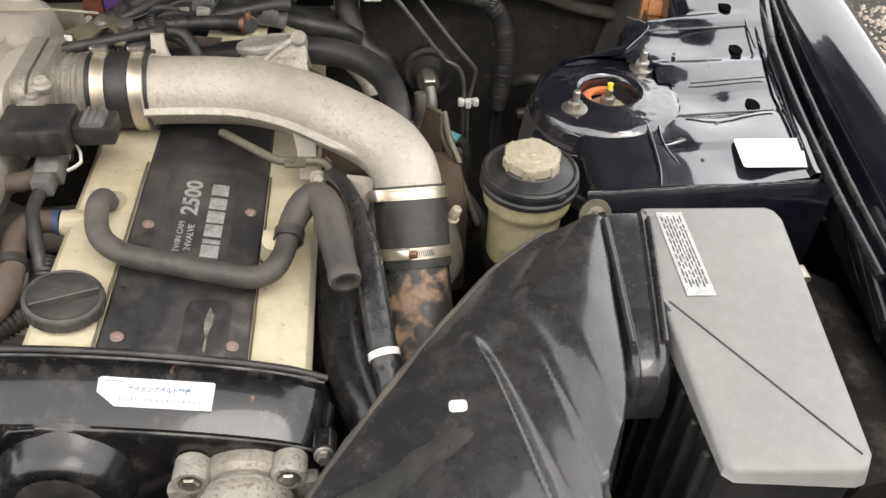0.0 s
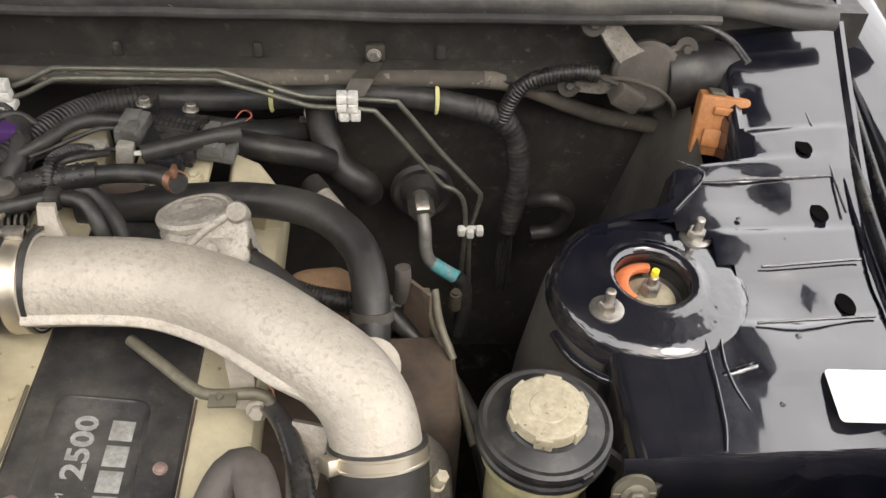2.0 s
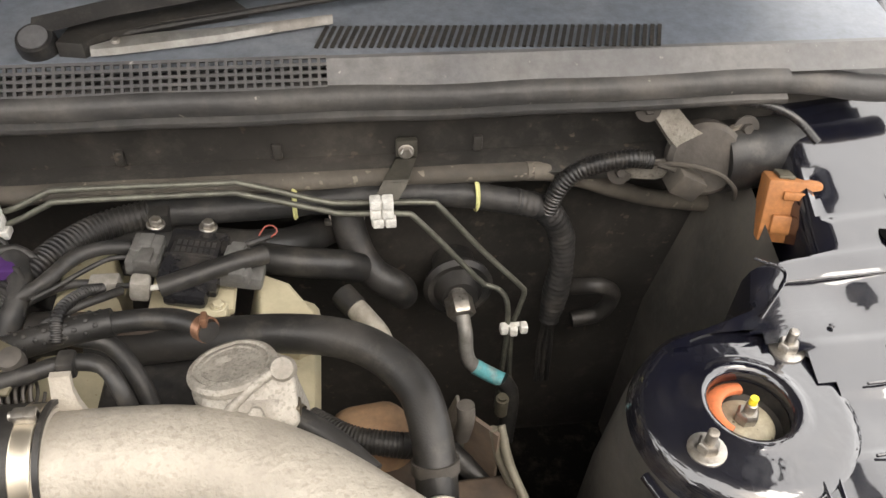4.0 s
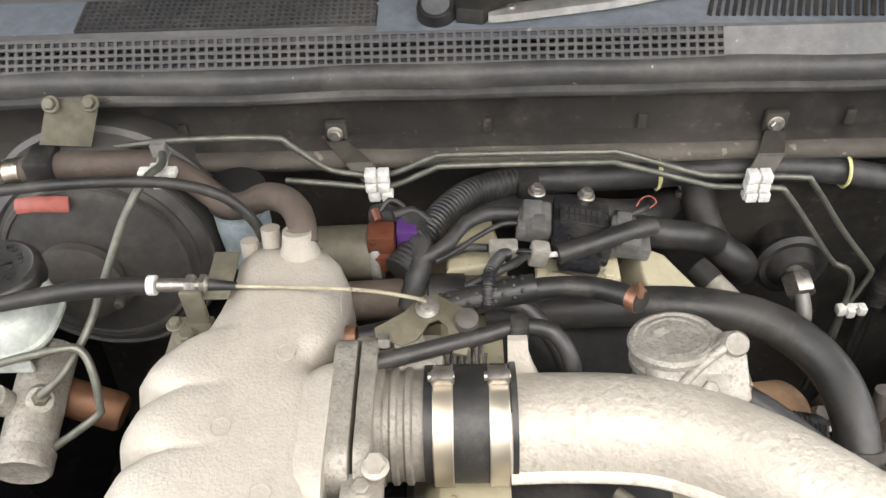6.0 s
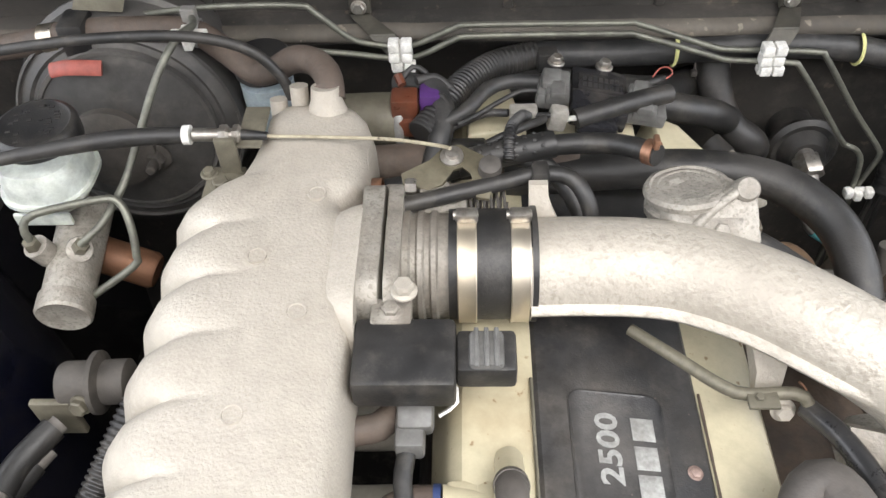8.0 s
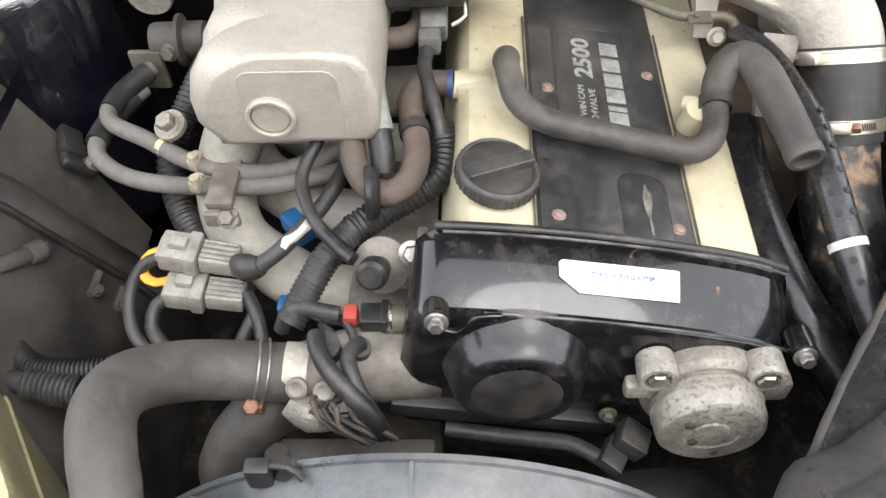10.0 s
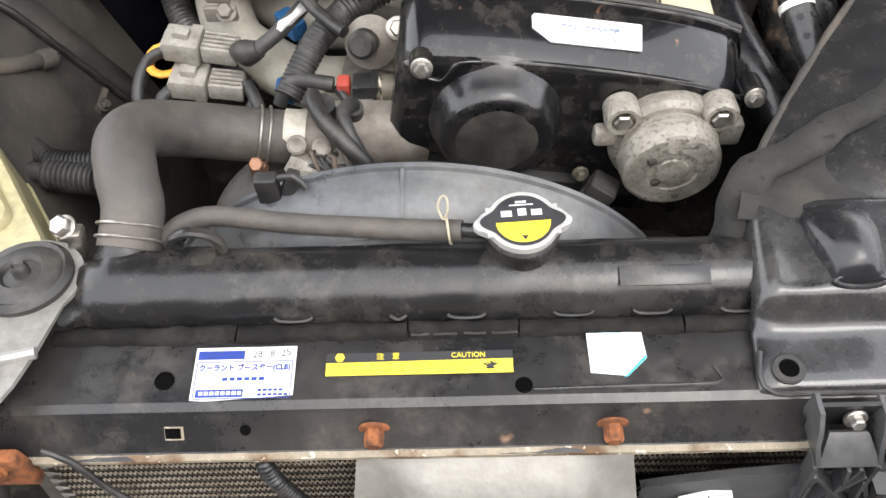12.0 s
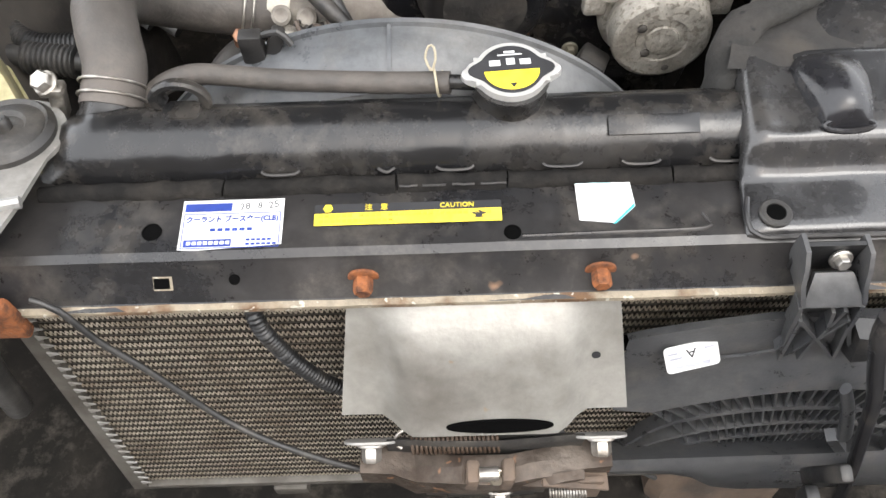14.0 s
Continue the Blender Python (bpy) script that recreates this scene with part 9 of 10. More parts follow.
part("knob", lathe([(0.01, -0.006), (0.011, 0.0), (0.01, 0.009), (0.006, 0.011)], LV @ Matrix.Translation((0.035, -0.016, 0.004)), 20), DIRTYCAST, lev)
part("spring", tube([(-0.045 + k * 0.0009, 0.862 + 0.012 * math.cos(k * 0.9), 0.118 + 0.012 * math.sin(k * 0.9)) for k in range(70)], 0.0016, 6, 0.004), DIRTYCAST, lev)
part("base", joined(box((-0.1, 0.84, 0.1), (-0.02, 0.88, 0.13), 0.006), rod((-0.05, 0.86, 0.1), (-0.05, 0.86, 0.14), 0.014, 18)), CAST_DARK, lev)

# rear of the engine: idle valve, loom knot, ignition amplifier, pipes
iac = thing("idle_valve", (-0.12, 1.04, 0.07), "dull metal idle air valve with brown and purple plugs", "idle valve")
part("body", tube([(-0.165, 1.04, 0.072), (-0.12, 1.042, 0.072), (-0.088, 1.042, 0.072)], 0.03, 28), BRACKET, iac)
part("end_ring", lathe([(0.031, 0.0), (0.033, 0.003), (0.033, 0.008), (0.031, 0.01)], basis((1, 0, 0), (-0.1, 1.042, 0.072)), 28), GREYPLATE, iac)
part("brown_plug", joined(sized(0.03, 0.028, 0.028, Matrix.Translation((-0.088, 1.033, 0.1)), 0.004), sized(0.022, 0.016, 0.022, Matrix.Translation((-0.085, 1.02, 0.08)), 0.004), tube([(-0.09, 1.04, 0.12), (-0.095, 1.05, 0.126)], 0.005, 8)), BROWNPLASTIC, iac, "glossy brown plug")
part("purple_plug", sized(0.024, 0.03, 0.034, Matrix.Translation((-0.06, 1.04, 0.098)), 0.004), PURPLE, iac, "purple plug")
knot = thing("loom_junction", (-0.04, 1.02, 0.08), "taped black loom junction behind the plenum", "wiring loom")
part("trunk", tube([(-0.1, 1.07, 0.1), (-0.06, 1.055, 0.105), (-0.045, 1.02, 0.098), (-0.05, 0.99, 0.085), (-0.06, 0.97, 0.06)], 0.0125, 14, wobble=0.3), BLACKTAPE, knot)
part("lead", tube([(-0.05, 1.003, 0.095), (-0.032, 1.01, 0.1), (-0.018, 1.02, 0.104), (0.003, 1.05, 0.106), (0.03, 1.063, 0.106), (0.058, 1.066, 0.102)], 0.0082, 14, wobble=0.1), BLACKTAPE, knot)
part("lead", tube([(-0.06, 0.995, 0.08), (-0.03, 1.012, 0.088), (0.0, 1.022, 0.094), (0.024, 1.018, 0.098)], 0.0045, 12), BLACKTAPE, knot)
part("lead", tube([(-0.062, 1.035, 0.108), (-0.046, 1.03, 0.112), (-0.038, 1.012, 0.1), (-0.04, 0.99, 0.085)], 0.0035, 10), RUBBER, knot)
part("lead", tube([(-0.075, 1.05, 0.118), (-0.055, 1.06, 0.115), (-0.035, 1.055, 0.1)], 0.005, 10, wobble=0.2), BLACKTAPE, knot)
amp = thing("ignition_amplifier", (0.11, 1.06, 0.09), "black ignition amplifier with grey plugs at the engine rear", "ignition module")
AM = Matrix.Translation((0.124, 1.05, 0.09)) @ Matrix.Rotation(radians(8), 4, "Y") @ Matrix.Rotation(radians(-6), 4, "Z")
part("case", joined(sized(0.062, 0.08, 0.024, AM, 0.004), sized(0.05, 0.03, 0.006, AM @ Matrix.Translation((0, 0.01, 0.013)), 0.002), sized(0.045, 0.02, 0.02, AM @ Matrix.Translation((0, -0.045, -0.006)), 0.006)), GLOSSPIPE, amp)
bars([(-0.018 + 0.006 * i, 0.012 - 0.011 * j, 0.004, 0.008) for i in range(7) for j in range(2)], AM @ Matrix.Translation((0, 0, 0.0165)), DUSTPLASTIC, amp)
part("plug", joined(sized(0.036, 0.034, 0.02, AM @ Matrix.Translation((-0.05, -0.004, 0.0)), 0.003), sized(0.014, 0.03, 0.012, AM @ Matrix.Translation((-0.058, 0.004, 0.012)), 0.003), sized(0.014, 0.03, 0.012, AM @ Matrix.Translation((-0.041, 0.004, 0.012)), 0.003), sized(0.03, 0.01, 0.022, AM @ Matrix.Translation((-0.05, 0.018, 0.0)), 0.003)), GREYPLUG, amp, "dark grey plug")
part("plug", joined(sized(0.05, 0.03, 0.018, AM @ Matrix.Translation((0.05, -0.01, 0.0)), 0.004)), GREYPLUG, amp)
for u, v in ((0.005, 0.046), (-0.05, 0.04)):
    part("bolt", bolt(0.007, 0.008, 0.01, AM @ Matrix.Translation((u, v, 0.012))), STEEL, amp)
part("base_plate", joined(box((0.075, 1.0, 0.055), (0.165, 1.09, 0.066), 0.004), box((0.085, 0.985, 0.05), (0.16, 1.01, 0.072), 0.006), bolt(0.006, 0.005, 0.009, Matrix.Translation((0.15, 1.0, 0.072)))), CREAM, amp, "cream mounting plate")
part("connector", joined(sized(0.03, 0.018, 0.016, Matrix.Translation((0.04, 1.014, 0.1)), 0.003), sized(0.02, 0.018, 0.026, Matrix.Translation((0.076, 1.006, 0.1)) @ Matrix.Rotation(0.2, 4, "Y"), 0.004)), GREYCONN, amp, "pale grey connector")
part("lead", tube([(0.095, 1.004, 0.1), (0.13, 1.015, 0.103), (0.17, 1.03, 0.105), (0.2, 1.045, 0.1)], 0.0105, 14), RUBBER, amp)
part("bare_wire", tube([(0.085, 1.004, 0.1), (0.1, 1.005, 0.101)], 0.003, 8), WHITE, amp)
part("wire_loop", tube([(0.19, 1.085, 0.092), (0.197, 1.09, 0.1), (0.206, 1.088, 0.103), (0.211, 1.084, 0.098), (0.203, 1.08, 0.093)], 0.0009, 6), REDLABEL, amp)
SH = spline([(-0.03, 0.92, 0.113), (0.0, 0.927, 0.117), (0.03, 0.933, 0.12), (0.068, 0.94, 0.122)], 0.002)
part("sheath", tube(SH[::4], 0.0135, 18), RUBBER, knot, "knobbed rubber sheath")
for k in range(30):
    c_, a_ = SH[3 + (k // 3) * (len(SH) - 6) // 10], radians(20 + 55 * (k % 3) + 25 * ((k // 3) % 2))
    part("sheath_knob", lathe([(0.0026, -0.002), (0.0024, 0.0012), (0.001, 0.002)], basis((0, -math.cos(a_), math.sin(a_)), c_ + Vector((0, -math.cos(a_), math.sin(a_))) * 0.0132), 8), RUBBER, knot)
part("branch", tube([(0.03, 0.932, 0.112), (0.06, 0.93, 0.1), (0.085, 0.905, 0.08), (0.1, 0.88, 0.05)], 0.009, 12), BLACKTAPE, knot)
part("strap", tube([(0.02, 0.915, 0.122), (0.022, 0.94, 0.139), (0.034, 0.975, 0.128), (0.042, 0.995, 0.112)], 0.0055, 10, rib=0.0008, pitch=0.004), PLASTIC, knot, "ribbed black strap")
rend = thing("cam_cover_end", (0.22, 1.02, 0.0), "cream painted rear end of the cam cover", "cam cover")
part("end_block", prism([(0.186, 1.062), (0.222, 1.05), (0.262, 0.992), (0.24, 0.975), (0.192, 0.985)], -0.06, 0.06, Matrix.Translation((0.19, 0, 0.06)) @ Matrix.Rotation(radians(14), 4, "Y") @ Matrix.Translation((-0.19, 0, -0.06)), 0.006, 3), CREAM, rend)
part("end_block", prism([(-0.022, 1.09), (0.03, 1.095), (0.045, 1.02), (-0.02, 1.01)], 0.0, 0.074, None, 0.006, 3), CREAM, rend)
# rear_leads: loose wiring over the engine's rear
for pts, r, mt in (([(-0.03, 1.0, 0.098), (-0.01, 1.012, 0.1), (0.012, 1.03, 0.102), (0.04, 1.048, 0.104), (0.06, 1.05, 0.102)], 0.0028, BLACKTAPE),
                   ([(0.16, 1.06, 0.095), (0.185, 1.068, 0.098), (0.2, 1.08, 0.094), (0.205, 1.1, 0.08)], 0.0035, BLACKTAPE),
                   ([(0.05, 1.01, 0.1), (0.06, 1.004, 0.106), (0.072, 1.002, 0.106), (0.08, 1.0, 0.1)], 0.003, RUBBER),
                   ([(-0.09, 1.06, 0.115), (-0.08, 1.07, 0.122), (-0.066, 1.066, 0.118), (-0.058, 1.05, 0.108)], 0.003, BLACKTAPE),
                   ([(0.0, 0.945, 0.118), (0.03, 0.955, 0.128), (0.05, 0.975, 0.12), (0.06, 0.995, 0.108)], 0.0045, RUBBER)):
    solo("wiring_lead", tube(pts, r, 10, wobble=0.12), mt, "loose black wiring lead at the engine rear", "cable", group="rear wiring leads")
for cx, cy_, cz, ry in ((0.076, 1.062, 0.105, -0.1), (0.078, 1.04, 0.104, -0.1), (0.17, 1.05, 0.096, -0.2), (0.172, 1.025, 0.092, -0.2)):
    solo("wiring_plug", joined(sized(0.026, 0.018, 0.016, Matrix.Translation((cx, cy_, cz)) @ Matrix.Rotation(ry, 4, "Z"), 0.003), sized(0.016, 0.022, 0.01, Matrix.Translation((cx, cy_, cz + 0.006)) @ Matrix.Rotation(ry, 4, "Z"), 0.002)), GREYPLUG, "dark grey wiring plug at the engine rear", "connector", group="rear wiring plugs")
solo("recirculation_hose", tube([(0.17, 1.1, 0.05), (0.2, 1.095, 0.046), (0.235, 1.095, 0.038), (0.275, 1.105, 0.022), (0.3, 1.12, 0.0)], 0.018, 20), RUBBER, "thick black hose behind the cam cover end", "hose")
elbow = thing("breather_elbow_pipe", (0.31, 1.04, -0.03), "pale alloy pipe with a black collar behind the cam cover", "pipe")
part("pipe", tube([(0.29, 1.071, -0.0165), (0.3, 1.058, -0.02), (0.318, 1.034, -0.03), (0.325, 1.02, -0.05)], 0.0135, 16), CREAMALLOY, elbow)
part("collar", tube([(0.276, 1.089, -0.012), (0.292, 1.068, -0.0175)], 0.0155, 16), RUBBER, elbow, "black rubber collar")
for k, pts in enumerate(([(-0.17, 0.36, -0.05), (-0.155, 0.34, -0.04), (-0.165, 0.318, -0.045), (-0.18, 0.3, -0.06)], [(-0.15, 0.365, -0.045), (-0.135, 0.335, -0.042), (-0.145, 0.31, -0.05), (-0.17, 0.295, -0.062)], [(-0.16, 0.37, -0.05), (-0.14, 0.35, -0.038), (-0.128, 0.32, -0.048), (-0.14, 0.3, -0.06)])):
    solo("wiring_lead", tube(pts, 0.0035, 8), BLACKTAPE, "thin black wires over the thermostat housing", "cable", group="thermostat wires")
coolant = thing("coolant_rail", (0.0, 0.99, 0.06), "brown-black coolant pipe across the engine rear", "pipe")
part("pipe", tube([(-0.13, 0.985, 0.055), (-0.05, 0.99, 0.055), (0.03, 0.99, 0.055), (0.1, 0.98, 0.055)], 0.021, 20), BROWNRUBBER, coolant)
part("joint", lathe([(0.022, -0.02), (0.0245, -0.018), (0.0245, 0.018), (0.022, 0.02)], basis((1, 0, 0), (-0.02, 0.99, 0.055)), 24), RUBBER, coolant)
bph = thing("bypass_hose", (0.28, 0.93, 0.06), "thick black recirculation hose behind the intake pipe", "hose")
part("hose", tube([(0.02, 0.97, 0.045), (0.08, 0.972, 0.05), (0.15, 0.965, 0.062), (0.22, 0.957, 0.07), (0.28, 0.944, 0.07), (0.32, 0.92, 0.066), (0.348, 0.885, 0.056), (0.358, 0.845, 0.042), (0.36, 0.81, 0.02), (0.36, 0.79, 0.0)], 0.0205, 24), RUBBER, bph)
part("clip", lathe([(0.021, -0.006), (0.0235, -0.006), (0.0235, 0.006), (0.021, 0.006), (0.021, -0.006)], basis((0.02, -0.5, -0.8), (0.36, 0.818, 0.025)), 24), DIRTYCAST, bph)
sm = thing("signal_hose", (0.06, 0.93, 0.12), "thin black boost hose joining the relief valve", "hose")
part("hose", tube([(-0.1, 0.9, 0.1), (-0.07, 0.905, 0.104), (-0.03, 0.92, 0.11), (0.02, 0.932, 0.116), (0.07, 0.938, 0.122), (0.115, 0.935, 0.126), (0.145, 0.92, 0.132), (0.16, 0.905, 0.136)], 0.0105, 16), RUBBER, sm)
part("clip", joined(lathe([(0.0108, -0.005), (0.0125, -0.005), (0.0125, 0.005), (0.0108, 0.005), (0.0108, -0.005)], basis((1, -0.9, 0.3), (0.155, 0.911, 0.135)), 20), sized(0.006, 0.012, 0.012, Matrix.Translation((0.157, 0.908, 0.15)), 0.002)), COPPER, sm, "copper spring clip")
part("clip", joined(lathe([(0.0108, -0.005), (0.0125, -0.005), (0.0125, 0.005), (0.0108, 0.005), (0.0108, -0.005)], basis((1, 0, 0.1), (-0.108, 0.9, 0.099)), 20)), COPPER, sm, "copper spring clip")
part("tape", lathe([(0.0115, -0.012), (0.0125, -0.01), (0.0125, 0.01), (0.0115, 0.012)], basis((1, 0.1, 0.1), (0.05, 0.937, 0.12)), 16), BLACKTAPE, sm)
sm2 = thing("breather_pipe", (-0.02, 0.86, 0.14), "slim black vacuum pipe over the throttle", "hose")
part("hose", tube([(-0.085, 0.842, 0.134), (-0.04, 0.852, 0.138), (0.01, 0.864, 0.142), (0.045, 0.872, 0.145), (0.075, 0.868, 0.143), (0.09, 0.85, 0.128), (0.095, 0.845, 0.1)], 0.0078, 14), RUBBER, sm2)
part("clip", sized(0.016, 0.02, 0.02, Matrix.Translation((0.046, 0.87, 0.146)), 0.004), PLASTIC, sm2)
solo("ribbed_hose", tube([(0.24, 0.9, 0.0), (0.28, 0.87, 0.005), (0.33, 0.86, 0.0), (0.35, 0.87, -0.02)], 0.013, 18, rib=0.0005, pitch=0.004), RUBBER, "black ribbed hose behind the intake pipe", "hose")
wg = thing("hose_fitting", (0.25, 0.83, 0.1), "small hose with a bright wire clamp beside the relief valve", "hose")
part("hose", tube([(0.222, 0.835, 0.1), (0.245, 0.822, 0.1), (0.275, 0.8, 0.092), (0.3, 0.775, 0.085)], 0.012, 14), RUBBER, wg)
part("clamp", joined(lathe([(0.0122, -0.006), (0.0145, -0.006), (0.0145, 0.006), (0.0122, 0.006), (0.0122, -0.006)], basis((1, -0.6, 0), (0.233, 0.829, 0.101)), 20), sized(0.012, 0.014, 0.012, Matrix.Translation((0.236, 0.828, 0.118)), 0.002)), CHROME, wg)
for i, (x, y, z) in enumerate(((0.35, 0.93, -0.06), (0.375, 0.9, -0.05), (0.395, 0.88, -0.06))):
    solo("oil_fitting", joined(rod((x, y, z - 0.05), (x, y, z), 0.011, 12), bolt(0.012, 0.012, 0.016, Matrix.Translation((x, y, z)))), (RUST, STEEL, BRACKET)[i], "rusty union bolt beside the turbocharger", "fitting", group="turbo fittings")
solo("heat_plate", sized(0.004, 0.04, 0.06, Matrix.Translation((0.39, 0.92, -0.06)) @ Matrix.Rotation(0.3, 4, "Y"), 0.001), DIRTYALLOY, "thin stained heat shield plate", "heat shield")

# ---- intake side, in front of the plenum ----
damp = thing("pressure_damper", (-0.37, 0.73, -0.01), "dark metal damper canister on the inner wing", "damper")
part("can", lathe([(0.02, -0.03), (0.022, -0.026), (0.022, 0.0), (0.031, 0.003), (0.031, 0.008), (0.022, 0.012), (0.022, 0.035), (0.018, 0.038)], basis((1, 0.05, 0.0), (-0.383, 0.745, -0.005)), 32), DIRTYCAST, damp)
part("bracket", joined(box((-0.44, 0.72, -0.06), (-0.4, 0.728, -0.005), 0.002), bolt(0.009, 0.008, 0.011, basis((-0.2, -1, 0.3), (-0.388, 0.72, -0.005)))), BRACKET, damp)
fh = thing("fuel_hoses", (-0.35, 0.56, -0.03), "pair of grey-brown fuel hoses looping to a bracket", "hose")
part("hose", tube([(-0.41, 0.71, -0.02), (-0.43, 0.68, -0.022), (-0.446, 0.645, -0.024), (-0.434, 0.615, -0.022), (-0.39, 0.588, -0.02), (-0.34, 0.558, -0.022), (-0.3, 0.545, -0.025), (-0.25, 0.54, -0.026), (-0.2, 0.548, -0.02), (-0.165, 0.562, -0.01)], 0.0098, 16), GREYRUBBER, fh)
part("hose", tube([(-0.42, 0.69, -0.035), (-0.446, 0.64, -0.037), (-0.452, 0.6, -0.036), (-0.44, 0.57, -0.034), (-0.405, 0.543, -0.033), (-0.36, 0.53, -0.033), (-0.3, 0.527, -0.034), (-0.24, 0.528, -0.034), (-0.19, 0.538, -0.03), (-0.16, 0.55, -0.028)], 0.0098, 16), GREYRUBBER, fh)
part("hose_socket", tube([(-0.415, 0.705, -0.021), (-0.437, 0.668, -0.023), (-0.444, 0.64, -0.024)], 0.013, 16), RUBBER, fh)
part("hose_socket", tube([(-0.43, 0.675, -0.036), (-0.449, 0.632, -0.037), (-0.453, 0.598, -0.036)], 0.013, 16), RUBBER, fh)
part("tape_ring", tube([(-0.368, 0.5755, -0.0205), (-0.362, 0.5715, -0.0206)], 0.0106, 14, smooth=False), YELLOWTAPE, fh, "yellow tape ring")
for p in ((-0.323, 0.55, -0.018), (-0.318, 0.525, -0.026)):
    part("plastic_clip", joined(sized(0.012, 0.02, 0.016, Matrix.Translation(p) @ Matrix.Rotation(-0.3, 4, "Z"), 0.003), rod((p[0], p[1] - 0.004, p[2]), (p[0], p[1] - 0.004, p[2] + 0.013), 0.0055, 12)), CAPNYLON, fh, "cream plastic clip")
part("bracket", joined(box((-0.302, 0.486, -0.028), (-0.272, 0.562, -0.016), 0.004), box((-0.306, 0.482, -0.05), (-0.268, 0.49, -0.03), 0.003), bolt(0.009, 0.009, 0.012, basis((0, -0.6, 0.7), (-0.28, 0.484, -0.036)))), DIRTYALLOY, fh, "olive zinc hose bracket")
solo("wiring_conduit", tube([(-0.33, 0.72, 0.0), (-0.35, 0.66, -0.02), (-0.372, 0.6, -0.055), (-0.36, 0.55, -0.085), (-0.33, 0.505, -0.1), (-0.29, 0.47, -0.11), (-0.27, 0.44, -0.12)], 0.0155, 18, rib=0.0012, pitch=0.0062), PLASTIC, "black corrugated conduit beside the plenum", "conduit", angle=60)
solo("plenum_bolt", joined(lathe([(0.018, 0), (0.018, 0.006)], basis((-0.2, -0.4, 1), (-0.352, 0.585, 0.0)), 20), bolt(0.011, 0.012, 0.013, basis((-0.2, -0.4, 1), (-0.354, 0.583, 0.006)))), CAST_DARK, "dirty manifold stud nut at the plenum's foot", "bolt")
for nm, c, mtx in (("upper", (-0.308, 0.45, -0.056), 0.0), ("lower", (-0.306, 0.427, -0.09), 0.05)):
    k = thing("wiring_connector", c, "pale grey block connector on the wing loom", "connector", group="grey wiring connectors")
    M = Matrix.Translation(c) @ Matrix.Rotation(radians(-5) + mtx, 4, "Z") @ Matrix.Rotation(radians(8), 4, "Y")
    part("socket", joined(sized(0.04, 0.036, 0.026, M @ Matrix.Translation((-0.02, 0, 0)), 0.003), sized(0.014, 0.04, 0.03, M @ Matrix.Translation((-0.006, 0, 0)), 0.003), sized(0.018, 0.014, 0.012, M @ Matrix.Translation((-0.02, 0, 0.015)), 0.002), sized(0.01, 0.03, 0.01, M @ Matrix.Translation((-0.038, 0, 0.002)), 0.002)), GREYCONN, k)
    part("plug", joined(sized(0.04, 0.03, 0.022, M @ Matrix.Translation((0.022, 0, 0)), 0.003), *[sized(0.036, 0.003, 0.004, M @ Matrix.Translation((0.022, -0.01 + 0.0065 * j, 0.0125)), 0.001) for j in range(4)]), GREYCONN, k)
solo("orange_sleeve", tube([(-0.345, 0.456, -0.07), (-0.358, 0.462, -0.066), (-0.37, 0.455, -0.07), (-0.372, 0.44, -0.076), (-0.358, 0.432, -0.08), (-0.342, 0.436, -0.08)], 0.006, 10, squash=0.7), ORANGETAPE, "bright orange wire sleeve behind the connectors", "wire sleeve")
for pts, r, mt in (([(-0.345, 0.452, -0.06), (-0.372, 0.446, -0.07), (-0.386, 0.42, -0.09), (-0.378, 0.385, -0.11), (-0.35, 0.365, -0.125)], 0.007, BLACKTAPE),
                   ([(-0.34, 0.425, -0.092), (-0.358, 0.415, -0.098), (-0.362, 0.395, -0.11), (-0.345, 0.375, -0.12), (-0.32, 0.36, -0.13)], 0.008, BLACKTAPE),
                   ([(-0.262, 0.425, -0.09), (-0.248, 0.4, -0.1), (-0.24, 0.37, -0.115), (-0.235, 0.34, -0.13)], 0.0075, BLACKTAPE),
                   ([(-0.25, 0.41, -0.1), (-0.265, 0.38, -0.115), (-0.27, 0.35, -0.13)], 0.008, RUBBER),
                   ([(-0.6, 0.43, -0.135), (-0.55, 0.41, -0.145), (-0.5, 0.372, -0.15), (-0.455, 0.366, -0.15), (-0.41, 0.37, -0.15)], 0.013, PLASTIC)):
    solo("wiring_lead", tube(pts, r, 12, rib=0.001 if r > 0.012 else 0.0, pitch=0.005), mt, "taped black wiring lead at the engine side", "cable", group="wiring leads")
solo("wing_conduit_joint", joined(tube([(-0.54, 0.36, -0.15), (-0.5, 0.35, -0.152)], 0.012, 12), tube([(-0.5, 0.35, -0.152), (-0.44, 0.343, -0.155)], 0.018, 16, rib=0.0012, pitch=0.006), tube([(-0.44, 0.343, -0.155), (-0.4, 0.34, -0.16)], 0.012, 12)), BLACKTAPE, "taped conduit joint on the inner wing", "conduit")
lead = thing("taped_lead", (-0.21, 0.44, -0.03), "taped lead with a torn silver wrapping", "cable")
part("boot", tube([(-0.265, 0.437, -0.052), (-0.25, 0.424, -0.045), (-0.235, 0.422, -0.038)], 0.014, 14, radii=[0.01, 0.0155, 0.01]), RUBBER, lead)
part("wrap", tube([(-0.238, 0.422, -0.039), (-0.215, 0.435, -0.028), (-0.19, 0.462, -0.018), (-0.17, 0.49, -0.01), (-0.155, 0.53, -0.005)], 0.0085, 14, wobble=0.1), BLACKTAPE, lead)
part("torn_foil", bumpy(tube([(-0.212, 0.432, -0.022), (-0.195, 0.447, -0.014), (-0.182, 0.462, -0.01)], 0.005, 8, squash=0.5), 0.003, 140), SILVERFOIL, lead, "torn silver wrapping")
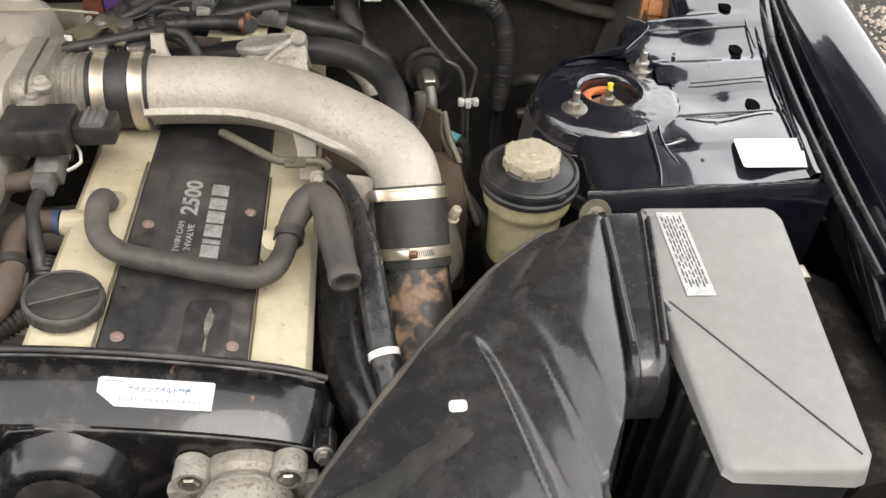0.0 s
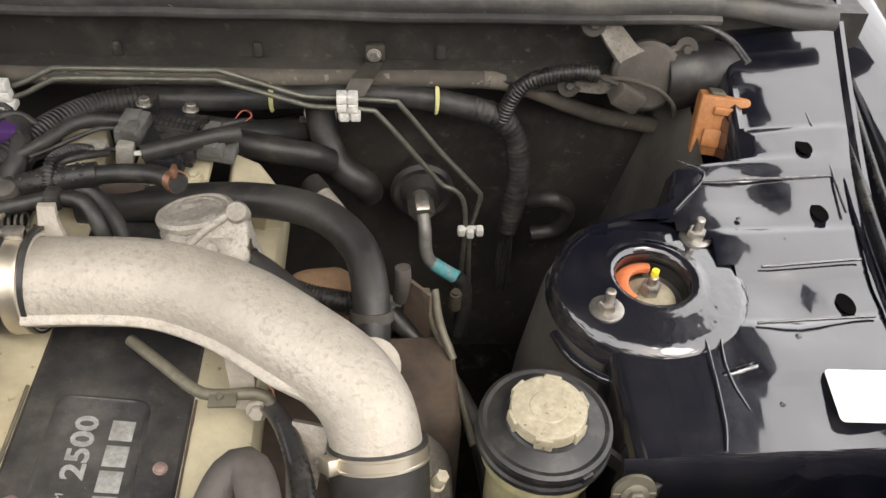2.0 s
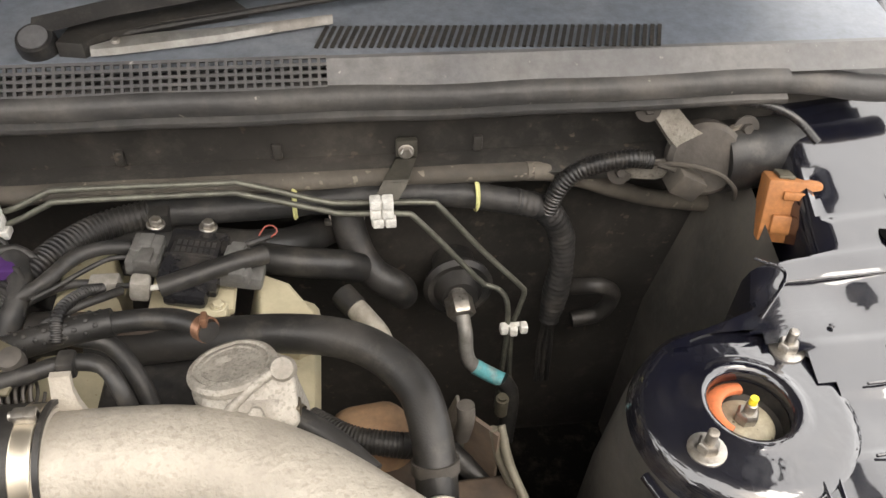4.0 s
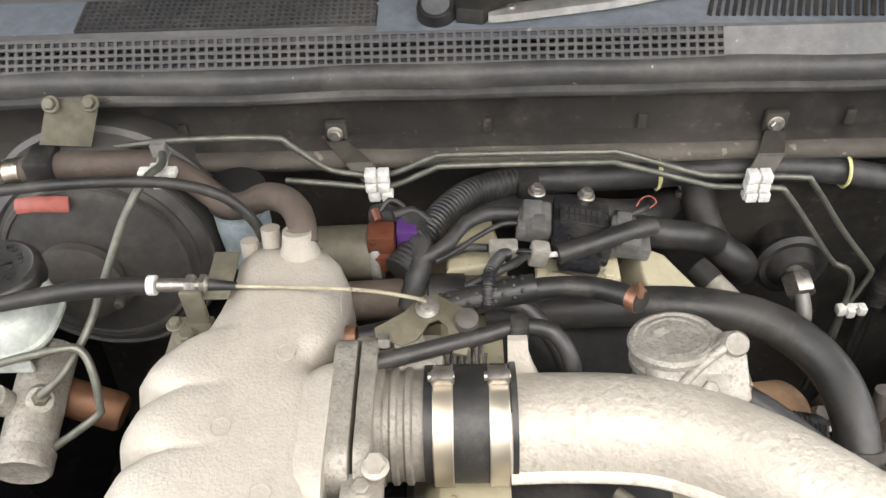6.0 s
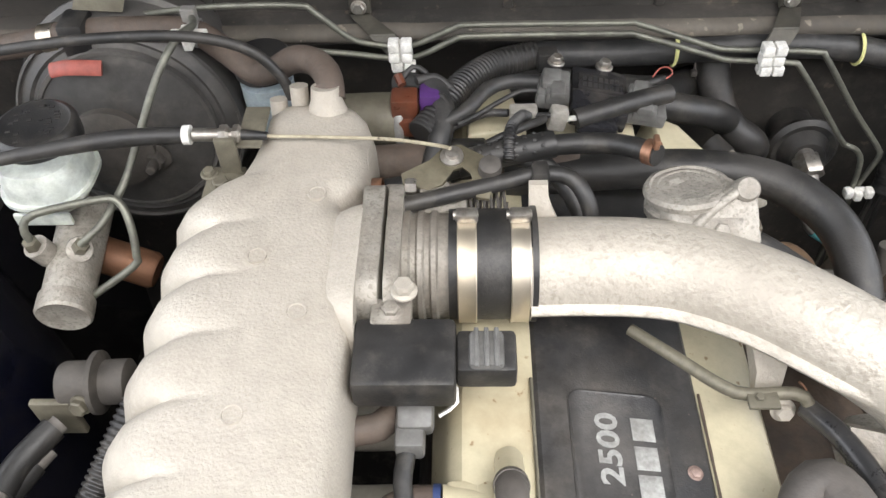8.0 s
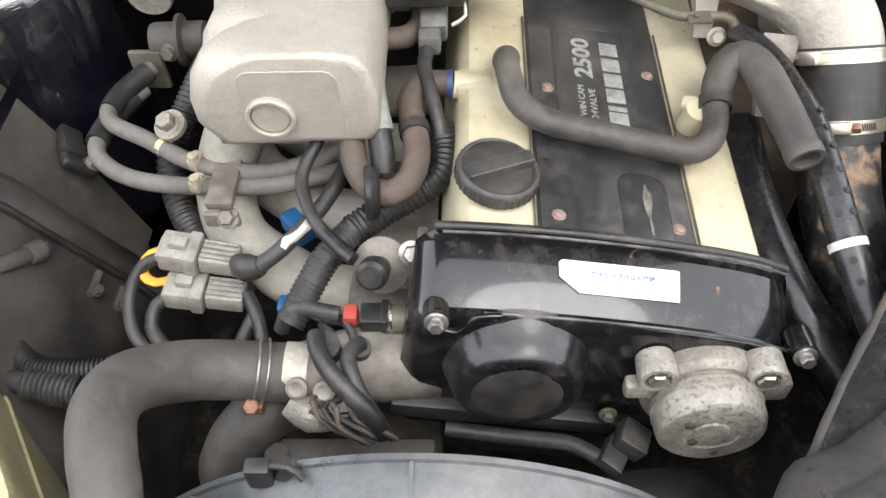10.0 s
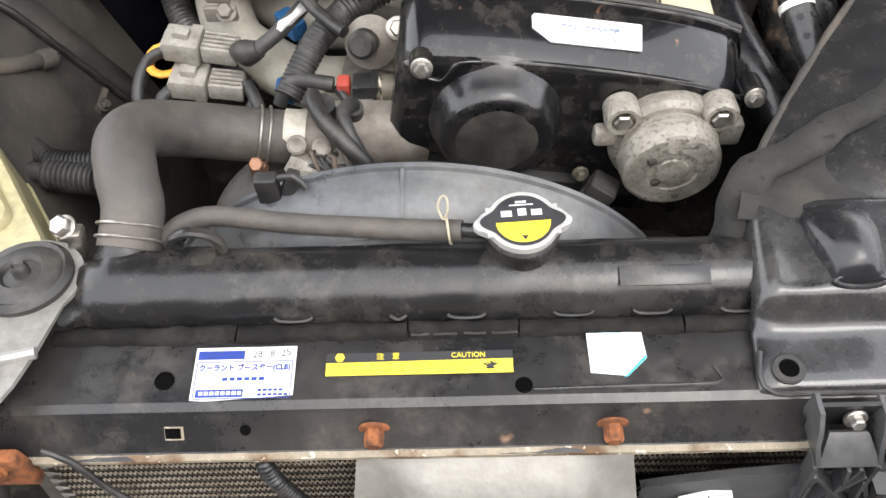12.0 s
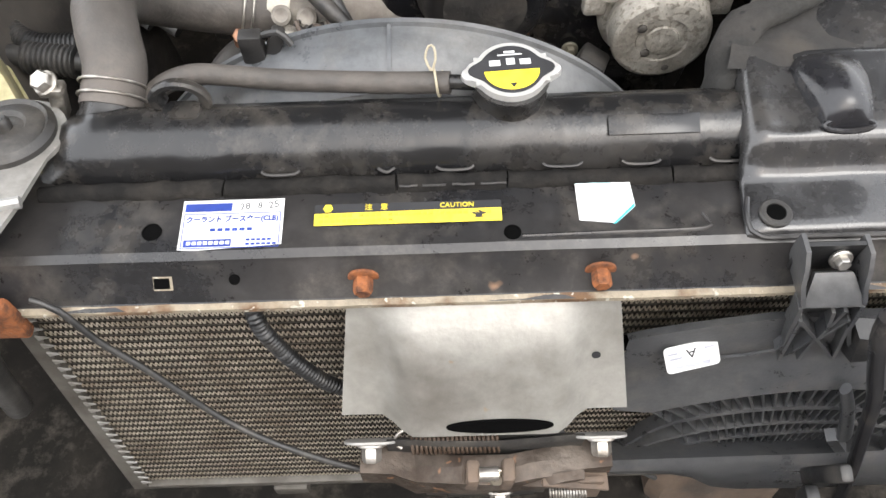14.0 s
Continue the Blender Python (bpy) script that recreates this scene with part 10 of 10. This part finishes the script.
solo("blue_plug", sized(0.022, 0.04, 0.022, Matrix.Translation((-0.214, 0.5, -0.07)) @ Matrix.Rotation(0.7, 4, "Z"), 0.004), BLUEPLASTIC, "blue injector plug under the hoses", "connector")
solo("blue_plug", sized(0.02, 0.02, 0.026, Matrix.Translation((-0.21, 0.395, -0.075)), 0.004), BLUEPLASTIC, "blue sensor plug near the thermostat", "connector")

ub = thing("crankcase_hose", (-0.11, 0.5, 0.03), "brown weathered hose bent in a U before the cover", "hose")
part("hose", tube([(-0.148, 0.552, 0.046), (-0.145, 0.525, 0.035), (-0.138, 0.495, 0.024), (-0.122, 0.474, 0.018), (-0.102, 0.468, 0.018), (-0.084, 0.482, 0.024), (-0.078, 0.51, 0.032), (-0.083, 0.545, 0.036), (-0.088, 0.575, 0.04), (-0.08, 0.597, 0.043), (-0.062, 0.603, 0.043), (-0.046, 0.603, 0.041)], 0.0135, 20), BROWNRUBBER, ub)
part("band", tube([(-0.081, 0.533, 0.0345), (-0.083, 0.545, 0.0362)], 0.0158, 18, smooth=False), RUBBER, ub)
part("clip", lathe([(0.0138, -0.005), (0.0152, -0.005), (0.0152, 0.005), (0.0138, 0.005), (0.0138, -0.005)], basis((0, 1, 0.3), (-0.147, 0.545, 0.043)), 20), BRACKET, ub)
part("holder", joined(tube([(-0.122, 0.486, 0.03), (-0.12, 0.47, 0.036), (-0.119, 0.455, 0.028), (-0.12, 0.45, 0.005)], 0.006, 8, squash=1.6)), PLASTIC, ub, "glossy black hose holder")
part("union", joined(rod((-0.149, 0.575, 0.05), (-0.148, 0.55, 0.045), 0.0135, 18), lathe([(0.017, 0), (0.017, 0.012)], basis((0, -1, -0.1), (-0.149, 0.578, 0.052)), 20)), CAST, ub, "pale cast union")
sol = thing("vacuum_valve", (-0.125, 0.56, 0.04), "grey vacuum valve with a yellow label plate", "valve")
part("body", joined(tube([(-0.126, 0.572, 0.068), (-0.122, 0.55, 0.055), (-0.116, 0.528, 0.042)], 0.015, 18), lathe([(0.011, 0), (0.011, 0.014), (0.007, 0.018)], basis((0, 0.5, 1), (-0.126, 0.572, 0.075)), 18)), VALVEGREY, sol)
part("boot", tube([(-0.117, 0.53, 0.043), (-0.113, 0.512, 0.03), (-0.112, 0.498, 0.016)], 0.0125, 14), RUBBER, sol)
part("plate", joined(prism([(-0.185, 0.585), (-0.135, 0.588), (-0.128, 0.56), (-0.15, 0.552), (-0.17, 0.566)], 0.064, 0.067)), BRACKET, sol, "thin olive plate")
part("yellow_label", moved(box((-0.16, 0.562, 0.0665), (-0.136, 0.58, 0.0688), 0.0004), Matrix.Identity(4)), YELLOWTAPE, sol, "yellow label")
part("pipe", tube([(-0.14, 0.585, 0.058), (-0.136, 0.61, 0.062), (-0.132, 0.64, 0.064), (-0.12, 0.655, 0.06)], 0.0085, 14), GREYPLATE, sol)
part("hose", tube([(-0.132, 0.638, 0.064), (-0.118, 0.655, 0.06), (-0.095, 0.662, 0.058), (-0.08, 0.68, 0.06), (-0.075, 0.71, 0.07)], 0.0125, 16), BROWNRUBBER, sol)
plug = thing("sensor_plug", (-0.065, 0.66, 0.06), "grey sensor plug hanging under the throttle", "connector")
part("body", joined(sized(0.03, 0.05, 0.03, Matrix.Translation((-0.064, 0.675, 0.075)) @ Matrix.Rotation(0.3, 4, "X"), 0.005), sized(0.024, 0.03, 0.024, Matrix.Translation((-0.068, 0.648, 0.066)), 0.004)), GREYPLUG, plug)
part("lead", tube([(-0.07, 0.64, 0.062), (-0.073, 0.61, 0.058), (-0.066, 0.58, 0.05), (-0.06, 0.56, 0.04), (-0.055, 0.54, 0.025)], 0.0078, 12), BLACKTAPE, plug)
part("tie", tube([(-0.05, 0.69, 0.095), (-0.035, 0.69, 0.09), (-0.03, 0.675, 0.075), (-0.045, 0.665, 0.07)], 0.002, 6, squash=2.0), WHITE, plug, "white plastic tie")
solo("engine_loom", tube([(-0.058, 0.56, 0.02), (-0.052, 0.53, 0.012), (-0.058, 0.505, 0.004), (-0.085, 0.485, -0.004), (-0.115, 0.468, -0.01), (-0.145, 0.445, -0.014)], 0.0155, 18, rib=0.0011, pitch=0.0058), PLASTIC, "ribbed black engine loom conduit", "wiring loom", angle=60)
solo("engine_loom", tube([(-0.143, 0.447, -0.014), (-0.165, 0.42, -0.02), (-0.18, 0.395, -0.03), (-0.2, 0.36, -0.05)], 0.0145, 18, rib=0.0006, pitch=0.005), BLACKTAPE, "taped black lower engine loom", "wiring loom")
solo("vacuum_line", tube([(-0.178, 0.547, 0.045), (-0.18, 0.528, 0.032), (-0.192, 0.505, 0.02), (-0.193, 0.48, 0.012), (-0.178, 0.445, 0.006), (-0.155, 0.418, 0.002), (-0.136, 0.4, 0.0)], 0.0068, 12), RUBBER, "slim black vacuum line to the pressure regulator", "hose")
fpr = thing("pressure_regulator", (-0.12, 0.4, -0.02), "grey fuel pressure regulator beside the timing cover", "regulator")
part("body", lathe([(0.018, -0.03), (0.026, -0.016), (0.026, -0.008), (0.0285, -0.006), (0.0285, 0.0), (0.024, 0.004), (0.018, 0.008), (0.012, 0.012), (0.0115, 0.024), (0.009, 0.026)], basis((-0.1, -0.75, 0.65), (-0.112, 0.412, -0.025)), 32), DIRTYALLOY, fpr)
part("cap", lathe([(0.012, 0.0), (0.015, 0.003), (0.015, 0.018), (0.011, 0.022), (0.005, 0.0215)], basis((-0.1, -0.85, 0.5), (-0.116, 0.398, -0.012)), 24), RUBBER, fpr)
part("bolt", bolt(0.009, 0.01, 0.013, basis((0.1, -0.7, 0.7), (-0.082, 0.415, -0.01))), STEEL, fpr)
therm = thing("thermostat_housing", (-0.16, 0.32, -0.06), "pale cast thermostat housing with wiring on top", "thermostat housing")
part("outlet", tube([(-0.21, 0.315, -0.06), (-0.185, 0.317, -0.065), (-0.16, 0.325, -0.07), (-0.12, 0.335, -0.08), (-0.06, 0.345, -0.09)], 0.032, 28, radii=[0.0255, 0.029, 0.036, 0.04, 0.04]), DIRTYALLOY, therm)
part("neck", lathe([(0.0265, 0), (0.0265, 0.022)], basis((-1, 0, 0.15), (-0.178, 0.315, -0.062)), 28), CREAMALLOY, therm, "pale neck of the housing")
for p in ((-0.183, 0.29, -0.048), (-0.158, 0.288, -0.05)):
    part("screw", lathe([(0.01, 0), (0.01, 0.005), (0.007, 0.0065), (0.003, 0.005)], basis((0, -0.7, 0.7), p), 18), DIRTYALLOY, therm)
part("cast_web", bumpy(tube([(-0.19, 0.285, -0.068), (-0.17, 0.275, -0.072), (-0.15, 0.276, -0.074), (-0.135, 0.285, -0.07)], 0.015, 12, wobble=0.3), 0.006, 90), CAST_DARK, therm)
part("sensor", joined(rod((-0.158, 0.325, -0.05), (-0.156, 0.318, -0.02), 0.013, 16), rod((-0.13, 0.33, -0.06), (-0.126, 0.322, -0.03), 0.01, 14)), PLASTIC, therm)
part("lead", tube([(-0.165, 0.325, -0.016), (-0.162, 0.31, -0.012), (-0.15, 0.29, -0.018), (-0.13, 0.272, -0.03), (-0.112, 0.262, -0.05), (-0.105, 0.26, -0.08)], 0.0085, 12), RUBBER, therm)
part("lead", tube([(-0.125, 0.325, -0.028), (-0.135, 0.31, -0.022), (-0.128, 0.285, -0.03), (-0.112, 0.265, -0.055)], 0.0075, 12), BLACKTAPE, therm)
part("small_wire", bumpy(tube([(-0.17, 0.272, -0.06), (-0.15, 0.265, -0.056), (-0.13, 0.268, -0.06), (-0.115, 0.262, -0.065)], 0.003, 8), 0.003, 70), RUBBER, therm)
twr = random.Random(11)
for k in range(9):
    x0, y0 = -0.168 + 0.005 * k, 0.284 + twr.uniform(-0.008, 0.008)
    part("twisted_wire", tube([(x0, y0, -0.052), (x0 + twr.uniform(-0.008, 0.01), y0 - 0.012, -0.046 + twr.uniform(-0.004, 0.006)), (x0 + twr.uniform(0.0, 0.016), y0 - 0.022, -0.052), (x0 + twr.uniform(0.01, 0.03), y0 - 0.026, -0.066), (x0 + 0.035, y0 - 0.024, -0.085)], 0.0024, 8, wobble=0.2), (BROWNRUBBER, BLACKTAPE, DUSTRUBBER)[k % 3], therm)
tps = thing("temperature_sensor", (-0.11, 0.36, -0.04), "red and black sensor plug at the cylinder head", "sensor")
part("lead", tube([(-0.21, 0.36, -0.06), (-0.2, 0.367, -0.04), (-0.185, 0.368, -0.034), (-0.165, 0.364, -0.034), (-0.15, 0.362, -0.036)], 0.0078, 12), BLACKTAPE, tps)
part("red_plug", sized(0.014, 0.018, 0.016, Matrix.Translation((-0.139, 0.361, -0.037)), 0.003), REDPLASTIC, tps, "red plug body")
part("black_plug", joined(sized(0.028, 0.024, 0.022, Matrix.Translation((-0.116, 0.36, -0.04)), 0.003), sized(0.008, 0.028, 0.026, Matrix.Translation((-0.106, 0.36, -0.04)), 0.002)), PLASTIC, tps)
part("spring_clip", tube([(-0.1, 0.36 + 0.014 * math.cos(a), -0.04 + 0.014 * math.sin(a)) for a in [2 * math.pi * q / 16 for q in range(17)]], 0.0013, 6), CHROME, tps)
part("body", rod((-0.104, 0.36, -0.04), (-0.06, 0.358, -0.045), 0.0145, 20), BRACKET, tps)
side_cast = thing("head_side_casting", (-0.1, 0.36, -0.1), "oily grey front casting of the cylinder head", "casting")
part("casting", bumpy(loft([[(x, y, z) for x, y in ((-0.15, 0.33), (-0.06, 0.33), (-0.06, 0.6), (-0.12, 0.6), (-0.15, 0.42))] for z in (-0.3, -0.09, -0.07)]), 0.004, 20), DIRTYALLOY, side_cast)
part("belt_plate", moved(box((-0.075, 0.385, -0.2), (-0.065, 0.425, 0.02), 0.003), Matrix.Identity(4)), BRACKET, side_cast, "olive backing plate edge")
solo("front_stay", joined(box((-0.215, 0.255, -0.16), (-0.06, 0.285, -0.14), 0.004), rod((-0.215, 0.265, -0.135), (-0.215, 0.265, -0.16), 0.012, 12)), DIRTYCAST, "dirty steel stay in front of the engine", "stay")
solo("crank_pulley", lathe([(0.03, -0.02), (0.085, -0.02), (0.088, 0.0), (0.085, 0.02), (0.03, 0.02)], basis((0, 1, 0), (0.18, 0.26, -0.28)), 40), SOOT, "dark crank pulley below the cam sensor", "pulley")
for p in ((-0.494, 0.52, -0.203), (-0.481, 0.528, -0.248)):
    solo("wing_bolt", joined(sized(0.02, 0.034, 0.01, Matrix.Translation(p) @ Matrix.Rotation(radians(-55), 4, "Y"), 0.003), bolt(0.007, 0.008, 0.009, basis((0.8, -0.2, 0.6), (p[0] + 0.008, p[1] - 0.012, p[2] + 0.004)))), DIRTYPLASTIC, "dusty bolt and block on the inner wing", "bolt", group="inner wing bolts")

# ---- labels on the core support ----
s1 = thing("coolant_sticker", (-0.19, 0.014, 0), "white and blue service sticker with a handwritten date", "sticker")
SM = Matrix.Translation((-0.1895, 0.0145, -0.0008)) @ Matrix.Rotation(radians(2.2), 4, "X")
part("sheet", sized(0.078, 0.044, 0.0008, SM), PAPER, s1)
bars([(-0.019, 0.0155, 0.036, 0.0072)], SM @ Matrix.Translation((0, 0, 0.0004)), BLUEINK, s1)
bars([(0, 0.0098, 0.074, 0.0006), (0, -0.0202, 0.074, 0.0006), (-0.0368, -0.0052, 0.0006, 0.03), (0.0368, -0.0052, 0.0006, 0.03), (-0.017, -0.016, 0.036, 0.0062)], SM @ Matrix.Translation((0, 0, 0.0004)), BLUEINK, s1)
lettering("28", 0.008, SM @ Matrix.Translation((0.009, 0.0155, 0.0006)) @ Matrix.Rotation(0.1, 4, "Z"), INK, s1, 0.0001)
lettering("8", 0.0075, SM @ Matrix.Translation((0.0205, 0.016, 0.0006)) @ Matrix.Rotation(-0.1, 4, "Z"), INK, s1, 0.0001)
lettering("25", 0.0085, SM @ Matrix.Translation((0.031, 0.0165, 0.0006)) @ Matrix.Rotation(0.15, 4, "Z"), INK, s1, 0.0001)
lettering("クーラント ブースター(CLB)", 0.0062, SM @ Matrix.Translation((0.0, 0.0045, 0.0006)), BLUEINK, s1, 0.0001, squeeze=0.9, bold=0.00025)
bars([(-0.014 + i * 0.0056, -0.0045, 0.004, 0.0026) for i in range(6)] + [(0.0135 + i * 0.004, -0.0138, 0.003, 0.0018) for i in range(5)] + [(0.0135 + i * 0.004, -0.0175, 0.003, 0.0018) for i in range(6)], SM @ Matrix.Translation((0, 0, 0.0004)), BLUEINK, s1)
bars([(-0.031 + i * 0.0042, -0.016, 0.003, 0.0028) for i in range(8)], SM @ Matrix.Translation((0, 0, 0.0007)), PAPER, s1)
s2 = thing("caution_label", (-0.055, 0.02, 0), "black and yellow caution label on the core support", "label")
KM = Matrix.Translation((-0.0555, 0.0198, -0.0005)) @ Matrix.Rotation(radians(2.2), 4, "X")
part("black_band", moved(prism(rounded(0.143, 0.019, 0.002), -0.0004, 0.0004), KM), INK, s2)
part("yellow_band", moved(prism([(-0.0712, -0.0092), (0.0712, -0.0092), (0.0712, 0.0022), (-0.0712, 0.0012)], 0.0003, 0.0008), KM), YELLOW, s2)
lettering("CAUTION", 0.0058, KM @ Matrix.Translation((0.0375, 0.0058, 0.0006)), YELLOW, s2, 0.0002)
lettering("注　意", 0.006, KM @ Matrix.Translation((-0.024, 0.0058, 0.0006)), YELLOW, s2, 0.0002)
part("warning_mark", lathe([(0.0, 0), (0.0038, 0), (0.0038, 0.0004)], KM @ Matrix.Translation((-0.061, 0.0058, 0.0004)), 6), YELLOW, s2)
br2 = random.Random(5)
bars([(-0.066 + i * 0.0044, -0.0012, 0.0033, 0.0026) for i in range(30) if br2.random() > 0.12] + [(-0.066 + i * 0.0044, -0.0058, 0.0033, 0.0024) for i in range(14) if br2.random() > 0.2], KM @ Matrix.Translation((0, 0, 0.0007)), OCHREINK, s2)
part("grease_mark", moved(bumpy(prism([(0.054 + 0.006 * math.cos(a) * (0.7 + 0.3 * math.sin(5 * a)), -0.003 + 0.0032 * math.sin(a)) for a in [2 * math.pi * q / 26 for q in range(26)]], 0.0007, 0.001), 0.0004, 300), KM), INK, s2)
s3 = thing("faded_sticker", (0.095, 0.025, 0), "faded white sticker with a teal corner", "sticker")
WM = Matrix.Translation((0.0955, 0.0245, -0.0015)) @ Matrix.Rotation(radians(2.2), 4, "X")
part("sheet", prism([(-0.022, 0.0185), (0.0205, 0.0175), (0.022, -0.004), (0.004, -0.0205), (-0.0215, -0.0185)], -0.0004, 0.0005, WM), PAPER, s3)
part("teal_stripe", prism([(0.0215, -0.0015), (0.0213, -0.0045), (0.0055, -0.019), (0.003, -0.0195)], 0.0004, 0.0008, WM), TEALINK, s3)
part("teal_edge", prism([(-0.021, 0.018), (0.005, 0.0175), (0.005, 0.0155), (-0.0205, 0.0155)], 0.0004, 0.0008, WM), TEALPALE, s3)
s4 = thing("fan_label", (0.187, -0.044, -0.139), "small white label on the fan shroud", "label")
part("sheet", moved(prism(rounded(0.044, 0.026, 0.004), -0.0006, 0.0004), FLM), PAPER, s4)
lettering("A", 0.013, FLM @ Matrix.Translation((0.0, -0.004, 0.0006)), INK, s4, 0.0001)
bars([(-0.0, 0.0085, 0.028, 0.0038), (-0.015, -0.006, 0.008, 0.002), (0.015, -0.006, 0.008, 0.002), (0.013, -0.001, 0.01, 0.002)], FLM @ Matrix.Translation((0, 0, 0.0004)), GREYINK, s4)

# left front: latch side bracket and bumper bits seen under the support
solo("side_bracket", joined(sized(0.05, 0.012, 0.05, Matrix.Translation((-0.375, -0.045, -0.03)), 0.004), bolt(0.01, 0.01, 0.013, basis((0, -1, 0.3), (-0.375, -0.052, -0.02)))), RUST, "rusty bracket at the core support end", "bracket")
solo("horn_bracket", tube([(-0.4, -0.03, -0.06), (-0.41, -0.05, -0.1), (-0.43, -0.05, -0.2)], 0.012, 12), RUBBER, "black hose below the core support end", "hose")
# beam coloured near black for the shade under the condenser
solo("bumper_beam", loft([[(x, -0.15 - 0.02 * math.cos(x * 2), -0.43), (x, -0.22 - 0.02 * math.cos(x * 2), -0.43), (x, -0.22, -0.5), (x, -0.15, -0.5)] for x in [-0.6 + 0.1 * q for q in range(13)]]), GAPSHADE, "dark bumper beam below the condenser", "bumper beam")
solo("front_corner_panel", loft([[(-0.56, -0.12, -0.36), (-0.42, -0.14, -0.4), (-0.42, -0.15, -0.44), (-0.56, -0.13, -0.44)], [(-0.58, -0.25, -0.36), (-0.36, -0.26, -0.42), (-0.36, -0.26, -0.46), (-0.58, -0.25, -0.46)]]), GREYPLASTIC, "pale grey bumper corner below the condenser", "panel")
solo("fan_stay", joined(sized(0.012, 0.016, 0.09, Matrix.Translation((0.308, -0.125, -0.23)) @ Matrix.Rotation(0.25, 4, "X"), 0.004), sized(0.014, 0.018, 0.03, Matrix.Translation((0.304, -0.135, -0.27)), 0.004)), PLASTIC, "black plastic stay on the fan shroud", "stay")


# ---- true size: the place above is drawn a little large ----
TRUE = 0.84
for me in list(bpy.data.meshes):
    me.transform(Matrix.Scale(TRUE, 4))
for ob in scene.objects:
    if ob.type in {"MESH", "EMPTY"}:
        ob.location = ob.location * TRUE
        inv = ob.matrix_parent_inverse.copy()
        inv.translation *= TRUE
        ob.matrix_parent_inverse = inv
